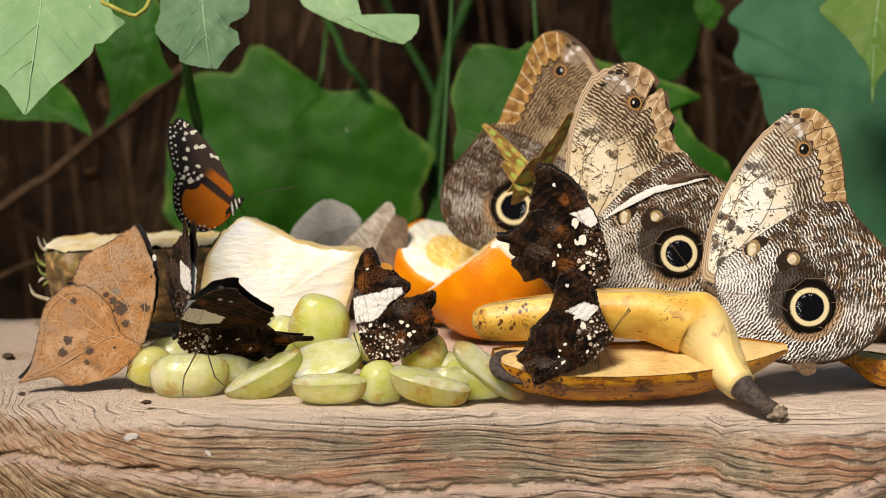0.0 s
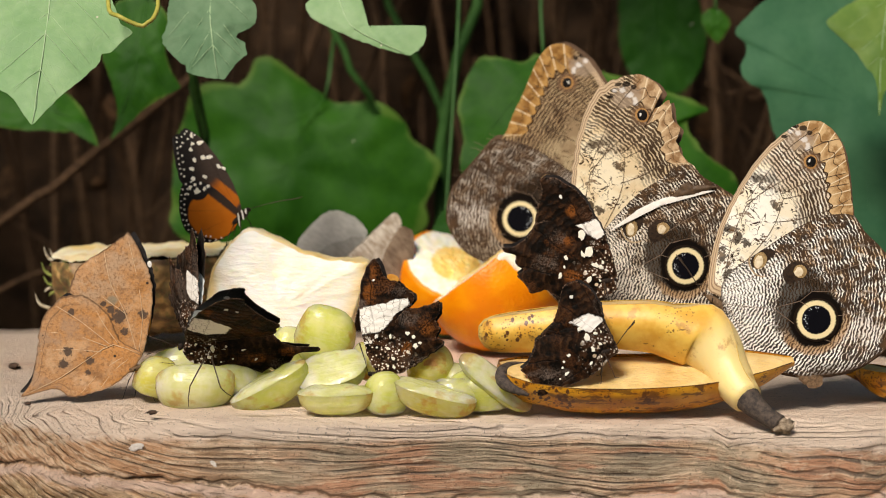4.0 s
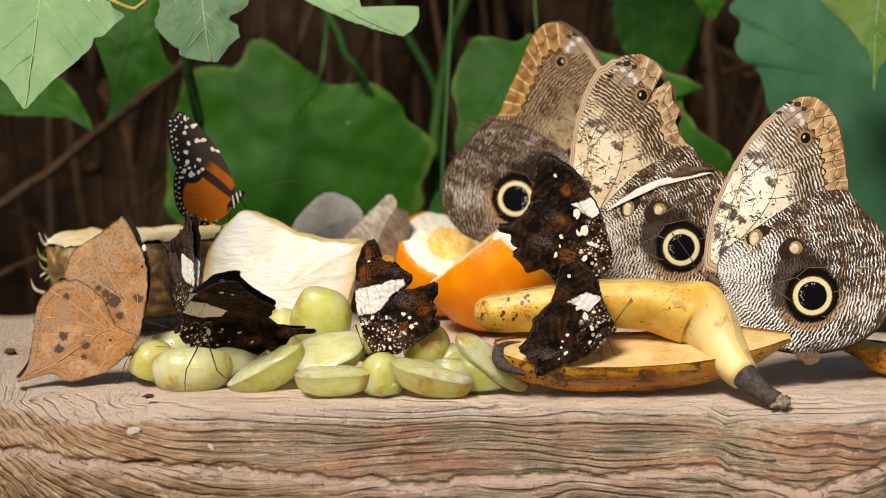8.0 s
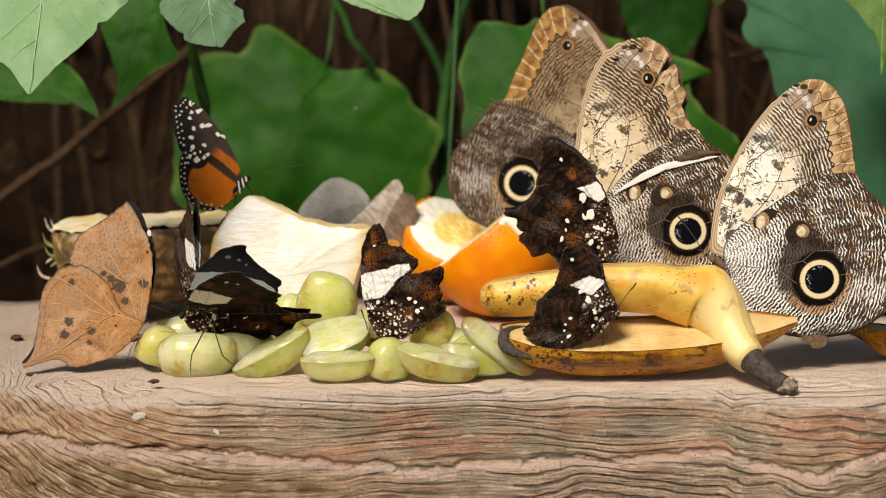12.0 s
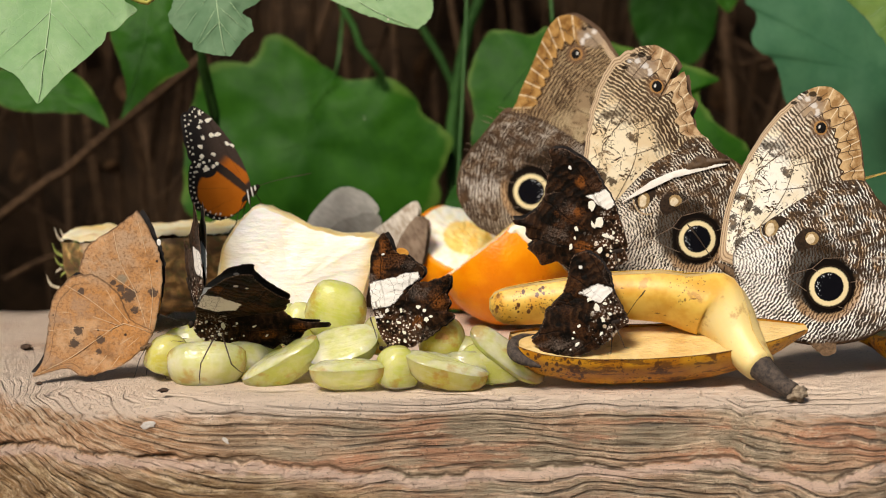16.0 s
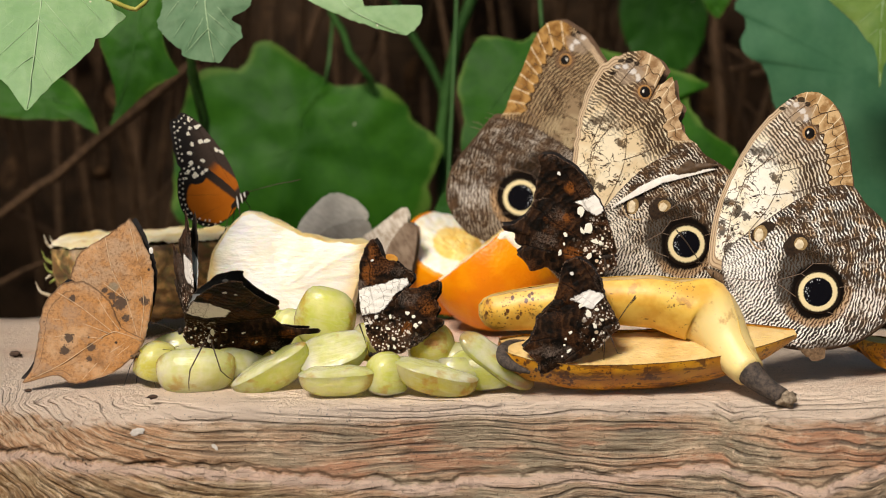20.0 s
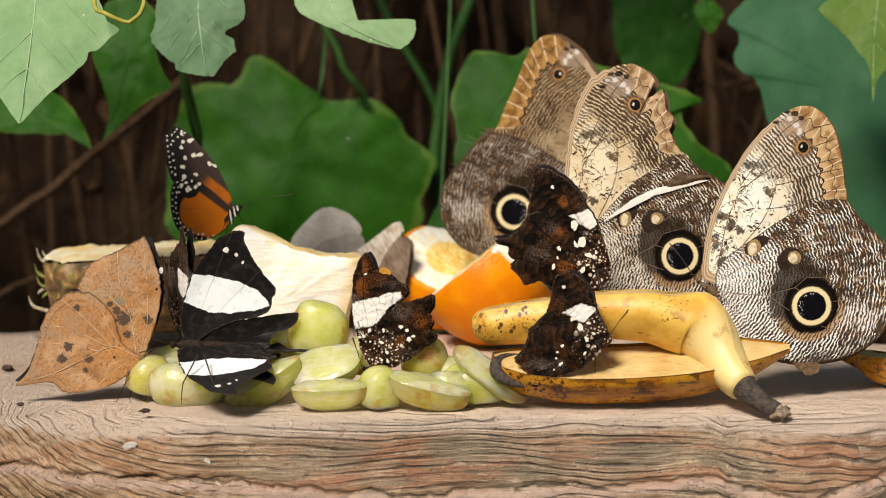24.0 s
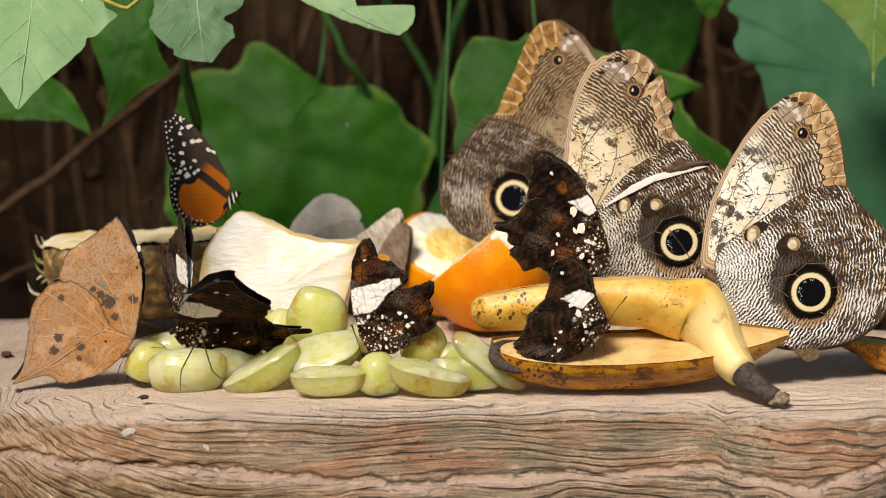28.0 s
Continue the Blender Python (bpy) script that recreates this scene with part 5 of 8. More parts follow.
# the same kind seen nearly edge-on beside the pineapple
BARK = [(-0.6, 3.4, 1.2, 1.4), (0.9, 2.2, 1.4, 1.2), (0.6, 3.0, 1.2, 0.9), (1.6, 1.2, 0.9, 0.9)]
M_BWE_F = bw_paint("worn_banded_forewing", BW_BANDS[:1], (-0.35, 0.0), 1.9, 0.4, 1.0, (), BARK)
M_BWE_H = bw_paint("worn_banded_hindwing", [], (-0.1, 0.2), 1.6, 0.4, 1.0, (), BARK)
bw_edge, _ = banded_butterfly(pose(-0.1085, 0.05, 0.024, 0, -6, 112), "dark banded butterfly with frayed folded wings, seen almost edge-on", BW_FORE, BW_HIND, M_BWE_F, M_BWE_H, M_BW_UP, (-0.75, 0.05), (0.9, 0.05), [(-0.4, -0.3, -2.3), (0.4, -0.3, -2.3), (0.7, 0.3, -2.3)], apart=3.5, rag=3.0)

BWC_FORE = [(0.25, 0.0), (0.07, 0.4), (-0.27, 1.19), (-0.42, 1.75), (-0.83, 2.35), (-1.28, 2.6), (-1.73, 2.52), (-1.95, 2.25), (-2.07, 1.62), (-2.29, 0.93), (-2.75, 0.36), (-1.95, 0.4), (-1.05, 0.4), (-0.26, 0.1)]
BWC_HIND = [(0.34, -0.05), (-0.05, 0.7), (-0.32, 1.0), (-0.7, 0.72), (-1.3, 0.90), (-1.95, 0.71), (-2.86, 0.29), (-3.04, -0.21), (-3.2, -0.67), (-3.52, -1.02), (-3.2, -1.31), (-2.86, -1.69), (-2.82, -2.03), (-2.52, -1.98), (-2.18, -1.79), (-1.28, -1.43), (-0.6, -1.08), (0.07, -0.43)]
M_BWC_F = bw_paint("banana_guest_forewing", [[(-1.6, 0.98), (-0.75, 0.55), (-0.25, 0.75), (-0.33, 1.2), (-0.85, 1.35)]], (0.2, 0.1), 0.8, 0.3, 0.4, (), [(-0.45, 1.7, 0.3, 0.5)])
M_BWC_H = bw_paint("banana_guest_hindwing", [], (0.2, 0.0), 1.6, 0.25, 0.7, (), [(-2.7, -1.3, 0.6, 0.5), (-2.0, -1.2, 0.8, 0.4)])
bw_banana_pose = pose(0.0656, 0.0, 0.0282)
bw_banana, bw_banana_wings = banded_butterfly(bw_banana_pose, "dark brown butterfly with cream-spotted folded wings, sipping on banana", BWC_FORE, BWC_HIND, M_BWC_F, M_BWC_H, M_LEAFUP, (0.25, 0.05), (-1.2, -0.7), [(0.25, -0.4, -1.15), (-0.3, -0.5, -1.4), (-0.35, 0.3, -1.2)],
    [(-1.55, 2.01, 0.10, 0.09)], [(-1.61, -0.35, 0.10, 0.09), (-1.68, -1.08, 0.12, 0.08), (-0.89, 0.39, 0.13, 0.24), (-0.65, -0.06, 0.09, 0.15), (-0.38, 0.17, 0.08, 0.11), (-1.21, 0.72, 0.13, 0.10), (-0.57, 0.58, 0.07, 0.10), (-0.71, -0.63, 0.09, 0.07), (-1.8, -0.6, 0.06, 0.07), (-1.85, -0.85, 0.07, 0.06), (-0.3, -0.35, 0.05, 0.07), (-0.35, 0.65, 0.04, 0.07), (-1.95, -1.3, 0.05, 0.05)], (0.5, -0.2, 0.7))

BWD_FORE = [(0.29, -0.18), (0.2, 0.42), (-0.04, 1.13), (-0.35, 1.97), (-0.83, 2.75), (-1.18, 3.32), (-1.77, 3.8), (-2.36, 4.13), (-2.84, 4.16), (-3.05, 4.04), (-2.95, 3.64), (-3.12, 2.93), (-3.19, 2.2), (-2.36, 2.0), (-1.42, 1.4), (-0.47, 0.5)]
BWD_HIND = [(0.25, -0.42), (-0.1, 0.5), (-0.35, 0.95), (-1.06, 1.73), (-1.65, 2.21), (-2.36, 2.38), (-3.19, 2.24), (-3.43, 1.75), (-3.79, 1.44), (-4.14, 1.2), (-4.59, 1.16), (-4.45, 0.97), (-4.07, 0.87), (-3.98, 0.44), (-3.67, 0.25), (-3.93, -0.04), (-3.55, -0.4), (-3.32, -0.76), (-2.72, -0.62), (-1.89, -1.01), (-0.7, -1.01), (0.13, -0.66)]
M_BWD_F = bw_paint("orange_guest_forewing", [[(-1.45, 2.15), (-0.6, 1.55), (-0.15, 1.9), (-0.55, 2.45)]], (0.2, -0.2), 2.2, 0.35, 1.0, [(-1.7, 2.75, 0.3, 0.35)], [(-0.9, 2.75, 0.5, 0.5), (-2.4, 3.95, 0.6, 0.25)])
M_BWD_H = bw_paint("orange_guest_hindwing", [], (0.2, -0.5), 2.1, 0.35, 1.0, [(-1.6, 0.0, 0.5, 0.35), (-1.8, 1.5, 0.3, 0.25)], [(-2.7, 0.6, 0.7, 0.6), (-2.3, 1.6, 0.5, 0.4)])
bw_back, _ = banded_butterfly(pose(0.0688, 0.05, 0.0516), "nearly black butterfly with a ragged tailed hindwing, beside orange", BWD_FORE, BWD_HIND, M_BWD_F, M_BWD_H, M_LEAFUP, (0.3, -0.1), (-1.4, -0.4), [(0.2, -0.4, -2.2), (-0.2, -0.3, -2.2), (-0.4, 0.4, -2.2)],
    [(-2.17, 3.35, 0.10, 0.09)], [(-1.89, 0.78, 0.11, 0.13), (-2.13, 0.02, 0.15, 0.09), (-0.94, 1.05, 0.26, 0.24), (-1.2, 0.95, 0.1, 0.2), (-0.66, 0.49, 0.11, 0.20), (-0.72, 0.08, 0.09, 0.08), (-0.90, -0.12, 0.18, 0.13), (-1.25, 1.75, 0.26, 0.18), (-0.42, 0.42, 0.1, 0.14), (-0.2, 0.3, 0.06, 0.08), (-0.45, -0.15, 0.06, 0.07), (-0.35, 0.62, 0.07, 0.1), (-1.95, 0.4, 0.06, 0.08)], (0.5, -0.2, 0.7))

# the one on the grapes that opens its wings; it leans towards the front
BWA_FORE = [(-0.09, 0.0), (-0.29, 0.69), (-0.19, 1.63), (0.26, 2.92), (0.74, 3.62), (1.33, 4.32), (1.8, 4.62), (2.27, 4.68), (2.45, 4.59), (2.40, 4.31), (2.60, 3.84), (2.93, 3.25), (3.36, 2.69), (3.68, 2.26), (3.51, 1.84), (3.40, 1.37), (2.89, 1.10), (2.07, 0.95), (1.14, 0.6), (0.31, 0.05)]
BWA_HIND = [(0.07, 0.05), (1.13, 0.68), (2.07, 0.98), (3.0, 1.09), (3.94, 1.23), (4.52, 1.25), (4.56, 0.96), (4.28, 0.66), (3.69, 0.43), (3.45, 0.19), (3.40, -0.09), (3.16, -0.33), (3.44, -0.43), (3.84, -0.48), (3.72, -0.62), (2.97, -0.68), (2.27, -0.85), (1.40, -0.85), (0.5, -0.35)]
BWA_BANDS = [[(0.28, 2.88), (-0.12, 1.75), (0.9, 1.30), (1.84, 1.26), (2.1, 2.56), (0.95, 2.84)], [(2.0, 2.6), (1.6, 1.27), (2.78, 1.36), (3.44, 1.55), (3.25, 1.84), (2.91, 2.2)]]
M_BWA_F = bw_paint("grape_guest_forewing", [[(0.28, 2.88), (-0.12, 1.75), (0.57, 1.44), (1.4, 1.5), (1.7, 2.1), (0.95, 2.84)]], (0.0, 0.0), 1.4, 0.45, 0.8, [(1.0, 3.3, 0.6, 0.4)])
M_BWA_H = bw_paint("grape_guest_hindwing", [], (0.0, 0.0), 1.8, 0.25, 1.0, [(2.2, 0.1, 0.5, 0.3)], [(3.4, 0.5, 0.5, 0.4)])
M_BWA_UF = bw_upper_paint("grape_guest_upperside", BWA_BANDS)
M_BWA_UH = bw_upper_paint("grape_guest_hind_upperside", [])
bw_grape_pose = pose(-0.1043, 0.030, 0.0226, 63, 0, 0)
bw_grape, bw_grape_wings = banded_butterfly(bw_grape_pose, "black butterfly with white wing bands perched on green grapes", BWA_FORE, BWA_HIND, M_BWA_F, M_BWA_H, M_BWA_UF, (-0.75, -0.05), (2.3, -0.35), [(0.2, 1.2, -0.9), (1.0, 1.3, -0.9)],
    [(1.67, 3.89, 0.15, 0.12), (2.08, 3.68, 0.09, 0.09)], [(0.63, 0.29, 0.11, 0.1), (0.44, 0.05, 0.09, 0.1), (1.15, 0.55, 0.17, 0.2), (1.05, 0.1, 0.11, 0.14), (0.83, -0.1, 0.09, 0.1), (0.65, -0.25, 0.07, 0.08), (2.3, 0.35, 0.10, 0.09), (2.55, -0.35, 0.09, 0.08), (1.5, 0.2, 0.07, 0.06), (1.35, -0.2, 0.08, 0.07), (0.75, 0.45, 0.08, 0.1)], (-0.9, -0.3, 0.1), apart=6.0)
for s in (-1, 1):
    scatter_dots(bw_grape, bw_grape_wings[s][0], [(1.67, 3.89, 0.18, 0.15), (2.08, 3.68, 0.12, 0.10), (2.35, 3.37, 0.10, 0.07)], M_WHITE, -s, -0.055, "white wing spot")
    bw_grape_wings[s][1].data.materials[1] = M_BWA_UH
# the inner fold of its near hindwing, which hides the body while the wings are shut
BWA_FOLD = [(-0.18, 0.54), (0.95, 0.89), (2.11, 0.96), (3.26, 0.76), (3.7, 0.38), (4.35, 0.24), (5.13, 0.22), (5.15, 0.01), (4.33, -0.09), (4.02, -0.4), (3.76, -0.87), (3.63, -1.12), (3.3, -0.73), (2.94, -0.95), (2.57, -1.2), (1.99, -1.22), (1.29, -1.05), (0.71, -0.99), (0.14, -0.76), (-0.3, -0.43), (-0.46, -0.01)]
M_BWA_FOLD = bw_paint("grape_guest_hindwing_fold", [], (-0.2, -0.1), 1.5, 0.3, 1.0, [(2.6, -0.3, 0.5, 0.3), (3.9, 0.0, 0.4, 0.3)], [(3.5, -0.6, 0.5, 0.4), (2.2, -1.0, 0.8, 0.2)])
bw_grape_fold = wing(bw_grape, "hindwing_fold", BWA_FOLD, M_BWA_FOLD, M_BWA_UH, -1, 0.30, label="dark spotted inner fold of the hindwing", jag=0.02, bulge=0.10, rings=11, n=150, ripple=0.05)
scatter_dots(bw_grape, bw_grape_fold, [(0.95, 0.62, 0.20, 0.13), (0.78, 0.12, 0.20, 0.14), (0.62, -0.28, 0.12, 0.12), (0.1, 0.35, 0.08, 0.07), (-0.1, -0.1, 0.07, 0.06), (2.05, 0.1, 0.12, 0.06), (2.55, -0.35, 0.11, 0.06), (1.35, 0.25, 0.08, 0.07), (1.1, -0.5, 0.06, 0.06), (0.3, -0.35, 0.08, 0.07), (0.95, -0.75, 0.06, 0.05), (1.6, -0.35, 0.05, 0.05)], M_CREAMSPOT, -1, 0.40, "cream wing spot")
# its forelegs grip the grapes in front
for way in ([(-9.75, 0.9, 2.1), (-10.2, -0.4, 1.13), (-10.28, -0.3, 0.61), (-10.28, -0.2, 0.27)], [(-9.5, 0.9, 2.1), (-8.98, -0.4, 1.08), (-8.74, -0.2, 0.8), (-8.58, 0.0, 0.67)]):
    part("leg", tube("leg", [bw_grape_pose.inverted() @ (Vector(p) / 100) * 100 for p in way], [0.034, 0.026, 0.02, 0.014], M_LEG, 7), bw_grape)

TIGER_FORE = [(0.03, 0.06), (-0.13, 0.84), (-0.45, 1.62), (-1.0, 2.51), (-1.77, 3.46), (-2.43, 3.96), (-2.74, 4.02), (-2.81, 3.78), (-3.15, 3.72), (-3.11, 3.07), (-3.01, 2.29), (-2.78, 1.49), (-2.02, 1.25), (-1.02, 0.75)]
TIGER_HIND = [(0.03, 0.0), (-1.02, 1.06), (-1.9, 1.6), (-2.69, 1.42), (-2.9, 0.95), (-2.93, 0.17), (-2.74, -0.62), (-2.27, -1.12), (-1.6, -1.38), (-0.93, -1.23), (-0.37, -0.84), (-0.14, -0.45)]


def tiger_butterfly(m):
    bf = thing("tiger_butterfly", m, "black and orange butterfly with white-spotted folded wings, on pineapple", "butterfly")
    rng = np.random.RandomState(4)
    rim_f, rim_h = spline(TIGER_FORE, 90), spline(TIGER_HIND, 90)
    big = [(-1.96, 3.36, 0.20, 0.14), (-1.49, 2.69, 0.20, 0.13), (-1.79, 2.64, 0.15, 0.14), (-1.87, 2.40, 0.11, 0.10), (-1.04, 2.23, 0.12, 0.16), (-0.80, 2.15, 0.10, 0.17), (-1.67, 1.80, 0.19, 0.19), (-2.31, 2.10, 0.12, 0.17), (-2.19, 2.56, 0.12, 0.16), (-2.29, 3.31, 0.13, 0.11), (-2.35, 3.70, 0.12, 0.08), (-2.37, 3.02, 0.11, 0.12), (-2.26, 1.64, 0.13, 0.11)]
    small = [tuple(p * 0.965) + (0.065, 0.055) for p in rim_f[36:62:2]] + [tuple(p * 0.90 + rng.normal(0, 0.03, 2)) + (0.07, 0.065) for p in rim_f[39:62:3]]
    hind = [(-2.06, 1.05, 0.19, 0.19), (-1.71, 1.15, 0.13, 0.11), (-2.16, 1.35, 0.10, 0.09), (-2.41, 1.21, 0.11, 0.13), (-1.54, 1.29, 0.11, 0.10), (-1.9, 1.42, 0.08, 0.07), (-2.5, 0.9, 0.08, 0.09)]
    ring = [tuple(p * 0.965) + (0.055, 0.055) for p in rim_h[30:78:3]] + [tuple(np.array((-1.4, 0.1)) + (p - np.array((-1.4, 0.1))) * 0.83) + (0.07, 0.06) for p in rim_h[31:72:3]]
    for s in (-1, 1):
        f = wing(bf, "forewing", TIGER_FORE, M_TIGER_F, M_LEAFUP, s, 0.04, bulge=0.08, jag=0.015)
        h = wing(bf, "hindwing", TIGER_HIND, M_TIGER_H, M_LEAFUP, s, 0.08, bulge=0.08, jag=0.015)
        if s > 0:
            f.matrix_basis = h.matrix_basis = pose(0, 0, 0, -2, -2, 0)
        scatter_dots(bf, f, big + small, M_CREAMSPOT, s, 0.108, "cream-white wing spot")
        scatter_dots(bf, h, hind + ring, M_CREAMSPOT, s, 0.145, "cream-white wing spot")
    body(bf, (0.42, 0.22), (-0.5, -0.62), M_DARKFUR, 0.2, 2.6, (0.95, -0.1, 0.22), False)
    for x, z, a, c in ((-0.06, -0.28, 8, 0.34), (0.12, -0.05, 12, 0.26), (0.27, 0.12, 10, 0.14)):
        part("thorax_stripe", dot("thorax_stripe", x, z, 0.04, c, M_WHITE, a, 0.20, -1), bf, "pale stripe on the thorax")
    legs(bf, [(0.15, -0.5, -1.9), (-0.75, -0.5, -1.95), (0.75, 0.3, -1.35), (-0.5, 0.4, -1.9)], [(0.0, -0.3), (-0.3, -0.5), (0.2, -0.1), (-0.2, -0.4)])
    return bf


tiger_pose = pose(-0.0995 * 0.958, 0.125, 0.135 + (0.0685 - 0.135) * 0.958) @ Matrix.Scale(0.958, 4)
tiger = tiger_butterfly(tiger_pose)

MAL_FORE = [(0, 0), (0.25, 0.9), (0.2, 2.0), (-0.1, 3.0), (-0.6, 3.6), (-1.1, 3.5), (-1.2, 2.8), (-1.5, 2.0), (-1.7, 1.4), (-1.0, 0.7)]
MAL_HIND = [(0, 0), (-1.0, 0.9), (-1.8, 1.3), (-2.5, 1.1), (-2.9, 0.3), (-3.1, -0.5), (-2.5, -0.5), (-2.0, -1.2), (-1.2, -1.2), (-0.4, -0.6)]


def malachite_butterfly():
    bf = thing("malachite_butterfly", pose(0.05, 0.16, 0.07), "green and yellow-brown malachite butterfly with spread wings", "butterfly")
    sides = {}
    for s in (-1, 1):
        f = wing(bf, "forewing", MAL_FORE, M_MALACHITE, M_MALACHITE, s, 0.03, bulge=0.05, jag=0.02)
        h = wing(bf, "hindwing", MAL_HIND, M_MALACHITE, M_MALACHITE, s, 0.05, bulge=0.05, jag=0.03)
        sides[s] = (f, h)
    body(bf, (0.5, 0.1), (-1.5, -0.6), M_FUR, 0.17, 1.2, (0.8, -0.3, 0.5))
    return bf, sides


malachite, malachite_wings = malachite_butterfly()


def dull_butterfly(m, label, fore, hind, mf, mh):
    """A dull butterfly at the back, its wings folded."""
    bf = thing("dull_butterfly", m, label, "butterfly", "dull butterflies behind the fruit")
    for s in (-1, 1):
        wing(bf, "forewing", fore, mf, mf, s, 0.06 if s < 0 else 0.20, jag=0.02, bulge=0.08)
        wing(bf, "hindwing", hind, mh, mh, s, 0.11 if s < 0 else 0.25, jag=0.02, bulge=0.08)
    body(bf, (-0.3, -0.1), (2.0, -0.9), M_FUR, 0.2, 1.2, (-0.6, -0.3, 0.7))
    legs(bf, [(-0.2, -0.4, -3.3), (0.4, -0.4, -3.3), (0.8, 0.4, -3.3)], [(0, -0.2), (0.2, -0.3), (0.4, -0.3)])
    return bf


dull_butterfly(pose(-0.075, 0.245, 0.032, 0, -8, 0), "pale grey butterfly with rounded folded wings behind the pineapple",
               [(0.1, -0.2), (-0.35, 0.6), (-0.25, 1.3), (0.2, 1.95), (0.96, 2.6), (1.73, 3.01), (2.46, 2.9), (3.13, 2.45), (3.57, 1.79), (3.4, 1.3), (2.3, 1.2), (1.2, 0.8)],
               [(0.3, -0.3), (0.2, 0.7), (0.9, 1.25), (2.0, 1.55), (3.2, 1.5), (3.6, 1.2), (3.66, 0.6), (3.5, -0.6), (2.9, -1.5), (1.8, -1.7), (0.8, -1.2)], M_GREYWING, M_GREYHIND)
brown_back_pose = pose(-0.038, 0.225, 0.034, 0, 4, 18)
brown_back = dull_butterfly(brown_back_pose, "brown butterfly with pale-flanked folded wings behind the fruit",
                           [(-0.6, -0.2), (-1.37, 0.71), (-0.59, 1.66), (0.27, 2.55), (0.8, 3.1), (1.05, 3.12), (1.3, 2.75), (1.2, 2.1), (0.9, 1.2), (0.4, 0.2)],
                           [(0.0, -0.6), (0.35, 0.6), (0.75, 1.7), (1.3, 2.5), (1.92, 2.29), (2.07, 1.59), (2.06, 0.11), (1.8, -0.85), (0.9, -1.2)], M_PALEWING, M_BROWNWING)


# ---- the board ----
def lerp_table(table, x):
    for (a, p), (b, q) in zip(table, table[1:]):
        if x <= b:
            t = min(max((x - a) / (b - a), 0), 1)
            t = t * t * (3 - 2 * t)
            return p + (q - p) * t
    return table[-1][1]


FRONT = [(-0.45, 0.03), (-0.22, 0.012), (-0.18, 0.0), (-0.14, -0.014), (-0.06, -0.012), (0.0, -0.002), (0.06, 0.003), (0.105, 0.003), (0.118, -0.012), (0.135, -0.030), (0.155, -0.026), (0.18, -0.016), (0.26, -0.02), (0.45, 0.01)]
BACK = [(-0.45, 0.22), (-0.23, 0.262), (-0.1, 0.265), (0.1, 0.24), (0.22, 0.20), (0.45, 0.2)]


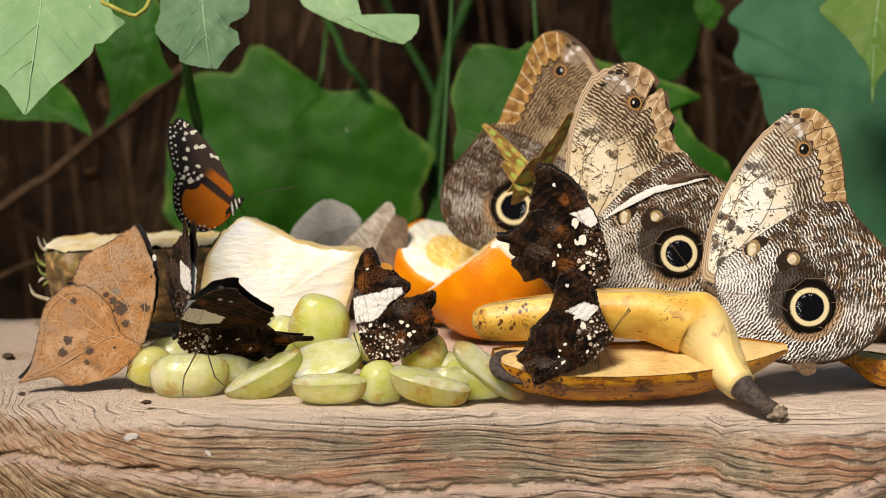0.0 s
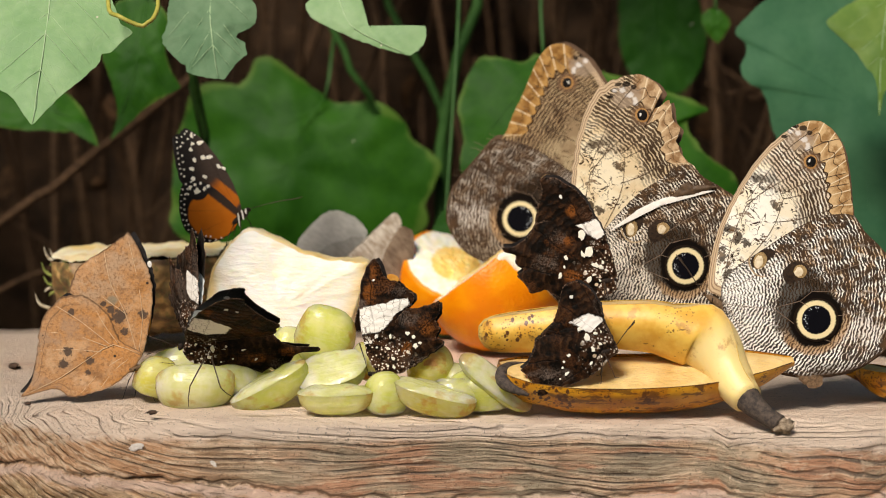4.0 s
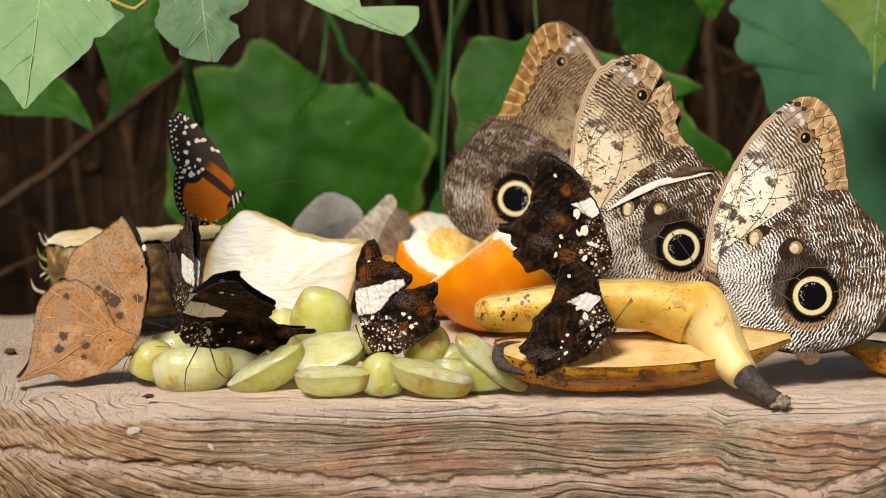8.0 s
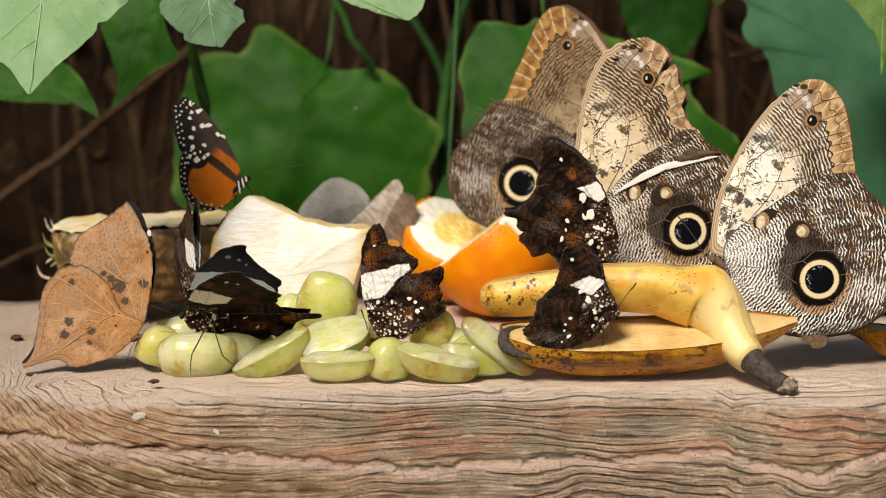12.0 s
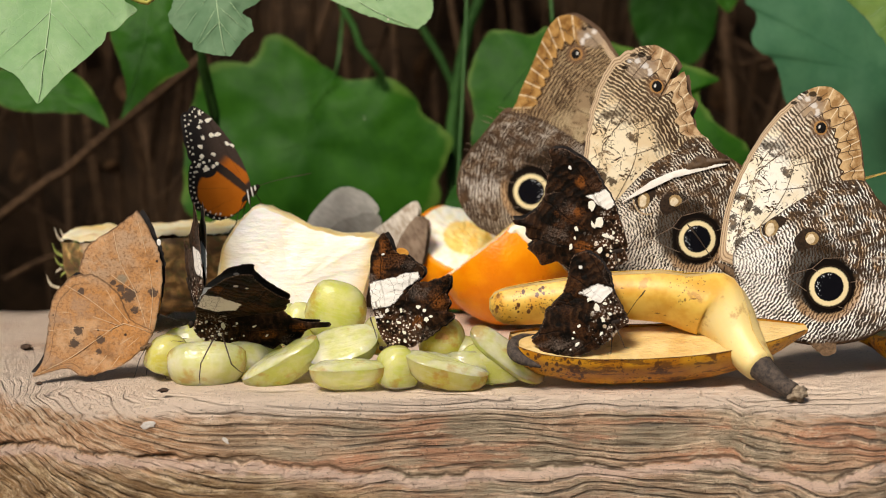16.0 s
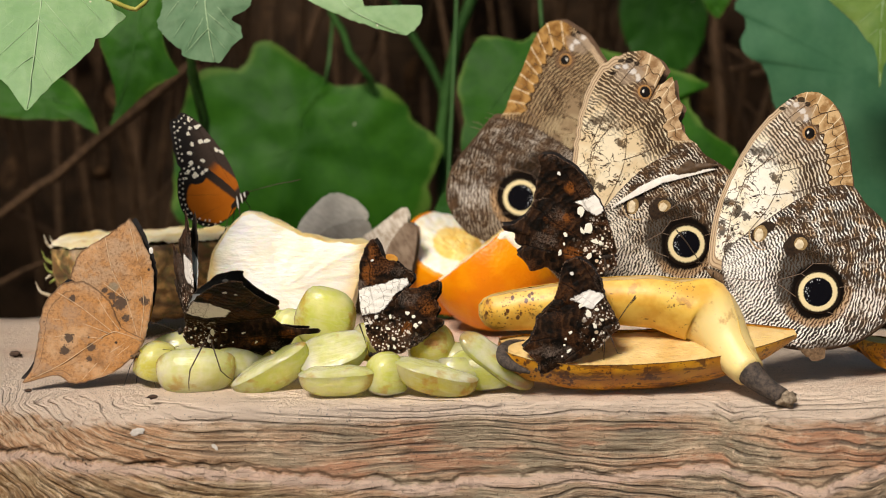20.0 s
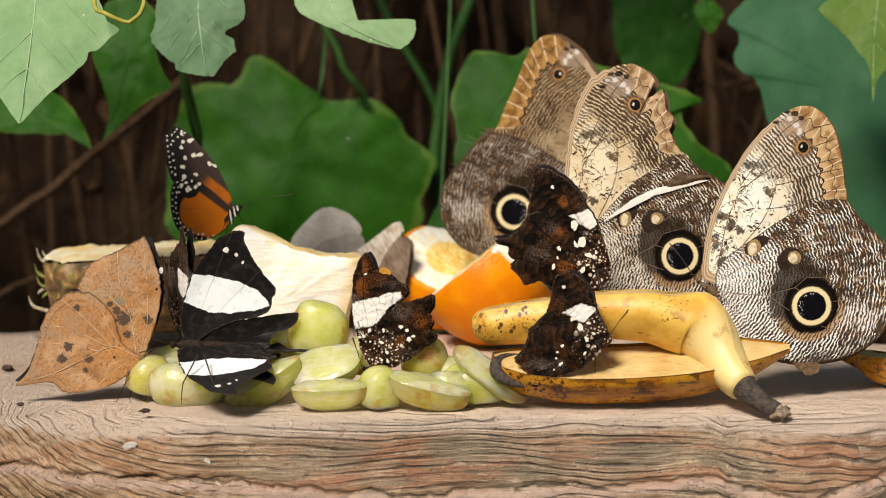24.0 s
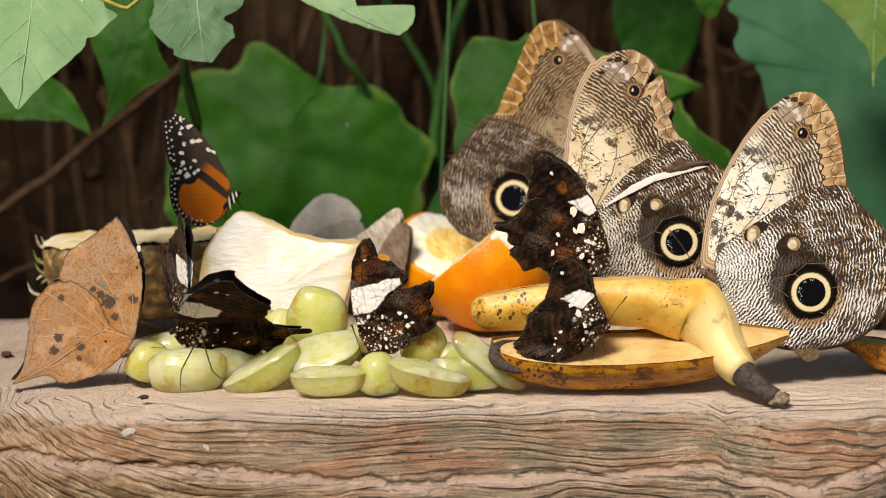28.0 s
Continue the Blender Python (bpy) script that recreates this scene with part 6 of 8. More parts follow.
def board():
    ob_verts, faces, below = [], [], []
    xs = np.linspace(-0.44, 0.44, 460)
    top_t = [0, 0.1, 0.25, 0.4, 0.52, 0.62, 0.7, 0.76, 0.81, 0.85, 0.885, 0.91, 0.93, 0.95, 0.965, 0.98, 0.99]
    depth = [0.0005, 0.0012, 0.002, 0.003, 0.004] + list(np.linspace(0.0052, 0.085, 78))
    for x in xs:
        i_x = x * 100
        below += [(i_x, -9.0)] * (3 + len(top_t))
        f, b = lerp_table(FRONT, x), lerp_table(BACK, x)
        f += 0.003 * noise.noise((x * 40, 0.3, 0)) + 0.0015 * noise.noise((x * 130, 2.3, 0))
        b += 0.006 * noise.noise((x * 25, 7.3, 0))
        col = [(x, b + 0.004, -0.085), (x, b + 0.006, -0.04), (x, b + 0.003, -0.008)]
        dip = 0.006 * math.exp(-((x - 0.142) / 0.02) ** 2)
        for t in top_t:
            y = b + (f - b) * t
            near = max(0, t - 0.8) / 0.2
            z = 0.0016 * noise.noise((x * 14, y * 60, 1.0)) * (1 - 0.5 * near) + 0.0009 * noise.noise((x * 60, y * 160, 4.0))
            z -= dip * near ** 1.5 + 0.0025 * near ** 4 + 0.013 * near ** 2 * min(1, max(0, (-0.115 - x) / 0.07))
            col.append((x, y, z - 0.0012))
        for d in depth:
            wander = 0.004 * noise.noise((x * 4, 1.7, 0)) + 0.0012 * noise.noise((x * 14, 5.1, 0))
            g = d + wander
            groove = 1 - abs(noise.noise((x * 4, g * 240, 3.0)))
            groove2 = 1 - abs(noise.noise((x * 8, g * 520, 9.0)))
            fade = min(1, d / 0.0025)
            out = 0.0030 * (1 - math.exp(-d / 0.0016)) + 0.22 * d
            wear = 0.35 + 0.65 * max(0, noise.noise((x * 6, d * 20, 15.0)) + 0.4)
            out -= fade * wear * (0.0008 * max(0, groove - 0.80) / 0.20 + 0.0006 * max(0, groove2 - 0.66) / 0.34)
            out += fade * (0.0026 * noise.noise((x * 16, d * 40, 2.0)) + 0.0012 * noise.noise((x * 160, d * 320, 6.0)) + 0.0022 * (0.35 - abs(noise.noise((x * 48, d * 110, 11.0)))))
            crack = d - (0.019 + 0.012 * min(1, max(0, (x + 0.12) / 0.12)) - 0.014 * min(1, max(0, x / 0.2)) - 0.26 * min(0.05, max(0, -0.12 - x)) + 0.0035 * noise.noise((x * 7, 3.3, 0)) + 0.0016 * noise.noise((x * 34, 8.3, 0)) + 0.0012 * noise.noise((x * 90, 6.3, 0)) + 0.0014 * noise.noise((x * 260, 1.3, 0)))
            deep = 0.25 + 0.75 * max(0, min(1, 0.5 + 1.6 * noise.noise((x * 11, 2.9, 0)) - x * 2))
            out += -(0.0026 if x < -0.03 else 0.0026 - 0.0008 * min(1, (x + 0.03) / 0.05)) * deep * math.exp(-(crack / 0.0013) ** 2) + (0.007 if crack > 0 else 0) * min(1, abs(crack) / 0.0012) * (1 - 0.5 * min(1, max(0, crack) / 0.02))
            below.append((i_x, crack * 100))
            second = d - (0.050 + 0.008 * noise.noise((x * 6, 13.3, 0)))
            out += -0.002 * math.exp(-(second / 0.0016) ** 2)
            if x < -0.12:
                ridge = d + 0.55 * (x + 0.12) + 0.004 - 0.004 * noise.noise((x * 30, 4, 4))
                out += 0.004 / (1 + math.exp(-ridge / 0.0012)) * min(1, (-0.12 - x) / 0.03) * fade
            col.append((x, f - out, -0.0025 - dip - d - 0.013 * min(1, max(0, (-0.115 - x) / 0.07)) * (1 - d / 0.085)))
        ob_verts += col
    n = len(ob_verts) // len(xs)
    for i in range(len(xs) - 1):
        for j in range(n - 1):
            a = i * n + j
            faces.append((a, a + n, a + n + 1, a + 1))
        a = i * n
        faces.append((a, a + n - 1, a + 2 * n - 1, a + n))
    faces += [tuple(range(n)), tuple((len(xs) - 1) * n + j for j in range(n))[::-1]]
    faces = [f[::-1] for f in faces]
    ob = new("feeding_board", mesh_of("feeding_board", ob_verts, faces, M_WOOD, {"flat": below}))
    return tagged(ob, "thick weathered wooden board with a split, grooved front edge", "board")


board()
stand = thing("board_stand", pose(0, 0.12, -0.9), "rough brown wooden post carrying the feeding board", "post")
part("post", tube("post", [(0, 0, 0), (0.5, 0, 30), (-0.4, 0, 60), (0, 0, 81.6)], [9.5, 8.6, 8.2, 8.8], M_TWIG, 20, 24), stand)
part("bracket", tube("bracket", [(0, 0, 55), (-14, 0, 70), (-26, 0, 81.5)], [2.6, 2.4, 2.2], M_TWIG, 10), stand)
part("bracket", tube("bracket", [(0, 0, 55), (14, 0, 70), (26, 0, 81.5)], [2.6, 2.4, 2.2], M_TWIG, 10), stand)


# ---- fruit ----
def blunt(p, way):
    """A circle's cosine (way 0) or sine, a little squared off."""
    c = math.sin(p) if way else math.cos(p)
    return math.copysign(abs(c) ** 0.82, c)


def grape_half(c, size, rot, label, skin=None, cut=None):
    """A cut grape: the skin's dome and the flat, slightly sunken cut face. size: half length, half width, height in cm."""
    g = thing("grape_half", pose(*c) @ rot, label, "grape", "cut green grapes on the board")
    a, b, h = size
    verts, faces = [], []
    seg, rings = 26, 9
    for i in range(rings + 1):
        w = min((math.pi / 2) * i / rings, math.pi / 2 - 1e-6)
        for j in range(seg):
            p = 2 * math.pi * j / seg
            s = 1 + 0.07 * noise.noise((math.cos(p) * 1.5 + c[0] * 90, math.sin(p) * 1.5, w * 1.3))
            verts.append((a * math.sin(w) ** 0.8 * blunt(p, 0) * s / 100, b * math.sin(w) ** 0.8 * blunt(p, 1) * s / 100, -h * math.cos(w) ** 0.85 / 100))
    for i in range(rings):
        for j in range(seg):
            x, y = i * seg + j, i * seg + (j + 1) % seg
            faces.append((x, y, y + seg, x + seg))
    part("skin", mesh_of("skin", verts, faces, skin or M_GRAPE), g)
    verts, faces, rim = [], [], []
    for i, (r, z) in enumerate(((0.0, 0.20), (0.35, 0.20), (0.7, 0.17), (0.9, 0.10), (0.975, 0.04), (1.0, 0.0))):
        for j in range(seg if i else 1):
            p = 2 * math.pi * j / seg
            s = 1 + 0.07 * noise.noise((math.cos(p) * 1.5 + c[0] * 90, math.sin(p) * 1.5, math.pi / 2 * 1.3))
            verts.append((a * r * blunt(p, 0) * s / 100, b * r * blunt(p, 1) * s / 100, (z + 0.09 * noise.noise((r * 3 * math.cos(p), r * 3 * math.sin(p), c[0] * 70))) / 100 if 0 < i < 5 else z / 100))
    for j in range(seg):
        k = (j + 1) % seg
        faces.append((0, 1 + j, 1 + k))
        for i in range(4):
            q = 1 + i * seg
            faces.append((q + j, q + seg + j, q + seg + k, q + k))
    part("cut_face", mesh_of("cut_face", verts, faces, cut or M_GRAPE_CUT), g, "pale wet cut face")
    return g


def turn(rx=0, ry=0, rz=0):
    return pose(0, 0, 0, rx, ry, rz)


GREEN = "halved green grape lying cut side down on the board"
grape_half((-0.1035, 0.026, 0.0085), (1.65, 1.1, 1.25), turn(0, -3, 0) @ turn(-48, 0, 0), "halved green grape browning at one end on the board", M_GRAPE_CUT)
grape_half((-0.1215, 0.034, 0.004), (0.95, 0.9, 1.4), turn(-165, 10, 20), "small browned grape half at the board's edge", M_GRAPE_OLD)
grape_half((-0.0840, 0.038, 0.004), (1.2, 0.9, 1.2), turn(-165, 5, 10), "pale translucent grape half among the others")
grape_half((-0.0732, 0.021, 0.0098), (1.78, 0.85, 1.15), turn(0, -29, 0) @ turn(9, 0, 0), "tilted half of green grape with wet flesh")
grape_half((-0.0443, 0.007, 0.0080), (1.62, 0.74, 0.95), turn(0, -2, 0) @ turn(6, 0, 0), "long grape half lying on its side at the board's edge")
grape_half((-0.0712, 0.056, 0.0185), (0.85, 0.95, 0.9), turn(0, 14, 0) @ turn(-80, 0, 0), "pale green grape half standing behind another")
grape_half((-0.0508, 0.040, 0.0262), (1.28, 1.42, 0.85), turn(0, 16, 0) @ turn(-70, 0, 0), "upright plump green grape half on top of the others")
grape_half((-0.068, 0.05, 0.014), (0.85, 0.8, 1.5), turn(180, 10, 0), "green grape half behind the others")
grape_half((-0.0478, 0.022, 0.0150), (1.55, 1.05, 0.95), turn(0, -14, 0) @ turn(34, 0, 0), "green grape half leaning on its neighbours")
grape_half((-0.1135, 0.050, 0.0115), (1.25, 0.95, 1.0), turn(0, -10, 0) @ turn(-60, 0, 0), "pale translucent grape half behind a larger one", M_GRAPE_CUT)
grape_half((-0.0875, 0.034, 0.0080), (1.0, 0.95, 1.0), turn(0, 8, 0) @ turn(-50, 0, 0), "pale watery grape half wedged between two others", M_GRAPE_CUT)
grape_half((0.0050, 0.018, 0.0075), (1.2, 0.8, 0.9), turn(0, 5, 0) @ turn(-40, 0, 0), "green grape half tucked behind a wedge")
yellow = grape_half((-0.0068, 0.036, 0.0150), (1.0, 0.98, 1.3), turn(-84, 0, 0), "yellowed grape with a brown stem scar", M_GRAPE_OLD)
part("scar", dot("scar", 0, 0, 0.28, 0.26, M_RUST, 0, 0, -1, 0.03), yellow, "brown round stem scar", pose(0.0, -0.0030, -0.0124, 96, 0, 0))
grape_half((-0.0255, 0.012, 0.002), (0.9, 0.85, 1.4), turn(-165, 0, 30), GREEN)
grape_half((-0.0045, 0.008, 0.0085), (1.75, 0.80, 1.0), turn(0, 14, 0) @ turn(10, 0, 0), "wedge of grape with a browned ragged end", M_GRAPE_OLD)
grape_half((0.0130, 0.020, 0.003), (1.35, 0.9, 1.35), turn(-160, 0, -10), GREEN)
grape_half((0.0200, 0.012, 0.0122), (1.8, 0.62, 0.55), turn(0, 37, 0) @ turn(44, 0, 0), "long bright slice of green grape leaning on banana")
grape_half((-0.0345, 0.034, 0.0165), (0.9, 0.8, 1.1), turn(-100, 10, 70), "pinkish browned grape half among the others", M_GRAPE_OLD)
grape_half((0.0025, 0.034, 0.003), (0.9, 0.85, 1.35), turn(-170, 15, 0), GREEN)


def banana_half(name, m, path, radii, top, label, peel, tilt, stalk=None):
    """A banana cut lengthwise: peel and flesh apart. top: height over the axis at which it is cut, in parts of the radius."""
    bn = thing(name, m, label, "banana", "cut bananas on the board")
    q = spline(np.column_stack([np.array(path, dtype=float), radii]), 44, closed=False)
    p, rad = q[:, :3], np.maximum(q[:, 3], 0.05)
    k, sides = len(p), 26
    verts, uv, faces, rim = [], [], [], []
    up = Vector((0, -math.sin(radians(tilt)), math.cos(radians(tilt))))
    for i in range(k):
        t = Vector(p[min(i + 1, k - 1)] - p[max(i - 1, 0)]).normalized()
        b = (up - t * up.dot(t)).normalized()
        a = t.cross(b)
        cut = top(i / (k - 1))
        lo = math.asin(min(max(cut, -1), 1))
        for j in range(sides):
            # from one cut edge round below to the other
            w = math.pi - lo + (math.pi + 2 * lo) * j / (sides - 1)
            r = rad[i] * (1 + 0.035 * math.cos(5 * w) + 0.02 * noise.noise((i * 0.3, j * 0.3, radii[1])))
            v = Vector(p[i]) + a * math.cos(w) * r + b * math.sin(w) * r
            verts.append(v / 100)
            uv.append((j / (sides - 1), i / (k - 1)))
        rim.append((verts[-sides].copy(), verts[-1].copy()))
    for i in range(k - 1):
        for j in range(sides - 1):
            x = i * sides + j
            faces.append((x, x + 1, x + sides + 1, x + sides))
    faces += [tuple(range(sides))[::-1], tuple((k - 1) * sides + j for j in range(sides))]
    part("peel", mesh_of("peel", verts, faces, peel, {"flat": uv}), bn, "yellow peel with brown freckles")
    verts, faces = [], []
    for i, (l, r) in enumerate(rim):
        for j in range(9):
            s = j / 8
            v = l.lerp(r, s) + up * (0.0012 * math.sin(math.pi * s) + 0.0005 * noise.noise((i * 0.4, s * 4, 2)) - 0.0009)
            v = v + (l.lerp(r, 0.5) - v) * 0.04
            verts.append(v)
    for i in range(k - 1):
        for j in range(8):
            x = i * 9 + j
            faces.append((x, x + 1, x + 10, x + 9))
    faces = [f[::-1] for f in faces]
    part("flesh", mesh_of("flesh", verts, faces, M_BANANA), bn, "pale moist banana flesh")
    edge = [(v * 100) for v, _ in rim], [(v * 100) for _, v in rim]
    for e in edge:
        part("peel_edge", tube("peel_edge", [tuple(v) for v in e[::2]], [0.012 + 0.03 * abs(noise.noise((i * 0.7, 3, 1))) * (tilt > 0) for i in range(len(e[::2]))], M_STALK_EDGE if tilt > 0 else M_NECK, 6), bn, "drying edge of the peel")
    return bn


lower = banana_half("banana_half", pose(0, 0, 0), [(2.2, 1.1, 1.78), (3.2, 1.3, 1.62), (5.4, 1.45, 1.50), (8.15, 1.5, 1.55), (10.44, 1.55, 1.72), (12.5, 1.7, 2.0), (14.15, 1.9, 2.15)], [0.62, 1.16, 1.5, 1.54, 1.42, 1.02, 0.25], lambda s: 0.10, "halved banana lying cut side up with freckled brown peel", M_PEEL_RIPE, 19)
part("tip", tube("tip", [(3.3, 1.9, 1.85), (2.6, 1.5, 1.85), (2.25, 0.95, 1.66), (2.25, 0.5, 1.36), (2.55, 0.22, 1.12), (3.3, 0.0, 0.85)], [0.06, 0.14, 0.24, 0.27, 0.22, 0.06], M_STALK, 12, 24), lower, "blackened curled peel end")
upper = banana_half("banana_half", pose(0, 0, 0), [(1.3, 2.5, 3.1), (1.8, 2.5, 3.12), (4.0, 2.4, 3.36), (6.66, 2.3, 3.62), (8.5, 2.2, 3.6), (9.8, 2.1, 3.25), (10.5, 1.95, 2.98), (10.95, 1.6, 2.45), (11.35, 1.1, 1.78), (11.75, 0.4, 1.12), (12.05, 0.0, 0.80)], [0.25, 0.85, 1.08, 1.15, 1.28, 1.36, 1.36, 1.15, 0.92, 0.75, 0.63], lambda s: 0.62 + 0.38 * min(1.0, max(0.0, (s - 0.60) / 0.12)), "halved yellow banana with its stalk hanging over the board's edge", M_PEEL, -3)
stalk = part("stalk", tube("stalk", [(12.0, 0.05, 0.86), (12.3, -0.3, 0.55), (12.75, -0.7, 0.22), (13.2, -1.0, -0.02)], [0.56, 0.47, 0.38, 0.36], M_STALK, 12, 12), upper, "dark shrivelled stalk")
part("stalk_end", blob("stalk_end", (13.3, -1.05, -0.08), (0.40, 0.34, 0.30), M_STALK_END, 16, 10, rough=0.9, seed=7), upper, "frayed pale stalk end")
third = banana_half("banana_half", pose(0, 0, 0), [(17.2, 6.6, 1.2), (18.0, 6.2, 1.15), (19.0, 5.0, 1.0), (22.0, 4.8, 1.0), (24.0, 5.2, 1.1)], [0.3, 0.6, 0.95, 1.0, 0.4], lambda s: 0.3, "browned banana half behind the butterflies on the board", M_PEEL_RIPE, 0)


def orange_piece(m, r, planes, label):
    """A piece of orange: a ball of radius r cm cut by planes (normal, distance from the middle); peel and cut faces apart."""
    og = thing("orange_piece", m, label, "orange", "cut orange on the board")
    seg, rings = 150, 100
    pts, owner = [], []
    norm = [(Vector(n).normalized(), d) for n, d in planes]
    for i in range(rings + 1):
        a = math.pi * i / rings
        for j in range(seg):
            b = 2 * math.pi * j / seg
            d = Vector((math.sin(a) * math.cos(b), math.sin(a) * math.sin(b), math.cos(a)))
            best, who = r * (1 + 0.012 * noise.noise(d * 2.0)), -1
            for k, (n, dist) in enumerate(norm):
                c = n.dot(d)
                if c > 1e-4:
                    t = (dist + 0.06 * noise.noise(d * 7.0)) / c
                    if t < best:
                        best, who = t, k
            pts.append(d * best)
            owner.append(who)
    cells = {-1: []}
    for i in range(rings):
        for j in range(seg):
            q = (i * seg + j, (i + 1) * seg + j, (i + 1) * seg + (j + 1) % seg, i * seg + (j + 1) % seg)
            who = [owner[x] for x in q]
            cells.setdefault(max(who) if min(who) >= 0 or who.count(-1) < 2 else -1, []).append(q)
    for who, fs in cells.items():
        if not fs:
            continue
        used = sorted({x for f in fs for x in f})
        at = {x: i for i, x in enumerate(used)}
        v = [pts[x] / 100 for x in used]
        rim = [(min(1.0, pts[x].length / r), 0.5) for x in used]
        me = mesh_of("peel" if who < 0 else "cut_face", v, [tuple(at[x] for x in f) for f in fs], M_ORANGE if who < 0 else M_PULP, {"rim": rim})
        part(me.name.split(".")[0], me, og, "bright orange peel" if who < 0 else "juicy cut orange face with white pith")
    return og


front_orange = orange_piece(pose(0.0234, 0.19, 0.0335), 3.35, [((-0.62, 0.06, 0.79), 1.06), ((0.69, 0.08, 0.72), 1.5)], "wedge of orange with its bright peel outwards")
part("pith_ridge", tube("pith_ridge", [(-3.2, -0.3, -1.2), (-1.5, -2.5, 0.14), (-0.3, -2.85, 1.08), (0.45, -2.8, 1.62), (1.0, -2.75, 1.15), (1.9, -2.5, 0.3), (3.05, -0.6, -0.85)], [0.03, 0.06, 0.10, 0.26, 0.36, 0.30, 0.05], M_PITH, 10, 44), front_orange, "torn white pith along the upper rim")
orange_piece(pose(0.0026, 0.2406, 0.0305), 2.95, [((0.20, -0.60, 0.78), 1.05), ((0.1, 0.9, 0.45), 1.9)], "orange piece with its pulp turned up behind another")


def chunk(name, outline, m, deep, mats, label, category, bulge=0.25, n=90, rough=0.0, seed=0):
    """A thick cut piece: a front face of the first material, rounded over to sides of the second."""
    o = spline(outline, n)
    c = o.mean(0)
    k = len(o)
    ob = thing(name, m, label, category, "cut pineapple on the board")
    rows = [(0.0, -bulge), (0.3, -bulge * 0.95), (0.6, -bulge * 0.7), (0.85, -bulge * 0.35), (0.96, -0.05)]
    sides = [(0.985, 0.05), (1.0, 0.25), (1.0, deep * 0.5), (0.985, deep * 0.85), (0.92, deep)]

    def ring(rr):
        out = []
        for r, y in rr:
            for i in range(k if r else 1):
                q = c + (o[i] - c) * r
                d = rough * noise.noise((q[0] * 0.8, y * 0.8, q[1] * 0.8 + seed)) + rough * 0.4 * noise.noise((q[0] * 3, y * 3, q[1] * 3 + seed))
                out.append((q[0] / 100, (y + d * 0.6) / 100, (q[1] + (d if q[1] > 1 else 0)) / 100))
        return out

    v = ring(rows)
    f = [(0, 1 + i, 1 + (i + 1) % k) for i in range(k)]
    for r in range(len(rows) - 2):
        b = 1 + r * k
        f += [(b + i, b + k + i, b + k + (i + 1) % k, b + (i + 1) % k) for i in range(k)]
    area = np.sum(o[:, 0] * np.roll(o[:, 1], -1) - np.roll(o[:, 0], -1) * o[:, 1])
    if area < 0:
        f = [q[::-1] for q in f]
    part("cut_face", mesh_of("cut_face", v, f, mats[0]), ob, "pale juicy cut face")
    v = ring([rows[-1]] + sides)
    f = []
    for r in range(len(sides)):
        b = r * k
        f += [(b + i, b + k + i, b + k + (i + 1) % k, b + (i + 1) % k) for i in range(k)]
    f.append(tuple(len(sides) * k + i for i in range(k)))
    if area < 0:
        f = [q[::-1] for q in f]
    part("side", mesh_of("side", v, f, mats[1]), ob, "pared yellow-brown side")
    return ob


PINE = [(-0.08, 0.0), (-0.05, 1.8), (0.04, 3.44), (0.29, 4.78), (0.73, 5.47), (1.27, 6.08), (1.79, 6.57), (2.58, 6.37), (4.08, 5.7), (5.3, 5.32), (6.35, 5.16), (7.45, 5.03), (7.21, 3.9), (7.0, 3.26), (6.69, 2.12), (6.3, 0.0), (3.0, -0.05)]
chunk("pineapple_chunk", PINE, pose(-0.1102, 0.112, 0.0, -5, 0, 0), 4.5, (M_PINE, M_PINE_EDGE), "pale thick pineapple chunk with a ragged top edge", "pineapple", 0.42, 140, 0.24, 3)


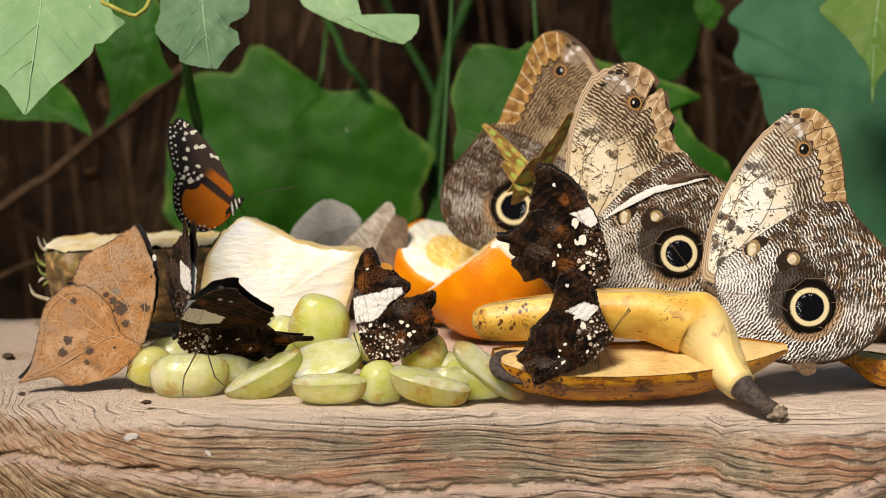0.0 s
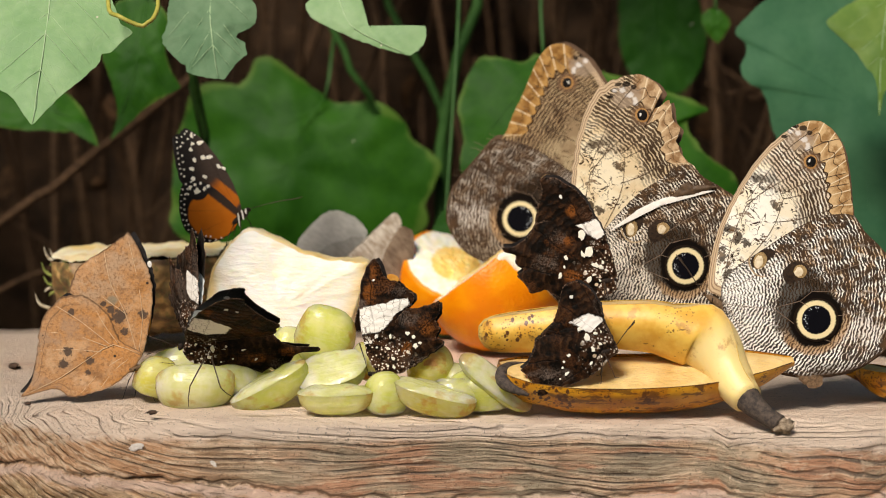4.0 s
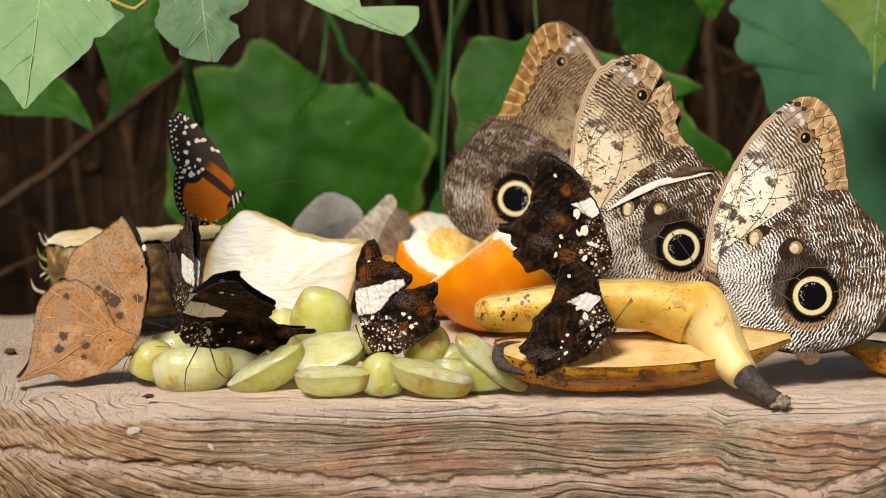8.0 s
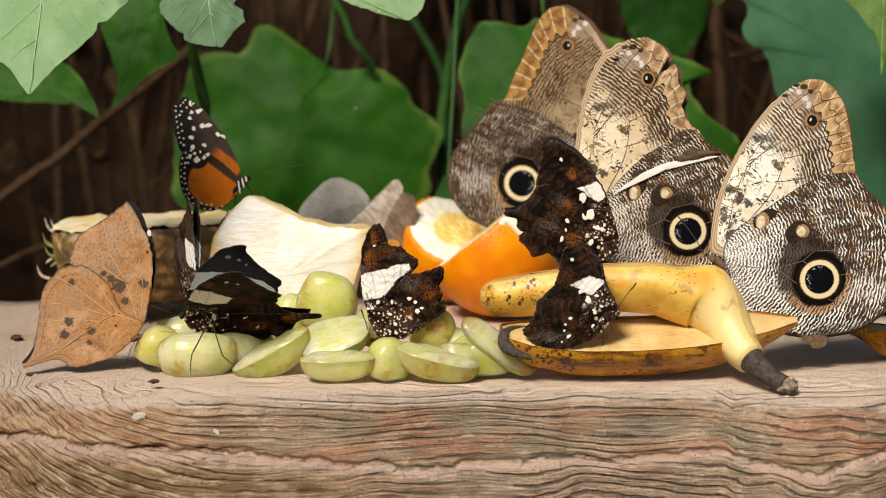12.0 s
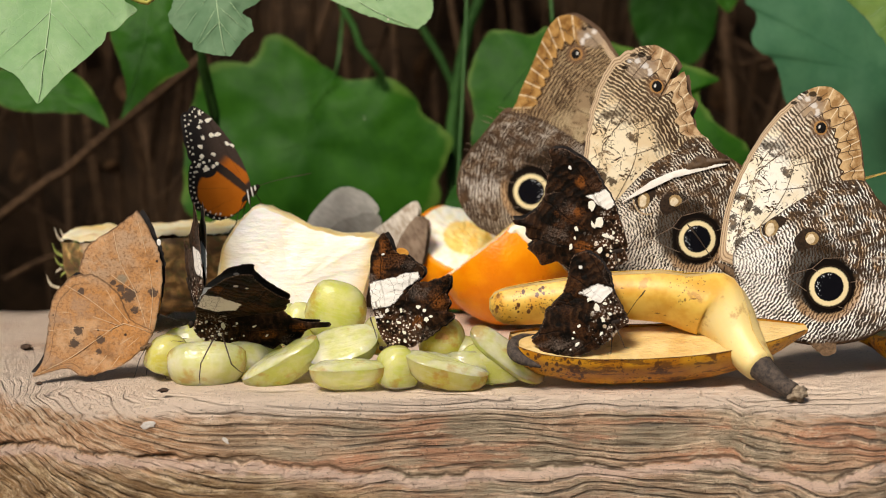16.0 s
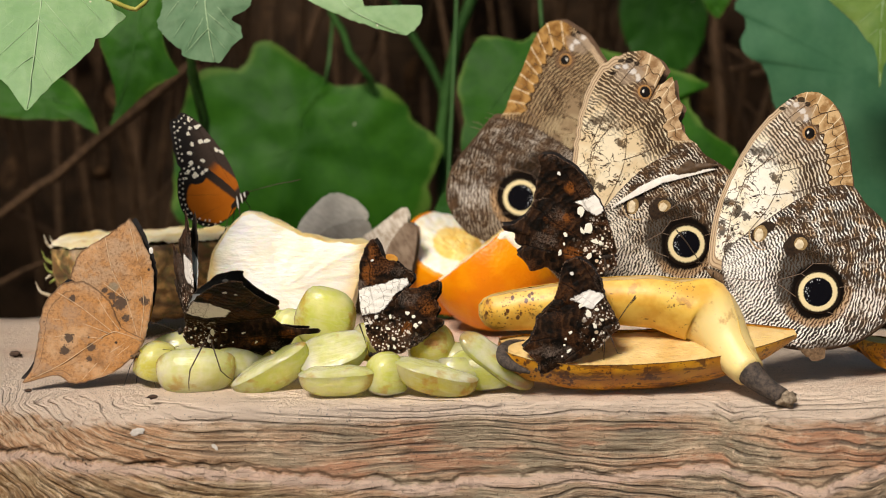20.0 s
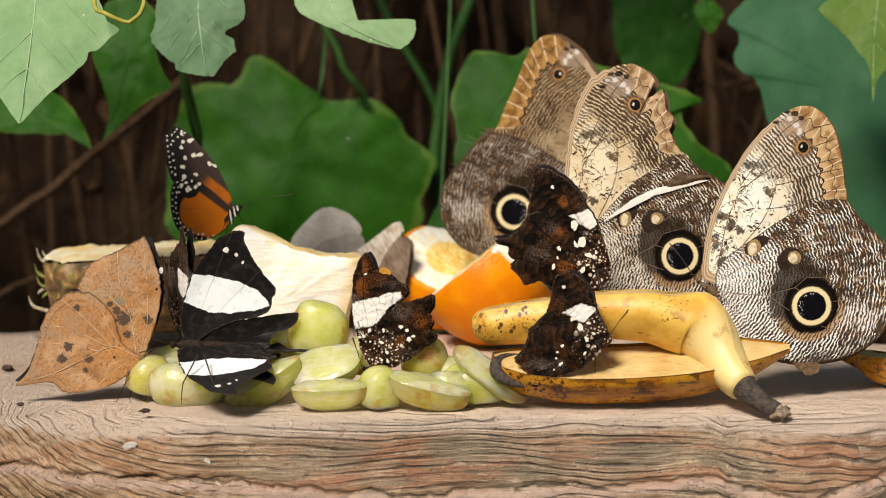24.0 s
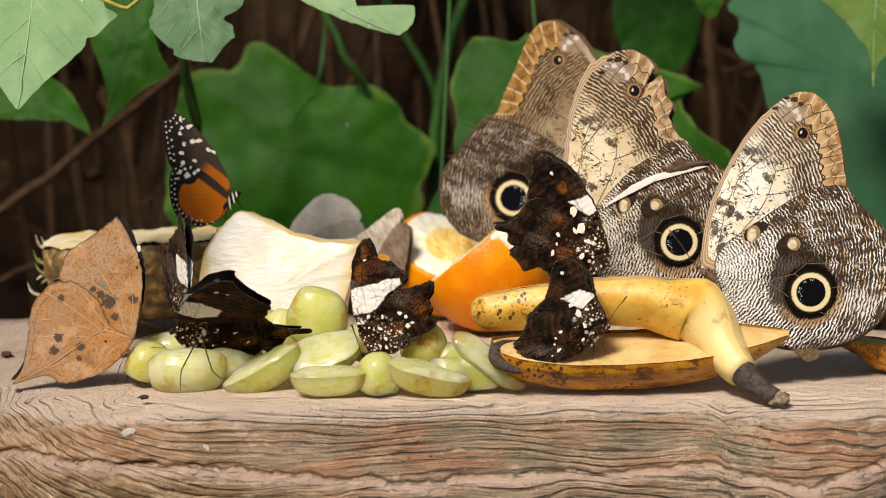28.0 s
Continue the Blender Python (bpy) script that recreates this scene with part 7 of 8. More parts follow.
def pineapple_half(m):
    """The back half of a pineapple lying cut side up: pale top, scaly rind, dry crown leaves at one end."""
    pa = thing("pineapple_half", m, "halved pineapple lying cut side up with scaly brown rind", "pineapple", "cut pineapple on the board")
    nx, nw = 60, 30
    verts, faces = [], []
    for i in range(nx + 1):
        s = i / nx
        x = 8.2 * s
        r = 4.2 * min(1.0, (s * 5 + 0.25)) ** 0.35 * (1 - 0.12 * s)
        for j in range(nw + 1):
            w = math.pi * (1.0 + j / nw)
            row = (x * 0.9 + (int(j / 3) % 2) * 0.45) % 0.9 / 0.9
            bump = 0.18 * (math.sin(math.pi * row) * abs(math.sin(math.pi * j / 3))) ** 0.7
            rr = r + bump + 0.1 * noise.noise((x, j * 0.4, 2))
            verts.append((x / 100, rr * math.cos(w) / 100, max(-4.35, rr * math.sin(w)) / 100))
    for i in range(nx):
        for j in range(nw):
            a = i * (nw + 1) + j
            faces.append((a, a + nw + 1, a + nw + 2, a + 1))
    faces += [tuple(range(nw + 1)), tuple(nx * (nw + 1) + j for j in range(nw + 1))[::-1]]
    part("rind", mesh_of("rind", [v for v in verts], [f for f in faces], M_RIND), pa, "scaly brown and green rind")
    v, f = [], []
    for i in range(nx + 1):
        l, r = verts[i * (nw + 1)], verts[i * (nw + 1) + nw]
        for j in range(11):
            s = j / 10
            z = 0.25 * math.sin(math.pi * s) + 0.22 * noise.noise((i * 0.14, s * 4, 3)) + 0.1 * noise.noise((i * 0.5, s * 12, 3))
            v.append((l[0] + (r[0] - l[0]) * s, l[1] + (r[1] - l[1]) * s, l[2] + z / 100 + 0.001))
    for i in range(nx):
        for j in range(10):
            a = i * 11 + j
            f.append((a, a + 11, a + 12, a + 1))
    part("cut_face", mesh_of("cut_face", v, f, M_PINE_EDGE), pa, "pale cut face with a fibrous core")
    rng = np.random.RandomState(6)
    for i in range(9):
        a, z = rng.uniform(-3.4, 0.5), rng.uniform(-2.6, 0.2)
        ln = rng.uniform(0.4, 1.1)
        up = 1.0 if i % 3 else -0.3
        part("crown_leaf", tube("crown_leaf", [(0.3, a, z), (-0.3 - ln * 0.2, a, z + ln * 0.35 * up), (-0.45 - ln * 0.25, a - 0.1, z + ln * up)], [0.26, 0.20, 0.02], M_DRYSPIKE if i % 2 else M_GREENSPIKE, 6, 7, 0.35), pa, "dry curled crown leaf")
    return pa


pineapple_half(pose(-0.1905, 0.19, 0.0445, 0, -2.5, 0))

# crumbs and droppings on the board
for x, y, a, mat, label in ((-0.198, 0.115, 0.28, M_CRUMB, "dark crumb of bark on the board"), (0.012, 0.078, 0.22, M_CRUMB, "dark crumb on the board"), (-0.206, 0.232, 0.34, M_STALK_END, "pale crumb of fruit at the back of the board"), (-0.117, -0.006, 0.2, M_CRUMB, "dark crumb on the board"), (-0.170, 0.012, 0.16, M_CRUMB, "dark crumb on the board")):
    tagged(new("crumb", blob("crumb", (0, 0, 0), (a, a * 0.7, a * 0.45), mat, 10, 7, 0.9, seed=x * 50)), label, "crumb", "crumbs on the board").matrix_basis = pose(x, y, 0.0008)
for x, z, a, b in ((-0.1205, -0.0105, 0.30, 0.14), (-0.091, -0.0185, 0.16, 0.26)):
    d = new("dropping", dot("dropping", 0, 0, a, b, M_CHALK, 10, 0, -1, 0.015, 20, 0.25))
    d.matrix_basis = pose(x, lerp_table(FRONT, x) - 0.0062, z, 12, 0, 0)
    tagged(d, "whitish dried dropping on the board's front edge", "dropping", "droppings on the board")


# ---- foliage ----
BRANCHES = ((0.10, 0.30), (0.45, 0.34))


def branch(y, z):
    """A woody climber that rises at both ends and runs level overhead."""
    p = [(-105, y * 100, -90), (-100, y * 100, -30), (-85, y * 100 + 3, z * 100 - 8), (-50, y * 100, z * 100 + 0.6), (-15, y * 100, z * 100 + 0.4), (20, y * 100, z * 100 + 0.4), (55, y * 100, z * 100 + 0.6), (88, y * 100 + 3, z * 100 - 8), (102, y * 100, -30), (106, y * 100, -90)]
    return tagged(new("climber_branch", tube("climber_branch", p, [1.6, 1.4, 1.1, 0.8, 0.8, 0.8, 0.8, 1.1, 1.4, 1.6], M_TWIG, 10, 60)), "brown woody climber running overhead with hanging leaves", "branch", "climbing branches")


for b in BRANCHES:
    branch(*b)


def shade_canopy():
    """Leaves added out of view over the climber, to keep the undergrowth in shade."""
    rng = np.random.RandomState(21)
    out = []
    for i in range(900):
        x, y, z = rng.uniform(-1.1, 1.1), rng.uniform(0.30, 1.5), rng.uniform(0.29, 0.46)
        a = rng.uniform(3.5, 6.5)
        me = sheet("roof_leaf", [(0, 0), (a * 0.55, a * 0.1), (a * 0.5, a * 0.6), (a * 0.25, a * 0.9), (0, a * 1.4), (-a * 0.3, a * 0.9), (-a * 0.52, a * 0.5), (-a * 0.5, a * 0.08)], [M_LEAF_DARK], bulge=0.3, rings=2, n=18)
        me.transform(pose(x, y, z, rng.uniform(-110, -60), rng.uniform(-25, 25), rng.uniform(0, 360)))
        out.append(me)
    tagged(new("climber_foliage", joined("climber_foliage", out, M_LEAF_DARK)), "unseen dark green foliage added overhead for shade", "foliage", kind="stuff")


shade_canopy()
def leaf(name, at, tilt, outline, mid, mat, rib, label, side_veins=4, bulge=0.25, ripple=0.12, jag=0.03, stalk=None, fold=0.0, seed=2, thickness=0.03):
    lf = thing(name, pose(*at, -tilt, 0, 0), label, "leaf", "leaves over and behind the board")
    part("blade", sheet("blade", outline, [mat], bulge=bulge, thick=thickness, rings=12, n=150, jag=jag, ripple=ripple, seed=seed, fold=fold), lf)
    o = np.array(outline)
    c = o.mean(0)
    size = np.abs(o - c).max()

    def lift(q):
        d = np.linalg.norm(np.array(q) - c) / size
        h = bulge * max(0, 1 - d * d) + ripple * (noise.noise((q[0] * 2.2 / size, q[1] * 2.2 / size, seed)) + 0.5 * noise.noise((q[0] * 6 / size, q[1] * 6 / size, seed + 5))) - fold * abs(q[0] - c[0]) / size
        return (q[0], -h + 0.0, q[1])

    m = spline(mid, 14, closed=False)
    part("midrib", tube("midrib", [lift(q) for q in m], [0.04 - 0.028 * i / (len(m) - 1) for i in range(len(m))], rib, 6), lf, "pale midrib")
    ring = spline(outline, 60)
    for i in range(side_veins):
        s = m[int(len(m) * (0.12 + 0.7 * i / max(1, side_veins)))]
        for sgn in (-1, 1):
            d = m[-1] - m[0]
            d = d / np.linalg.norm(d)
            want = np.array((d[0] * 0.75 - sgn * d[1] * 0.66, d[1] * 0.75 + sgn * d[0] * 0.66))
            best = max(ring, key=lambda q: np.dot(q - s, want) / (np.linalg.norm(q - s) + 0.4))
            e = s + (best - s) * 0.9
            part("side_vein", tube("side_vein", [lift(s + (e - s) * t) for t in (0, 0.25, 0.5, 0.75, 1)], [0.014, 0.012, 0.010, 0.008, 0.004], rib, 5), lf)
    if stalk:
        # the stalk climbs to one of the branches overhead
        y, z = min(BRANCHES, key=lambda b: abs(b[0] - at[1]))
        end = pose(*at, -tilt, 0, 0).inverted() @ Vector((at[0] + 0.01, y, z)) * 100
        a, b = Vector(stalk[0]), Vector(stalk[1])
        part("leaf_stalk", tube("leaf_stalk", [a, b, b.lerp(end, 0.5) + Vector((0.3, 0, 0)), end], 0.11, M_STEM, 7, 14), lf)
    return lf


leaf("broad_leaf", (-0.166, 0.050, 0.178), 35, [(-0.0, 0.2), (-1.3, 0.6), (-2.4, -0.2), (-3.9, -1.7), (-4.4, -3.1), (-3.4, -4.2), (-3.1, -5.3), (-2.0, -5.9), (-1.1, -6.4), (-0.8, -6.7), (-0.4, -7.3), (-0.0, -7.8), (0.3, -7.3), (0.9, -6.5), (1.8, -5.5), (2.4, -4.7), (2.4, -4.3), (2.8, -4.2), (3.2, -3.7), (3.6, -3.2), (3.1, -2.8), (2.9, -2.4), (2.4, -1.2), (1.3, 0.0)],
     [(-0.0, 0.0), (0.1, -2.4), (0.1, -4.7), (-0.0, -7.7)], M_LEAF_PALE, M_RIB, "pale green pointed leaf hanging over the board", 4, 0.25, 0.12, 0.025, [(0, 0, 0), (0.2, 0.5, 2), (0.6, 1.5, 5)])
leaf("broad_leaf", (-0.110, 0.14, 0.178), 25, [(-0.0, 0.1), (-1.2, -0.1), (-1.9, -0.8), (-2.0, -1.9), (-2.0, -2.5), (-2.2, -3.0), (-1.9, -3.5), (-1.5, -4.0), (-1.0, -4.4), (-0.9, -4.7), (-0.2, -4.9), (0.7, -5.0), (1.0, -4.7), (1.2, -4.3), (1.7, -3.8), (1.7, -3.5), (1.6, -3.1), (1.2, -3.0), (1.3, -2.7), (1.8, -2.4), (2.1, -2.0), (2.0, -1.2), (1.3, -0.4)],
     [(0.0, 0.0), (0.0, -1.9), (0.3, -4.0), (0.5, -4.9)], M_LEAF_GREY, M_RIB, "grey-green leaf with a nibbled wavy edge", 4, 0.2, 0.12, 0.03, [(0, 0, 0), (-0.3, 0.5, 2), (-0.2, 1.5, 5)], seed=7)
leaf("broad_leaf", (-0.168, 0.325, 0.174), 15, [(-0.0, 0.3), (-1.6, 0.0), (-2.3, -1.6), (-2.4, -2.9), (-2.1, -3.9), (-1.6, -5.2), (-1.4, -6.4), (-1.5, -7.3), (-1.7, -7.8), (-1.1, -7.3), (0.1, -6.1), (1.4, -5.2), (2.0, -4.8), (1.5, -4.0), (1.2, -3.2), (1.1, -2.1), (1.2, -0.8)],
     [(0.0, 0.0), (-0.4, -3.5), (-1.1, -6.4), (-1.7, -7.7)], M_LEAF_MID, M_RIB_DARK, "green pointed leaf with a yellowing tip", 4, 0.3, 0.2, 0.02, [(0, 0, 0), (0.2, 0.5, 2), (0.6, 1.5, 6)], seed=3)
leaf("broad_leaf", (-0.263, 0.4, 0.119), 30, [(-2.2, 0.3), (-1.3, -1.3), (0.2, -2.0), (3.0, -2.2), (4.8, -2.3), (5.7, -3.2), (5.4, -2.2), (4.8, -1.1), (4.2, -0.2), (2.7, 0.8), (-0.1, 0.9)],
     [(-2.1, 0.2), (1.4, -0.6), (4.0, -1.4), (5.6, -3.1)], M_LEAF_MID, M_RIB_DARK, "small shaded green leaf with a pointed tip", 3, 0.2, 0.15, 0.02, [(-2.1, 0, 0.2), (-4, 0.5, 2), (-5, 1, 6)], seed=4)
leaf("broad_leaf", (-0.053, 0.157, 0.172), 25, [(-0.0, 0.4), (-1.1, 0.1), (-1.5, -0.6), (-1.1, -1.2), (0.0, -1.8), (1.1, -2.3), (2.2, -2.7), (3.3, -3.0), (3.8, -2.8), (4.1, -2.3), (4.2, -1.6), (4.0, -1.5), (3.9, -1.9), (3.5, -2.3), (3.5, -2.6), (3.2, -2.7), (2.7, -2.5), (2.0, -2.1), (1.6, -1.6), (1.3, -1.2), (1.1, -0.2)],
     [(-0.0, 0.0), (0.6, -1.5), (1.8, -2.3), (3.1, -2.9)], M_LEAF_PALE, M_RIB, "bright eaten leaf with a curled hooked tip", 0, 0.12, 0.06, 0.03, [(0, 0, 0.2), (0.2, 0.5, 2), (0.6, 1.5, 5)], seed=5)
leaf("broad_leaf", (-0.081, 0.49, 0.117), 10, [(0.5, 0.2), (-0.7, 1.1), (-2.1, 2.1), (-3.3, 2.9), (-4.3, 2.8), (-4.7, 1.7), (-5.3, 1.1), (-6.2, 1.2), (-7.5, 1.1), (-8.3, 0.5), (-9.1, -1.8), (-9.4, -4.0), (-9.4, -6.5), (-9.3, -8.3), (-6.4, -10.1), (-1.4, -10.8), (3.3, -10.1), (6.3, -8.3), (6.9, -7.6), (6.7, -6.5), (7.1, -5.5), (7.7, -3.9), (6.9, -3.0), (5.8, -2.2), (5.4, -1.3), (4.5, -0.4), (3.3, 0.2), (1.5, 0.0)],
     [(0.2, 0.2), (-1.1, -1.8), (-1.9, -4.7), (-3.2, -9.1)], M_LEAF_MID, M_RIB_DARK, "large lobed dark green leaf behind the board", 4, 0.8, 0.5, 0.05, [(0.2, 0, 0.2), (0.6, 1.0, 4), (0.4, 2.0, 10)], seed=6)
leaf("broad_leaf", (0.058, 0.38, 0.145), 15, [(-0.5, 0.3), (-1.0, 0.2), (-1.8, -0.2), (-3.0, 0.1), (-4.0, 0.1), (-4.5, -0.5), (-5.0, -1.7), (-5.3, -3.0), (-4.9, -4.7), (-5.1, -6.4), (-4.3, -9.1), (-2.0, -10.7), (3.1, -11.7), (7.0, -11.0), (9.7, -9.4), (10.8, -7.9), (10.7, -6.7), (9.1, -5.6), (8.0, -3.7), (9.3, -2.8), (7.2, -1.9), (4.9, -1.2), (2.6, -0.5)],
     [(-0.3, 0.2), (-0.0, -4.4), (-0.1, -10.0)], M_LEAF_MID, M_RIB_DARK, "broad lobed green leaf behind the owl butterflies", 4, 0.6, 0.4, 0.05, [(-0.3, 0, 0.2), (-0.4, 1.0, 5), (0.4, 2.0, 12)], seed=8)
leaf("broad_leaf", (0.146, 0.6, 0.197), 10, [(0.0, 0.8), (-2.7, -0.4), (-2.9, -2.4), (-2.8, -4.3), (-2.0, -6.3), (-0.5, -7.5), (1.5, -7.2), (2.7, -5.5), (3.1, -3.2), (2.3, -0.4)],
     [(0.0, 0.0), (-0.2, -7.3)], M_LEAF_DARK, M_RIB_DARK, "dark green hanging leaf in the shade", 3, 0.3, 0.2, 0.03, [(0, 0, 0.2), (0.2, 0.5, 3), (0.6, 1.5, 8)], seed=9)
leaf("broad_leaf", (0.164, 0.45, 0.176), 10, [(0.0, 0.3), (-0.9, -0.3), (-0.5, -1.3), (0.1, -1.9), (0.5, -1.5), (0.9, -0.6)],
     [(0.0, 0.1), (0.1, -1.8)], M_LEAF_MID, M_RIB_DARK, "small green leaf tip hanging from above", 2, 0.1, 0.1, 0.02, [(0, 0, 0.2), (0.2, 0.5, 3), (0.6, 1.5, 8)], seed=10)
leaf("broad_leaf", (0.221, 0.343, 0.192), 12, [(0.0, 0.7), (-3.2, -0.3), (-6.0, -2.9), (-5.5, -3.7), (-5.5, -4.4), (-5.8, -5.0), (-5.7, -5.7), (-5.2, -6.2), (-4.7, -6.4), (-4.3, -7.3), (-4.1, -8.4), (-3.4, -10.3), (-2.2, -13.5), (-0.3, -15.3), (2.5, -16.3), (5.3, -14.7), (7.0, -9.0), (6.6, -3.2), (3.8, -0.3)],
     [(0.0, 0.3), (0.5, -5.8), (1.5, -16.0)], M_LEAF_BLUE, M_RIB_BLUE, "very large blue-green leaf with a notched edge", 0, 0.6, 0.4, 0.03, [(0, 0, 0.2), (0.2, 0.5, 4), (0.6, 1.5, 10)], seed=11)
leaf("broad_leaf", (0.227, 0.25, 0.176), 25, [(0.0, 0.6), (-1.8, 0.0), (-3.3, -1.2), (-2.5, -2.2), (-1.8, -3.0), (-1.4, -3.8), (-1.1, -4.1), (-0.9, -4.9), (-0.9, -6.4), (-0.6, -5.2), (-0.2, -4.7), (0.5, -3.8), (1.3, -2.2), (1.3, -0.6)],
     [(0.0, 0.4), (-0.6, -2.7), (-0.9, -6.3)], M_LEAF_LIME, M_RIB, "yellowing leaf with a dry brown tip", 3, 0.2, 0.15, 0.02, [(0, 0, 0.2), (0.2, 0.5, 3), (0.6, 1.5, 8)], seed=12)
leaf("broad_leaf", (-0.001, 0.33, 0.04), 10, [(-1.2, -0.4), (-0.6, 1.2), (-0.1, 2.0), (0.6, 2.2), (1.0, 0.6), (0.6, -1.0), (-0.3, -1.3)],
     [(-0.2, -1.1), (0.5, 2.1)], M_LEAF_DARK, M_RIB_DARK, "small dark green leaf behind the orange", 2, 0.1, 0.1, 0.02, [(-0.2, 0, -1.1), (-0.4, 1, -5), (-0.2, 2, -14)], seed=13)


def stem(name, pts, rad, mat, label, category="stem"):
    return tagged(new(name, tube(name, [(x * 100, y * 100, z * 100) for x, y, z in pts], rad, mat, 9, 24)), label, category, "stems behind the board")


stem("vine_stem", [(-0.09, 0.47, 0.30), (-0.078, 0.47, 0.179), (-0.073, 0.47, 0.163), (-0.066, 0.47, 0.151), (-0.062, 0.47, 0.138), (-0.05, 0.475, 0.122), (-0.044, 0.50, 0.10), (-0.04, 0.52, -0.9)], 0.22, M_STEM, "slender green leaf stalk")
stem("vine_stem", [(-0.055, 0.55, 0.30), (-0.041, 0.55, 0.182), (-0.025, 0.55, 0.151), (-0.013, 0.55, 0.131), (-0.005, 0.55, 0.114), (-0.002, 0.55, 0.086), (0.0, 0.56, -0.9)], 0.26, M_STEM, "dark green climbing stem")
stem("vine_stem", [(0.03, 0.5, 0.30), (0.018, 0.5, 0.18), (0.006, 0.5, 0.15), (-0.0, 0.5, 0.122), (-0.005, 0.5, 0.088), (-0.005, 0.5, 0.066), (0.0, 0.5, -0.9)], 0.36, M_STEM, "thick smooth green stem")
stem("dry_stem", [(-0.06, 0.656, 0.30), (-0.055, 0.656, 0.186), (-0.047, 0.656, 0.151), (-0.046, 0.656, 0.114), (-0.047, 0.656, 0.092), (-0.05, 0.66, -0.9)], 0.28, M_TWIG_TAN, "dry tan stem in the undergrowth")
stem("dry_stem", [(-0.16, 0.62, 0.15), (-0.184, 0.6, 0.127), (-0.217, 0.6, 0.1), (-0.243, 0.6, 0.081), (-0.276, 0.6, 0.053), (-0.319, 0.6, 0.024), (-0.6, 0.65, -0.2)], 0.34, M_TWIG, "slanting brown twig behind the leaves")
stem("tendril", [(-0.140, 0.03, 0.175), (-0.136, 0.01, 0.160), (-0.131, 0.0, 0.1575), (-0.126, 0.0, 0.155), (-0.121, 0.0, 0.1535), (-0.1175, 0.0, 0.156), (-0.1165, 0.01, 0.162), (-0.119, 0.02, 0.175)], 0.09, M_TENDRIL, "curling yellow-green tendril by the leaf", "tendril")
stem("vine_stem", [(-0.142, 0.30, 0.20), (-0.14, 0.30, 0.143), (-0.14, 0.31, 0.128), (-0.139, 0.35, 0.10), (-0.14, 0.4, -0.9)], 0.30, M_STEM, "green stalk in the shade of the leaves")


# ---- undergrowth, ground ----
def undergrowth():
    rng = np.random.RandomState(12)
    dark = []
    for i in range(150):
        x, y = rng.uniform(-0.9, 0.9), rng.uniform(0.62, 1.05)
        lean = rng.normal(0, 0.25)
        z0, z1 = -0.9, rng.uniform(0.1, 0.75)
        p = []
        for s in np.linspace(0, 1, 9):
            p.append(((x + lean * s + 0.03 * math.sin(5 * s + i)) * 100, (y + 0.04 * math.sin(3 * s + i * 2)) * 100, (z0 + (z1 - z0) * s) * 100))
        r = rng.uniform(0.15, 0.8)
        if rng.rand() < 0.78:
            dark.append(tube("twig", p, [r * (1 - 0.6 * k / 8) for k in range(9)], M_TWIG, 7))
        else:
            me = tube("dry_stem", p, [r * (1 - 0.6 * k / 8) for k in range(9)], M_TWIG_TAN, 9)
            tagged(new("dry_stem", me), "thick dry tan stalk rising from the undergrowth" if r > 0.45 else "thin dry tan stalk rising from the undergrowth", "stem", "dry stalks in the undergrowth")
    for i in range(90):
        x, y, z = rng.uniform(-0.7, 0.7), rng.uniform(0.6, 1.0), rng.uniform(-0.25, 0.4)
        a, ln = rng.uniform(0, math.pi), rng.uniform(0.08, 0.3)
        p = [((x + ln * (s - 0.5) * math.cos(a)) * 100, (y + 0.05 * s) * 100, (z + ln * (s - 0.5) * math.sin(a) + 0.03 * math.sin(3 * s + i)) * 100) for s in np.linspace(0, 1, 7)]
        r = rng.uniform(0.08, 0.3)
        dark.append(tube("twig", p, [r * (1 - 0.5 * k / 6) for k in range(7)], M_TWIG, 6))
    tagged(new("undergrowth", joined("undergrowth", dark, M_TWIG)), "tangle of dark brown stems and twigs in shade", "undergrowth", kind="stuff")
    dead = []
    for i in range(170):
        x, y, z = rng.uniform(-0.8, 0.8), rng.uniform(0.75, 1.12), rng.uniform(-0.4, 0.55)
        a = rng.uniform(1.0, 3.2)
        me = sheet("litter", [(0, 0), (a * 0.4, a * 0.5), (a * 0.3, a * 1.2), (0, a * 1.8), (-a * 0.35, a * 1.1), (-a * 0.4, a * 0.4)], [M_DEADLEAF], bulge=0.3, rings=3, n=22)
        me.transform(pose(x, y, z, rng.uniform(-60, 60), rng.uniform(0, 360), rng.uniform(-60, 60)))
        dead.append(me)
    tagged(new("leaf_litter", joined("leaf_litter", dead, M_DEADLEAF)), "withered brown leaves caught in the undergrowth", "dead leaves", kind="stuff")


undergrowth()
verts, faces = [], []
NX, NZ = 90, 60
for i in range(NX + 1):
    for j in range(NZ + 1):
        x, z = -2.6 + 5.2 * i / NX, -0.95 + 2.3 * j / NZ
        y = 1.25 + 0.25 * max(0, z) + 0.10 * noise.noise((x * 4, z * 4, 0)) + 0.05 * noise.noise((x * 14, z * 14, 3))
        verts.append((x, y, z))
faces = [(i * (NZ + 1) + j, (i + 1) * (NZ + 1) + j, (i + 1) * (NZ + 1) + j + 1, i * (NZ + 1) + j + 1) for i in range(NX) for j in range(NZ)]
tagged(new("backdrop", mesh_of("backdrop", verts, faces, M_SOIL)), "dark earthy bank of rotting leaves and roots", "bank", kind="structure")
verts, faces = [], []
size = [0, 0.5, 1, 1.5, 2, 3, 5, 9, 20, 60, 300, 1500]
grid = sorted({-s for s in size} | set(size))
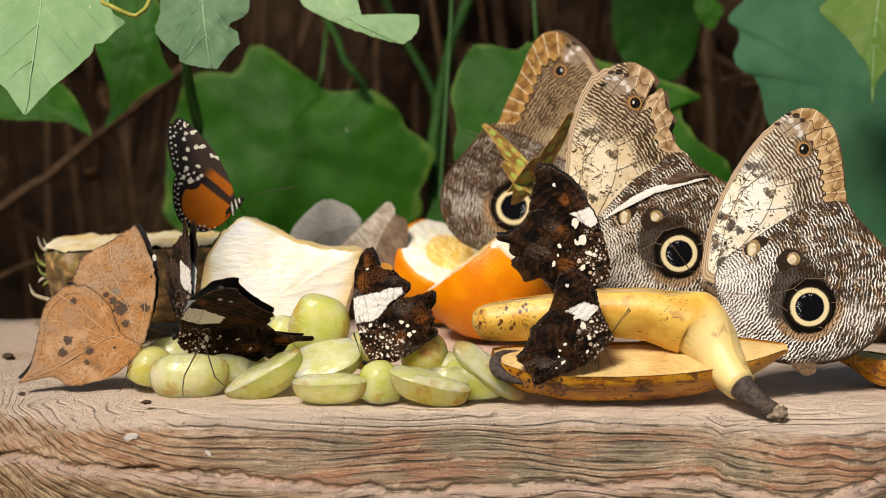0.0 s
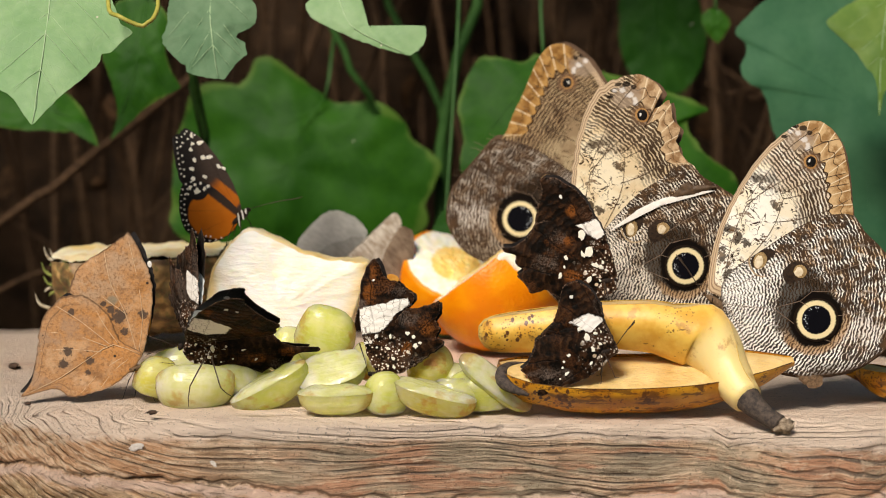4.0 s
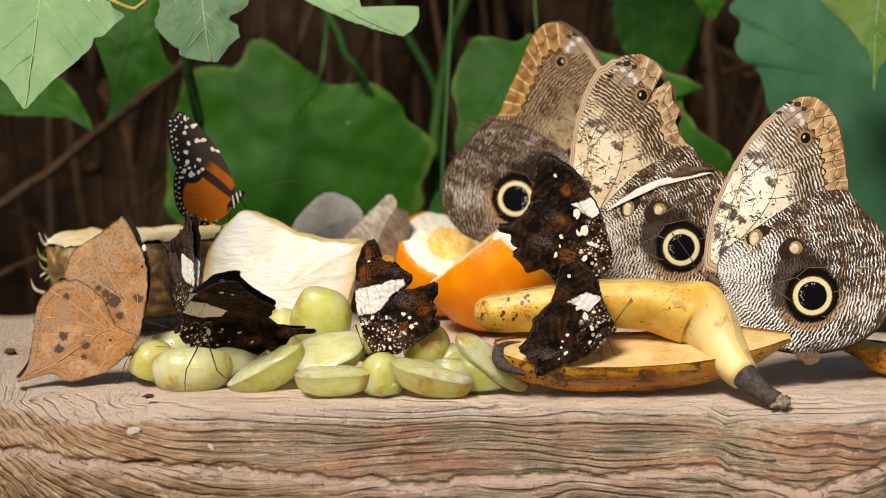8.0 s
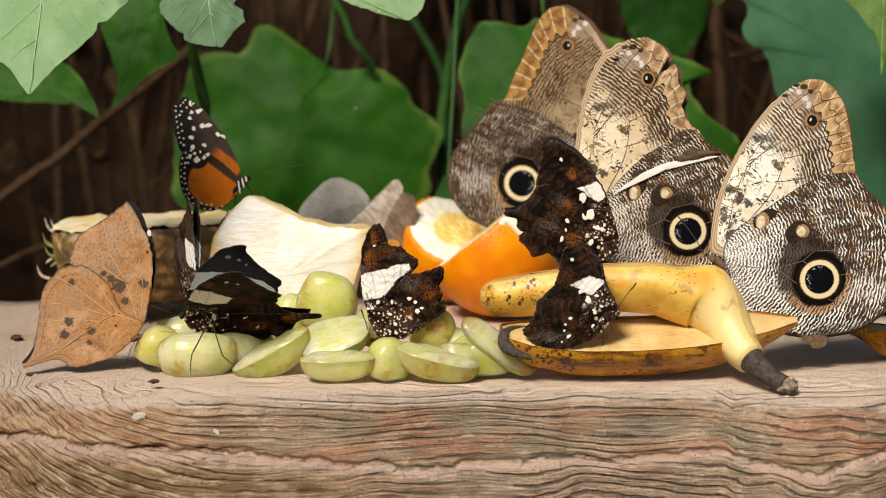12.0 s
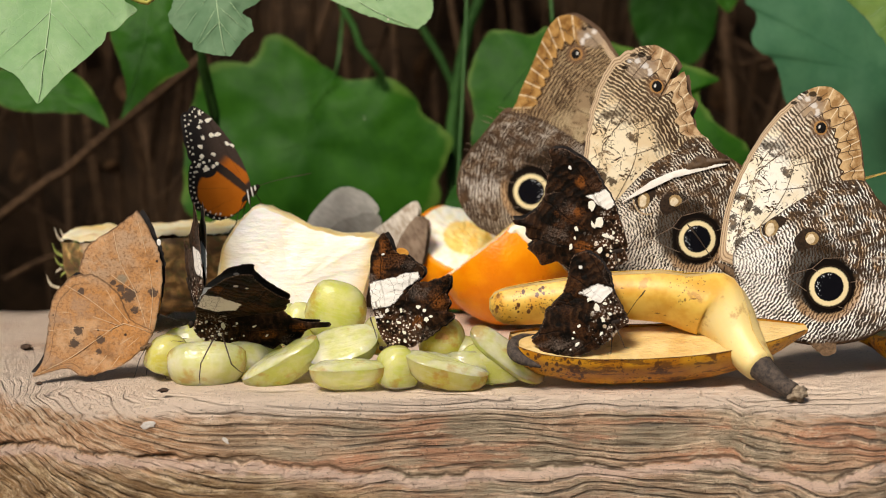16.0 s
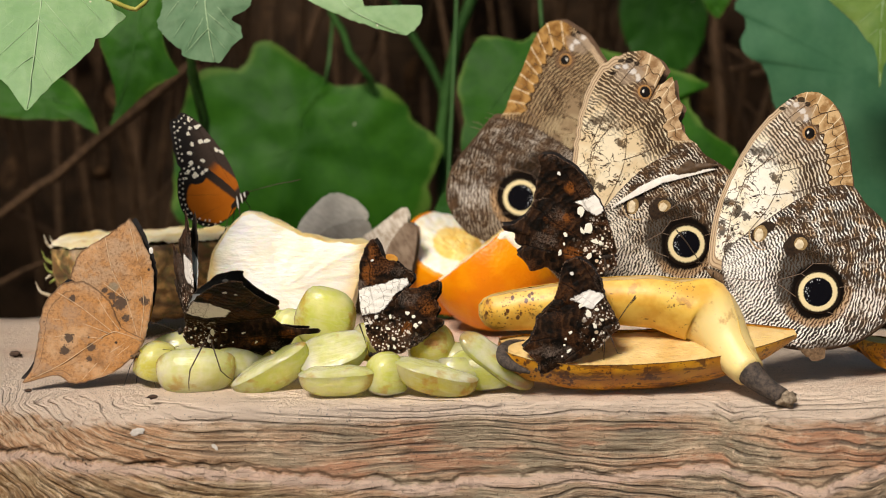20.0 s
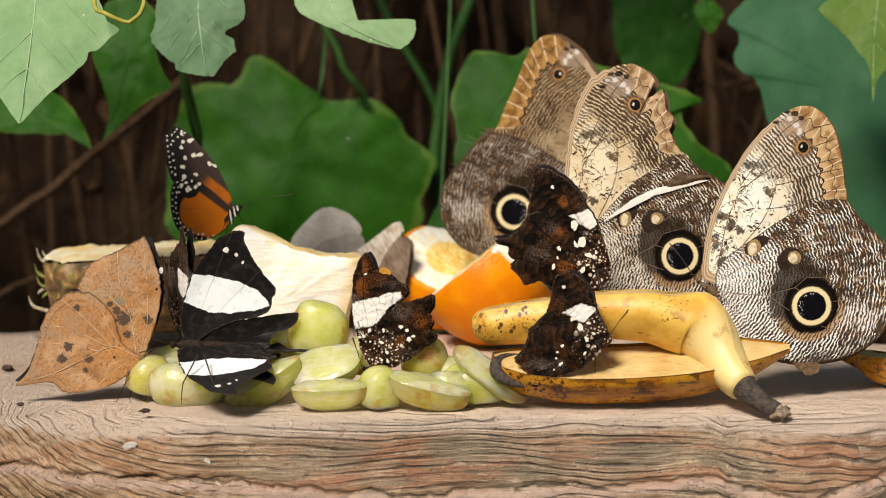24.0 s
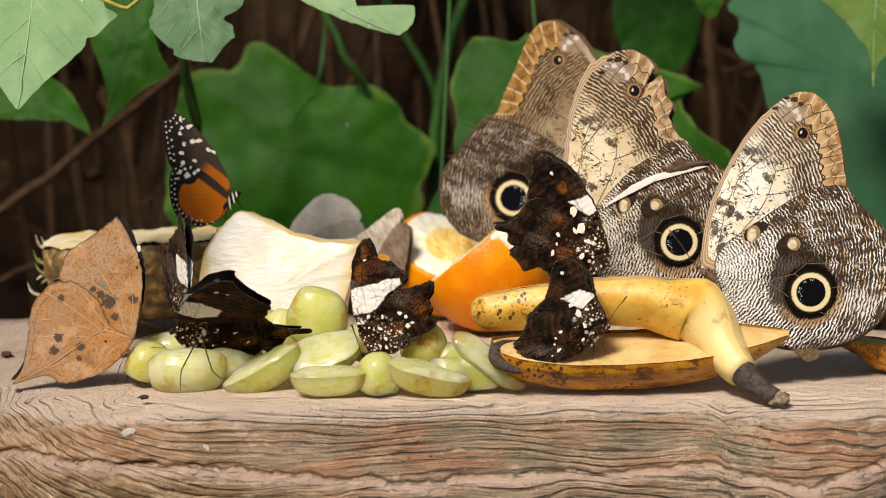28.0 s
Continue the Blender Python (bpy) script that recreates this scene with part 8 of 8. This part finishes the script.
for x in grid:
    for y in grid:
        verts.append((x, y, -0.9 + (0.02 * noise.noise((x * 3, y * 3, 0)) if max(abs(x), abs(y)) < 9 else 0)))
g = len(grid)
faces = [(i * g + j, (i + 1) * g + j, (i + 1) * g + j + 1, i * g + j + 1) for i in range(g - 1) for j in range(g - 1)]
tagged(new("ground", mesh_of("ground", verts, faces, M_SOIL)), "dark soil covered with leaf litter", "ground", kind="structure")


# ---- what moves ----
def motions():
    still = pose(0, 0, 0)

    # the dead-leaf butterfly sways, and for a moment parts its wings
    rows = [(0, 2.4, -1.2, 3.5), (1, 1.9, -0.9, 2.6), (2, 1.3, -0.5, 1.6), (3, 0.9, 0, 0.4), (4.5, 0, 0, 0), (15, 0, 0, 0), (18, 0.4, -0.3, 0.8), (19, 0.2, -0.4, 0.3), (20.5, 1.0, -0.8, 1.8), (22.5, 1.5, -1.2, 3.0), (23, 2.4, -1.6, 5.0), (24, 2.9, -2.4, 8.6), (24.5, 2.6, -2.4, 7.8), (25, 1.4, -1.0, 4.5), (25.5, 0, 0, 0), (28, 0, 0, 0)]
    walk(leafwing, [(t, pose(-0.128 + x / 1000, 0.03, 0.018 + z / 1000, 0, a, 0)) for t, x, z, a in rows])
    for w in leafwing_far:
        walk(w, [(0, pose(0, 0, 0, -4, 2, 0)), (24.6, pose(0, 0, 0, -4, 2, 0)), (24.9, pose(0, 0, 0, -15, 9, 0)), (25.1, pose(0, 0, 0, -11, 7, 0)), (25.4, pose(0, 0, 0, -4, 2, 0)), (28, pose(0, 0, 0, -4, 2, 0))])

    # the banded butterfly on the grapes opens and shuts its wings about its body
    near, far = bw_grape_wings[-1], bw_grape_wings[1]
    for i, w in enumerate(near):
        walk(w, [(t, pose(0, 0, 0, a - 11 + 8 * i) @ pose(0, 0, 0, 0, (14 - 0.75 * (a - 6)) * i, 0)) for t, a in ((0, 6), (11.5, 6), (12, 9), (13, 6), (23.35, 6), (23.5, 16), (23.6, 36), (23.7, 48), (23.85, 55), (24.5, 53), (24.7, 42), (24.8, 33), (24.9, 20), (25.0, 10), (25.1, 6), (28, 6))])
    for i, w in enumerate(far):
        walk(w, [(t, pose(0, 0, 0, -10 - 50 * f, 0, 0) @ pose(0, 0, 0, 0, 14 * (1 - f) * i, 0)) for t, f in ((0, 0), (11.5, 0), (12, 0.12), (13, 0), (23.3, 0), (23.4, 0.12), (23.5, 0.36), (23.6, 0.75), (23.75, 1), (24.8, 1), (24.9, 0.92), (25.0, 0.72), (25.1, 0.3), (25.2, 0.05), (25.3, 0), (28, 0))])

    walk(bw_grape_fold, [(t, pose(0, 0, 0, -38 + 74 * f, 0, 0)) for t, f in ((0, 0), (23.35, 0), (23.5, 0.3), (23.6, 0.7), (23.75, 1), (24.75, 1), (24.9, 0.6), (25.0, 0.25), (25.1, 0), (28, 0))])

    # the one on the banana shifts its feet now and then
    shift = ((0, 0), (0.5, -5), (1, 0), (1.5, -7), (2, -10), (2.5, -8), (3, -2), (3.5, -11), (4, -6), (4.5, -4), (6.5, -11), (7, -4), (7.5, 0), (8, 0), (8.5, -9), (9.5, -11), (10, -5), (11, -10), (12.5, -7), (14.5, -3), (15, 5), (15.5, -10), (17, -9), (18, -5), (18.5, -12), (20, -3), (20.5, -15), (22.5, -8), (23.5, -8), (25, -4), (25.5, 4), (26, 5), (26.5, -12), (27, -8), (28, -10))
    walk(bw_banana, [(t, pose(0.0656 + d * 0.00012, 0, 0.0282, 0, 0, d * 1.0)) for t, d in shift])

    # the torn owl butterfly rocks on its feet
    rock = ((0, -14.2), (7, -14.0), (7.5, -13), (8, -12), (17, -12), (17.5, -14.6), (18, -15.8), (18.5, -15.4), (19, -12.3), (22.5, -12.3), (23.5, -13.5), (28, -13.6))
    walk(owl_m, [(t, owl_m_pose @ pose(0, 0, 0, 0, a, 0)) for t, a in rock])

    # the one seen edge-on turns a little
    turns = ((0, -7, 116), (8, -6, 120), (12, -3, 113), (16, 1, 109), (18, 0, 109), (20, -5, 111), (22.5, -7, 116), (28, -6, 116))
    walk(bw_edge, [(t, pose(-0.1085, 0.05, 0.024, 0, a, b)) for t, a, b in turns])

    # the brown one behind turns and walks a step
    walk(brown_back, [(0, brown_back_pose), (12.5, brown_back_pose), (14.5, pose(-0.036, 0.225, 0.030, 0, 12, -30)), (28, pose(-0.036, 0.225, 0.030, 0, 12, -30))])

    # the owl butterfly at the back beats its wings once, startled
    for s in (-1, 1):
        for w in owl_b_wings[s]:
            walk(w, [(t, pose(0, 0, 0, s * (-1.2 - a), 2.0 if s > 0 else 0, 0)) for t, a in ((0, 0), (1.8, 0), (1.9, 20), (2.0, 58), (2.1, 0), (28, 0))])

    # the malachite: perched, away, back again behind the owl butterfly, away for good
    perch, away, seat, gone = (0.046, 0.13, 0.083), (-0.30, 0.10, 0.322), (0.158, 0.11, 0.070), (0.40, 0.10, 0.322)
    fly = [(0, perch, 62, -8), (1.8, perch, 62, -8), (1.9, (0.022, 0.13, 0.083), 62, -10), (2.0, (0.016, 0.13, 0.078), 30, -50), (2.1, (-0.028, 0.13, 0.099), 40, -30), (2.2, (-0.041, 0.13, 0.127), 40, -10), (2.3, (-0.058, 0.13, 0.20), 40, 0), (3.0, away, 60, 0), (12.6, away, 60, 0), (13.4, (0.15, 0.12, 0.22), 75, 0), (14.2, seat, 78, -10), (18.8, seat, 78, -10), (18.9, (0.158, 0.11, 0.132), 70, 10), (19.0, (0.20, 0.11, 0.24), 60, 10), (19.6, gone, 60, 0), (28, gone, 60, 0)]
    walk(malachite, [(t, pose(*p, 0, 0, b) @ pose(0, 0, 0, c, 0, 0)) for t, p, b, c in fly])
    beat = [(0, 38), (0.1, 44), (0.2, 54), (0.4, 74), (0.5, 64), (0.7, 40), (0.8, 40), (1.0, 44), (1.1, 52), (1.4, 54), (1.6, 48), (1.7, 38), (1.85, 30), (1.9, 50), (2.0, 74), (2.1, 60), (2.2, 20), (2.3, 60), (3.0, 30), (12.6, 30), (13.4, 60), (14.2, 78), (15.5, 84), (17.3, 80), (17.7, 72), (18.1, 70), (18.5, 78), (18.8, 66), (18.9, 20), (19.0, 70), (19.6, 30), (28, 30)]
    for s in (-1, 1):
        for w in malachite_wings[s]:
            walk(w, [(t, pose(0, 0, 0, -s * a, 0, 0)) for t, a in beat])


motions()
